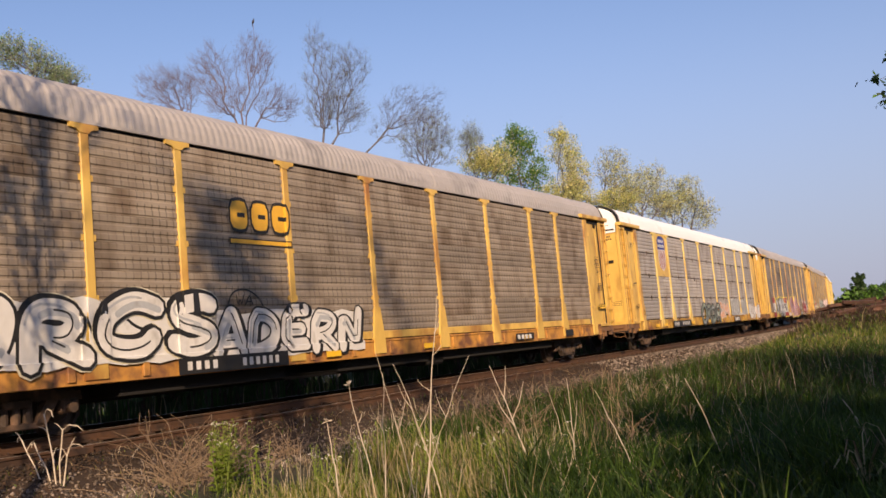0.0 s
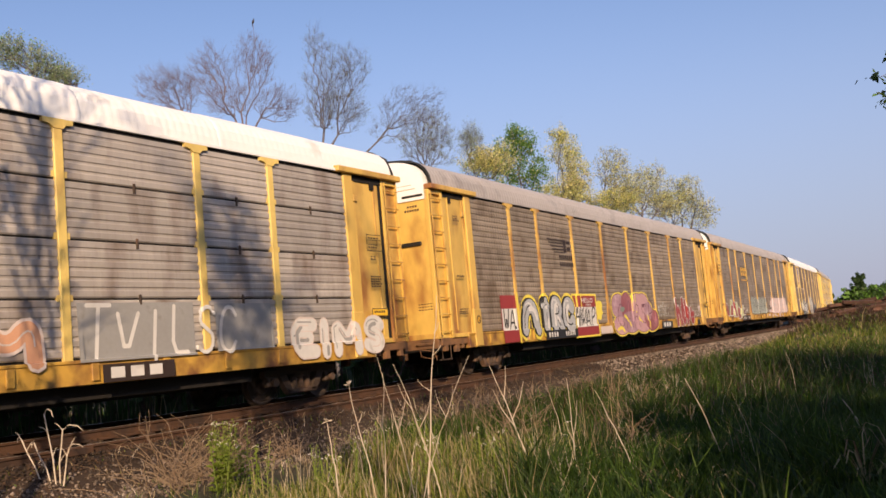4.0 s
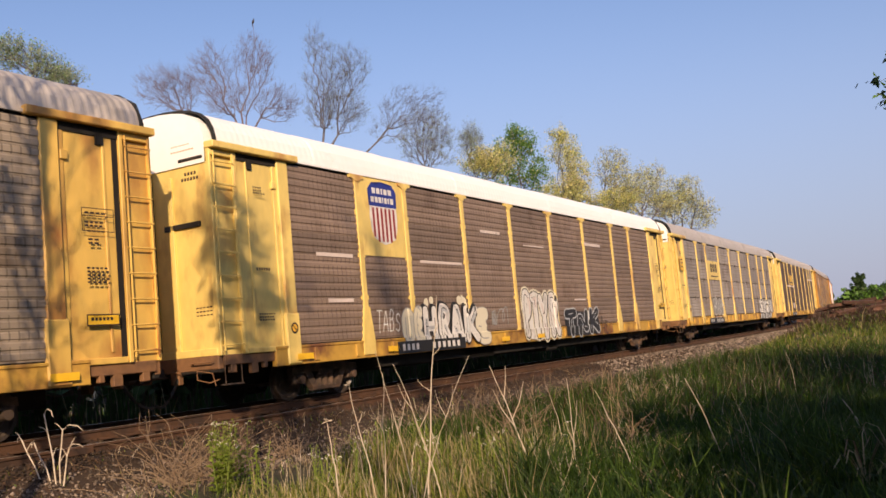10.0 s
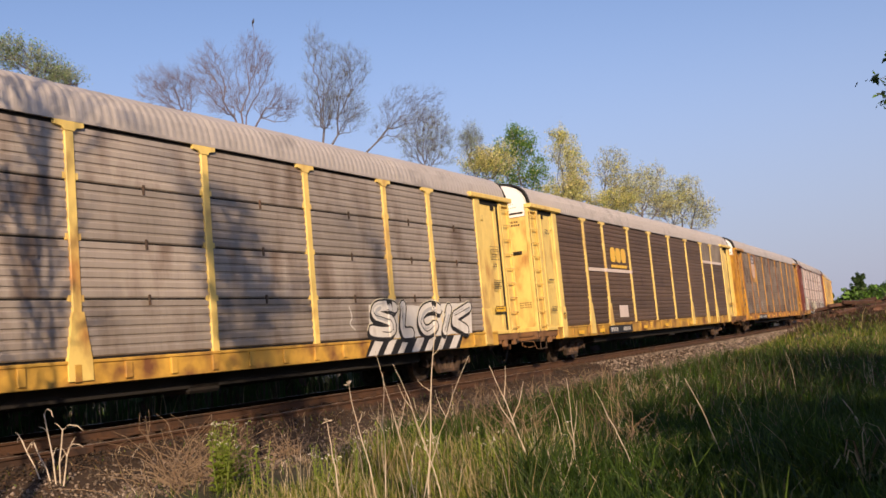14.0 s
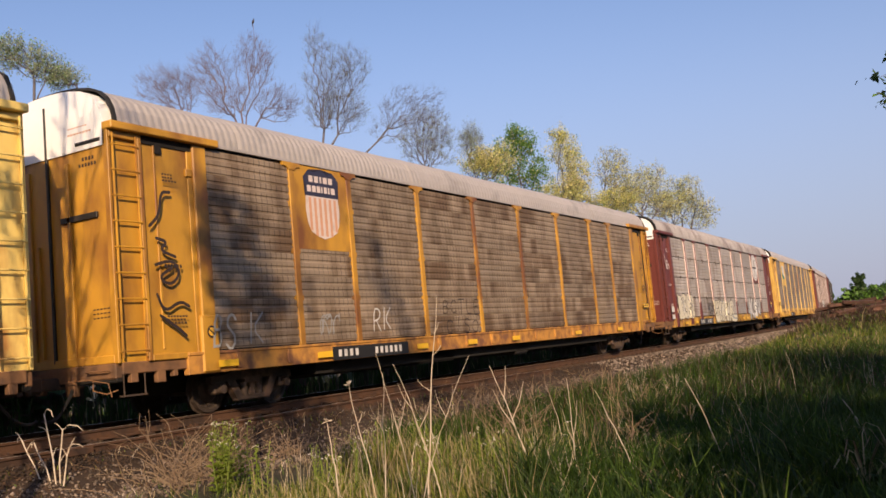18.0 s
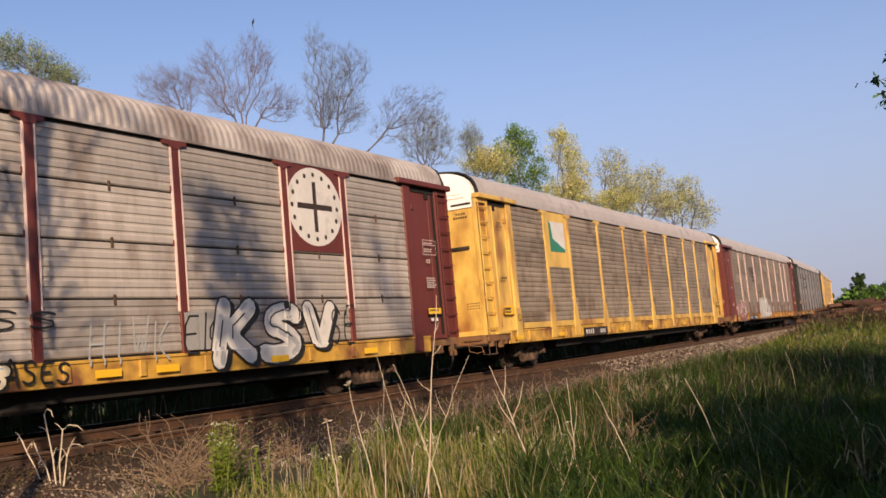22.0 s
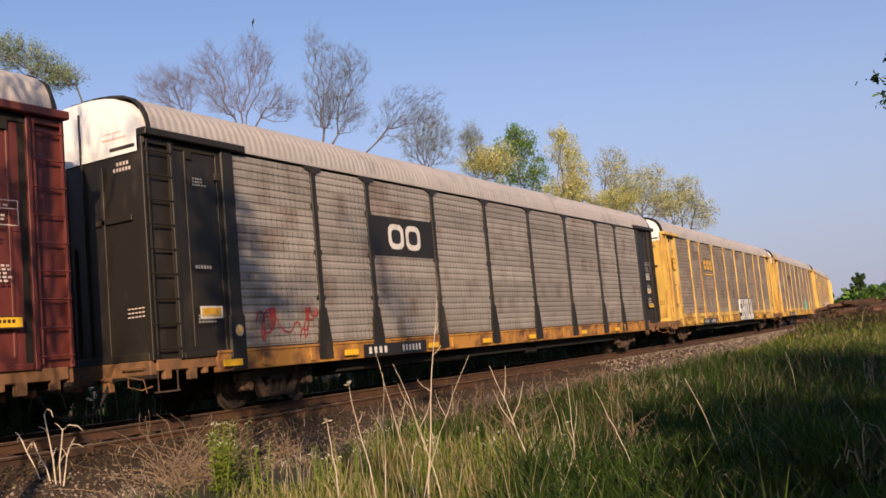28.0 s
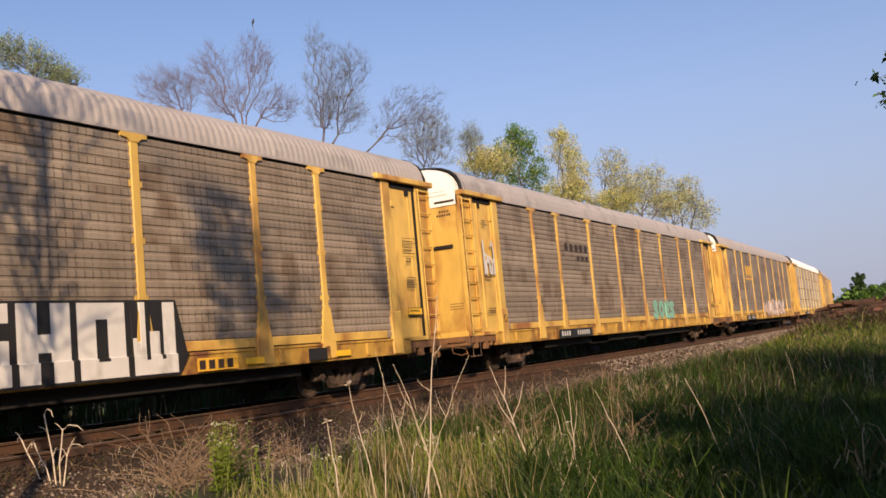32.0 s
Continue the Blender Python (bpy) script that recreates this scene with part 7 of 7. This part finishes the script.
for k in range(16):
    x = jag.uniform(15.6, 22.8)
    faded.append((blob(x, jag.uniform(0.82, 0.98), jag.uniform(0.15, 0.5), jag.uniform(0.03, 0.09), jag, 12, 0.2, 0.3), 0))
faded += [(q, 1) for q in ribbon([(15.5, 1.4), (15.75, 1.1), (16.1, 1.3), (16.2, 1.12)], 0.05)] + [(q, 2) for q, _ in pen("LVU", 19.8, 22.4, 1.05, 1.3, 0.035, 15)]
paint(c, faded, "pinkwhite white steel", "graffiti", "faded pale pink graffiti with jagged edges")
plate(c, 6.35, 8.75, "brown")
reflectors(c, (2.3, 4.6, 12.5, 17.2, 21.0, 25.1))

# white-roofed wagon with brown panels and a shield
c = add(Livery("white-roofed car-carrier wagon with brown panels and pale yellow posts", LEMON, PANEL_BROWN, ROOF_WHITE, SILL_YELLOW, LEMON, feet=(0, 6, 7), rib=0.003))
stencil_marks(c)
sign_panel(c, LEMON, 1, 3.0, 4.8)
paint(c, shield_polys(4.98, 6.12, 3.27, 4.75, False), "white red blue", "emblem", "shield with a blue head over red and white stripes")
paint(c, pen("TABS", 4.9, 5.9, 1.25, 1.75, 0.03, 17), "white", "graffiti", "thin white tag")
paint(c, [(blob(x, z, w, w, random.Random(k), 12, 0.05, 0.1), 0) for k, (x, z, w) in enumerate(((7.1, 1.92, 0.11), (7.35, 1.98, 0.1), (8.75, 1.98, 0.12), (8.92, 2.06, 0.06), (10.2, 1.52, 0.08), (9.0, 1.9, 0.16)))], "bone", "graffiti", "bone-white spray dots")
paint(c, spell("OE", 5.95, 6.85, 0.95, 1.85, 0.3, 0.03, 4) + spell("E", 9.45, 10.25, 0.76, 1.76, 0.36, 0.02, 5, 0.0, 2), "bone grey bone bone", "graffiti", "bone-white graffiti")
paint(c, spell("HRAK", 6.86, 9.65, 0.86, 1.86, 0.24, 0.035, 18, 0.0, 1, 0.0, (-0.09, 0.05), (0.9, 0.8, 0.8, 1.0), True, 0.015), "white black pale steel", "graffiti", "white and steel-blue block letters with black sides")
paint(c, scrawl(10.5, 11.5, 1.3, 1.8, 10, 19), "grey", "graffiti", "thin grey tag")
paint(c, spell("PTYR", 12.5, 15.05, 0.76, 2.24, 0.2, 0.035, 20, 0.0, 1, 0.06, (0.04, -0.02), (0.9, 0.8, 1.0, 1.0), jitter=0.05, back=0.16), "white black bone pale", "graffiti", "tall white graffiti with black lines")
paint(c, spell("TNK", 15.6, 18.6, 0.78, 1.68, 0.3, 0.05, 21, 0.05, 1, 0.0, (0.0, 0.0), jitter=0.06, back=0.13), "black steel black black", "graffiti", "black graffiti edged in grey-white")
paint(c, pen("RAS", 18.3, 19.5, 0.8, 1.35, 0.032, 22), "black", "graffiti", "black tag")
paint(c, [(rect(10.3, 11.5, 3.85, 3.93), 0), (rect(2.9, 4.2, 2.92, 3.0), 0), (rect(7.0, 9.1, 2.9, 2.97), 0), (rect(17.9, 19.5, 3.85, 3.95), 0), (rect(13.0, 14.5, 3.6, 3.64), 0), (rect(3.2, 4.1, 1.95, 2.03), 0), (rect(16.6, 17.6, 1.95, 2.0), 0)], "pale", "scuff", "pale scuffs on the panels")
plate(c, 5.6, 8.8)
reflectors(c, (2.0, 5.2, 10.9, 13.3))

# pale wagon with open seams and a board
c = add(Livery("pale yellow car-carrier wagon with grey seamed sheets", LEMON, PANEL_DULL, ROOF_GREY, SILL_YELLOW, LEMON, feet=(0, 1, 2, 3, 6, 7), seam=True, pockets=0.95))
stencil_marks(c)
sign_panel(c, LEMON, 2, 2.98, 3.95)
block_logo(c, "brown yellowish", 7.15, 8.75, 3.1, 3.85)
paint(c, [(rect(1.0, 1.62, 3.28, 3.92), 0)] + [(q, 1) for z in (3.76, 3.6, 3.42) for q, _ in rows_of_marks(1.1, 1.54, z, 1, 7, 3, 0.06)], "signal brown", "notice", "yellow quality notice with dark lettering bars")
paint(c, [(rect(7.1, 9.1, 1.2, 1.95), 0)] + [(q, 1) for q, _ in pen("CPILK", 6.95, 9.3, 1.55, 2.05, 0.05, 22)] + [(q, 1) for q, _ in pen("COL", 7.0, 9.2, 1.12, 1.55, 0.05, 23)], "haze white", "graffiti", "grey graffiti outlined in white")
paint(c, pen("SCOUT", 6.9, 8.3, 0.82, 1.05, 0.05, 24), "white", "graffiti", "white scrawled tag")
paint(c, spell("SLCK", 19.75, 24.4, 1.1, 1.96, 0.27, 0.04, 24, 0.3, 1, 0.02, (-0.06, -0.08), (1.0, 0.7, 0.9, 1.4), jitter=0.07, back=0.12), "white black bone steel", "graffiti", "white and black slanted graffiti")
paint(c, [(leaning(19.5, 19.75, 4.1, 0.75, 1.09), 1)] + [(leaning(19.6 + 0.58 * k, 19.9 + 0.58 * k, 0.34 - 0.05 * (k % 3), 0.76, 1.08), 0) for k in range(7)], "white black", "graffiti", "white slanted bars on black")
paint(c, ribbon_piece([(19.1, 1.85), (19.2, 1.6), (19.05, 1.5), (19.25, 1.35)], 0.03, 0.0), "white white", "graffiti", "small white tag")
plate(c, 5.6, 8.9)
reflectors(c, (1.6, 4.6))

# brown wagon with white bars
c = add(Livery("brown car-carrier wagon with pale posts and white bars", LEMON, PANEL_DARK, ROOF_GREY, SILL_YELLOW, LEMON, feet=(0, 1, 5, 6, 7), rib=0.014))
stencil_marks(c)
block_logo(c, "signal signal", 7.1, 8.9, 3.16, 3.9)
paint(c, [(rect(4.6, 9.4, 2.98, 3.1), 0), (rect(7.5, 8.5, 1.3, 1.75), 0), (rect(20.9, 24.9, 3.79, 3.92), 0)], "pale", "stripe", "pale painted bars across the bays")
for bay in (7, 8):
    sign_panel(c, PANEL_GREY, bay, 3.92, 4.82, "panel_patch")
plate(c, 6.0, 8.6)
reflectors(c, (3.0, 5.0, 10.0, 13.0, 17.0))

# golden wagon with a faded shield
c = add(Livery("golden yellow car-carrier wagon with a faded shield", GOLD, PANEL_TAN, ROOF_GREY, SILL_RUST, GOLD, feet=()))
stencil_marks(c)
sign_panel(c, GOLD, 1, 3.05, 4.8)
paint(c, shield_polys(4.95, 6.1, 3.28, 4.78, True), "pale orange navy", "emblem", "faded shield with a dark head")
paint(c, pen("BS", 2.0, 2.7, 1.15, 1.8, 0.05, 26) + pen("K", 2.95, 3.45, 1.2, 1.75, 0.04, 27), "grey", "graffiti", "grey scrawled tags")
paint(c, scrawl(5.1, 5.8, 1.3, 1.7, 9, 28), "grey", "graffiti", "grey scrawled tag")
paint(c, pen("RK", 7.0, 7.8, 1.3, 1.85, 0.035, 29), "white", "graffiti", "white scrawled tag")
paint(c, [(q, 0) for p in ([(0.72, 3.25), (0.95, 3.45), (1.0, 3.85), (1.2, 3.86)], [(0.85, 3.05), (1.1, 3.0), (0.9, 2.85), (1.25, 2.75)], [(0.8, 2.6), (1.2, 2.7), (1.35, 2.45), (1.1, 2.25), (0.85, 2.4), (1.15, 2.55)], [(0.8, 2.1), (0.95, 1.8), (1.3, 2.0), (1.5, 1.9)], [(0.85, 1.75), (1.2, 1.55), (1.4, 1.4)]) for q in ribbon(p, 0.055)], "brown", "graffiti", "dark scrawled tag down the end bay")
paint(c, pen("BCTLE", 10.1, 12.1, 1.62, 2.0, 0.024, 62) + pen("CISO", 10.2, 12.0, 1.16, 1.52, 0.024, 63), "brown", "graffiti", "dark curling tag in two lines")
plate(c, 5.4, 8.3)
reflectors(c, (2.1, 4.9, 8.7, 11.2, 13.8, 18.5, 22.5))

# wagon with red posts and a round emblem
c = add(Livery("grey-sheeted car-carrier wagon with oxide red posts", RED, PANEL_SEAMED, ROOF_STAINED, SILL_YELLOW, RED, feet=(0, 1), seam=True, rib=0.016, trim=PAINT["pinkwhite"]))
stencil_marks(c, "pale", "pale")
r0 = random.Random(2)
disc = [(blob(21.75, 3.95, 0.9, 0.83, r0, 28, 0.0, 0.0), 0)]
disc += [(rect(21.69, 21.81, 3.42, 4.48), 1), (rect(21.18, 22.32, 3.89, 4.01), 1)]
disc += [(blob(21.75 + 0.74 * math.cos(i * 0.393), 3.95 + 0.68 * math.sin(i * 0.393), 0.05, 0.05, r0, 6, 0, 1), 1) for i in range(16)]
sign_panel(c, RED, 7, 3.0, 4.84)
paint(c, disc, "white brown", "emblem", "white disc with a dark cross")
paint(c, [(rect(2.3, 5.0, 1.14, 1.75), 2)] + spell("BEAL", 2.2, 5.1, 1.08, 2.22, 0.25, 0.03, 31, 0.0, 1, 0.0, (0.05, 0.04), (1.1, 0.9, 1.0, 0.8), jitter=0.07, back=0.12), "bone black haze white", "graffiti", "bone-white block graffiti with black lines")
paint(c, pen("WOR", 8.0, 9.2, 1.35, 1.8, 0.05, 33) + pen("MNA", 8.1, 8.9, 1.12, 1.4, 0.035, 34), "black", "graffiti", "black tag beside the white graffiti")
paint(c, [(rect(11.3, 12.0, 1.5, 1.85), 2), (rect(13.3, 14.0, 1.15, 1.7), 2)] + spell("SYNMP", 9.2, 13.95, 0.78, 1.96, 0.26, 0.045, 32, 0.12, 2, 0.0, (-0.03, -0.04), (1.1, 0.8, 0.9, 1.3, 1.2), jitter=0.07, back=0.12), "bone black sky white", "graffiti", "bone-white and black rounded graffiti")
paint(c, spell("S", 13.1, 14.7, 0.74, 1.14, 0.4, 0.04, 35, 0.0, 2) + spell("A", 11.2, 11.8, 0.82, 1.3, 0.2, 0.03, 36), "bone black sky sky", "graffiti", "bone-white curl with a small blue eye")
paint(c, pen("RASES", 14.2, 15.6, 0.8, 1.15, 0.04, 37) + pen("SS", 14.2, 15.5, 1.6, 1.9, 0.03, 38), "black", "graffiti", "small black tags")
paint(c, pen("HIWK", 15.9, 17.6, 1.05, 1.75, 0.035, 39), "steel", "graffiti", "thin grey tag")
paint(c, [(rect(17.9, 18.7, 1.15, 1.8), 2)] + [(q, 1) for q, _ in pen("EK", 17.8, 18.8, 1.1, 1.9, 0.04, 7)] + spell("KSV", 18.5, 22.1, 0.78, 2.04, 0.27, 0.04, 40, 0.08, 1, 0.0, (0.1, -0.05), (1.2, 1.2, 1.1), jitter=0.07) + [(q, 1) for q, _ in pen("SE", 21.9, 22.8, 1.1, 1.9, 0.04, 9)], "white black grey steel", "graffiti", "grey-white and black angular graffiti")
paint(c, scrawl(0.75, 1.6, 3.3, 3.9, 10, 36), "pale", "graffiti", "pale tag on the end bay")
paint(c, [(rect(1.0, 1.45, 1.4, 1.65), 0), (rect(1.0, 1.45, 1.1, 1.3), 0)] + bars(CAR_LEN - 1.4, CAR_LEN - 1.0, 1.46, 1.54, 2), "white", "stencil", "white notices on the end bay")
plate(c, 5.8, 8.5)
reflectors(c, (3.0, 4.9, 16.0, 17.2, 20.0, 23.0))

# yellow wagon with a green and white board
c = add(Livery("yellow car-carrier wagon with grey panels and a green emblem", YELLOW, PANEL_GREY, ROOF_GREY, SILL_YELLOW, YELLOW, feet=(0, 1, 2, 3, 4, 5, 6, 7)))
stencil_marks(c)
sign_panel(c, YELLOW, 1, 3.02, 4.8)
paint(c, [(rect(4.9, 6.15, 3.55, 4.5), 0), ([(4.9, 4.5), (5.05, 4.45), (5.15, 3.95), (6.15, 3.6), (6.1, 3.52), (4.9, 3.52)], 1), (rect(5.2, 5.5, 4.12, 4.22), 0), (rect(5.3, 5.4, 3.85, 4.2), 0), (rect(5.6, 5.7, 3.78, 4.0), 0)], "white green", "emblem", "green corner over a white square")
paint(c, [(rect(1.05, 1.7, 1.55, 1.8), 0)] + bars(1.1, 1.65, 1.6, 1.64, 1, 1) + bars(1.1, 1.65, 1.69, 1.73, 1, 1), "signal brown", "notice", "yellow notice on the end bay")
plate(c, 6.9, 9.2, "brown")
reflectors(c, (1.6, 4.7, 10.5, 14.0, 19.0))

# red wagon with streaming lines
c = add(Livery("oxide red car-carrier wagon with dirty grey panels", RED, PANEL_GREY, ROOF_GREY, SILL_RUST, RED, feet=(), trim=PAINT["pinkwhite"]))
stencil_marks(c, "pale", "pale")
line_logo(c)
paint(c, spell("MICS", 2.15, 4.95, 0.74, 1.9, 0.22, 0.04, 38, 0.0, 2, 0.0, (0.0, 0.0), (1.3, 0.6, 0.9, 0.9), jitter=0.05) + [(q, 1) for q, _ in pen("ECK", 3.9, 5.1, 1.2, 1.75, 0.04, 5)], "faded pinkwhite pale pinkwhite", "graffiti", "dull red graffiti with pink-white edges")
paint(c, spell("RORED", 9.8, 13.0, 0.78, 2.1, 0.22, 0.03, 41, 0.0, 2, 0.02, (0.0, 0.0), (1.0, 0.8, 0.9, 0.8, 0.9), jitter=0.05) + spell("SB", 12.9, 13.75, 0.9, 1.6, 0.22, 0.02, 42), "white grey grey steel", "graffiti", "grey-white rounded graffiti")
paint(c, [(rect(p - 0.12, p + 0.1, 1.12, 1.5), 0) for p in POSTS[4:]], "pale", "patch", "pale patches at the post feet")
paint(c, [(rect(p - 0.3, p + 0.3, 4.79, 4.87), 0) for p in POSTS], "white", "stripe", "white patches at the post heads")
plate(c, 5.7, 8.4)
reflectors(c, (2.0, 4.9, 9.2, 15.4, 17.5, 22.0))

# black wagon
c = add(Livery("black car-carrier wagon with silvery grey panels", BLACK, PANEL_LIGHT, ROOF_GREY, SILL_RUST, BLACK))
stencil_marks(c, "grey", "pale")
sb = sign_panel(c, BLACK, 2, 3.02, 3.95)
mk = []
for x in (7.25, 8.0):
    mk += [(blob(x + 0.32, 3.49, 0.33, 0.3, random.Random(1), 20, 0, 0.9), 0), (blob(x + 0.32, 3.49, 0.2, 0.17, random.Random(1), 16, 0, 0.9), 1)]
paint(c, mk, "white black", "emblem", "two white rounded rings on a black board")
paint(c, [(rect(1.05, 1.6, 1.68, 1.9), 0), (rect(1.09, 1.56, 1.71, 1.87), 1)], "white gold", "notice", "framed golden notice on the end bay")
e0, e1 = CAR_LEN - 1.5, CAR_LEN - 1.05
paint(c, [(rect(e0, e1, 2.75, 3.0), 0), (rect(e0 + 0.04, e1 - 0.04, 2.79, 2.96), 1), (rect(e0 + 0.1, e1 - 0.1, 2.84, 2.91), 0)], "white black", "notice", "white-framed notice on the end bay")
paint(c, [(rect(e0, e1, 2.2, 2.4), 0), (rect(e0 + 0.04, e1 - 0.04, 2.24, 2.36), 1)], "white gold", "notice", "framed golden notice on the end bay")
paint(c, bars(e0, e1, 1.95, 1.99, 3) + bars(e0, e1, 1.85, 1.89, 3) + bars(e0, e1, 1.75, 1.79, 3), "pale", "stencil", "small pale stencils")
paint(c, scrawl(2.4, 4.4, 1.25, 1.85, 14, 39, 0.03), "red", "graffiti", "faint red scrawl")
s = Shape()
plate(c, 5.8, 8.4)
reflectors(c, (1.5, 5.1, 8.5, 11.3, 14.2, 18.3, 21.5))

# yellow wagon with large white word
c = add(Livery("yellow car-carrier wagon with grey panels and large white lettering", YELLOW, PANEL_GREY, ROOF_GREY, SILL_YELLOW, YELLOW))
stencil_marks(c)
block_logo(c, "gold black", 7.1, 9.0, 3.16, 4.0)
show = [([(14.58, 0.76), (18.62, 0.76), (18.86, 1.1), (18.64, 2.02), (14.55, 2.02)], 1)]
for k, q in enumerate(("S", "H", "O", "W")):
    x, w, b, t = 14.62 + 1.02 * k, 0.9, 0.8, 1.98
    if q == "S":
        ps = [rect(x, x + w, 1.7, t), rect(x, x + 0.32, 1.3, 1.72), rect(x, x + w, 1.22, 1.45), rect(x + w - 0.34, x + w, 0.8, 1.24), rect(x, x + w, b, 1.02)]
    elif q == "H":
        ps = [rect(x, x + 0.34, b, t), rect(x + w - 0.34, x + w, b, t), rect(x, x + w, 1.25, 1.52)]
    elif q == "O":
        ps = [rect(x, x + 0.34, b, t), rect(x + w - 0.34, x + w, b, t), rect(x, x + w, 1.72, t), rect(x, x + w, b, 1.06)]
    else:
        ps = [rect(x, x + 0.26, b, t), rect(x + 0.34, x + 0.58, b, 1.5), rect(x + 0.66, x + 0.92, b, t), rect(x, x + 0.92, b, 1.04)]
    show += [(q2, 0) for q2 in ps]
paint(c, show, "white black", "graffiti", "tall white block letters with black edges")
paint(c, [(rect(1.14, 1.68, 3.3, 3.9), 0)] + bars(1.2, 1.6, 3.72, 3.78, 4, 1) + bars(1.2, 1.6, 3.55, 3.61, 4, 1), "signal brown", "notice", "yellow notice with dark lettering bars")
plate(c, 5.7, 8.4)
paint(c, [(rect(19.0, 20.0, 0.77, 1.0), 0)] + bars(19.05, 19.95, 0.8, 0.96, 4, 1) + [(rect(22.0, 22.6, 0.78, 1.02), 2)], "gold brown black", "number_board", "small stencilled marks on the sill")
reflectors(c, (2.5, 4.9, 10.5, 20.2, 22.9))

# the wagons behind
c = add(Livery("yellow car-carrier wagon with grey-brown panels and mint graffiti", YELLOW, PANEL_GREY, ROOF_GREY, SILL_YELLOW, YELLOW))
stencil_marks(c)
paint(c, bars(7.0, 9.2, 3.6, 3.84, 5) + bars(8.0, 9.2, 3.3, 3.46, 3), "brown", "emblem", "dark lettering bars")
paint(c, spell("SOES", 15.9, 19.0, 1.15, 1.93, 0.28, 0.03, 40, 0.0, 2), "mint teal white mint", "graffiti", "mint green graffiti")
paint(c, scrawl(1.0, 1.6, 2.7, 3.6, 8, 41, 0.07), "white", "graffiti", "white tag on the end bay")
plate(c)
c = add(Livery("yellow car-carrier wagon with worn grey panels", YELLOW, PANEL_GREY, ROOF_GREY, SILL_YELLOW, YELLOW))
stencil_marks(c)
paint(c, spell("MRESOK", 12.0, 21.0, 0.9, 1.95, 0.3, 0.03, 42), "pale grey pink orange", "graffiti", "pale faded graffiti")
block_logo(c, "gold gold", 7.1, 9.0, 3.16, 4.0)
plate(c)
c = add(Livery("white-roofed car-carrier wagon with grey sheets", LEMON, PANEL_SEAMED, ROOF_WHITE, SILL_YELLOW, YELLOW, seam=True))
stencil_marks(c)
plate(c)
for k in range(3):
    c = add(Livery("yellow car-carrier wagon with weathered grey panels", YELLOW, PANEL_GREY, ROOF_GREY, SILL_YELLOW, YELLOW))
    stencil_marks(c)
    plate(c)


# ---------------------------------------------------------------- what moves
def travelled(t):
    """Metres that the train has come by t seconds."""
    return 10.63579 * t + 0.004118 * t ** 2 + 0.00056243 * t ** 3 - 6.2725e-6 * t ** 4


# slack in the couplings: how far each wagon stands from an even spacing
SLACK = (0.5, 0.58, 0.52, 0.28, 0.19, 0.07, -0.08, -0.02, -0.11, -0.03, -0.06, 0.0, 0.11, 0.18, 0.2)


def motions():
    for i, (car, sets) in enumerate(TRAIN):
        start = 4.54 + CAR_PITCH * i + SLACK[min(i, 14)]
        rows = []
        for k in range(65):
            t = k * 0.5
            u = start - travelled(t)
            xa, ya, _ = track_at(u + 3.5)
            xb, yb, _ = track_at(u + CAR_LEN - 3.5)
            a = math.atan2(yb - ya, xb - xa)
            rows.append((t, Matrix.Translation((xa - 3.5 * math.cos(a), ya - 3.5 * math.sin(a), 0)) @ Matrix.Rotation(a, 4, "Z")))
        walk(car, rows)
        # the wheels turn while the wagon is near enough for it to be told
        times = [k / 20 for k in range(641) if -32 < start - travelled(k / 20) < 34]
        times = sorted({0.0, CLIP, *times})
        first = times[1] if len(times) > 2 else 0.0
        for w, o in sets:
            spin = []
            for t in times:
                a = (travelled(min(max(t, first), times[-2] if len(times) > 2 else t)) - travelled(first)) / 0.42
                spin.append((t, Matrix.Translation((o, 0, 0.42)) @ Matrix.Rotation(-a, 4, "Y")))
            walk(w, spin)
    for ob, m, phase in SWAYING:
        walk(ob, [(k * 0.5, m @ pose(0, 0, 0, 1.5 * math.sin(k * 0.35 + phase), 2.0 * math.sin(k * 0.23 + phase * 2), 0)) for k in range(65)])


SWAYING = [(ob, Matrix.Translation(at), ph) for ob, at, ph in SPRAYS]
motions()
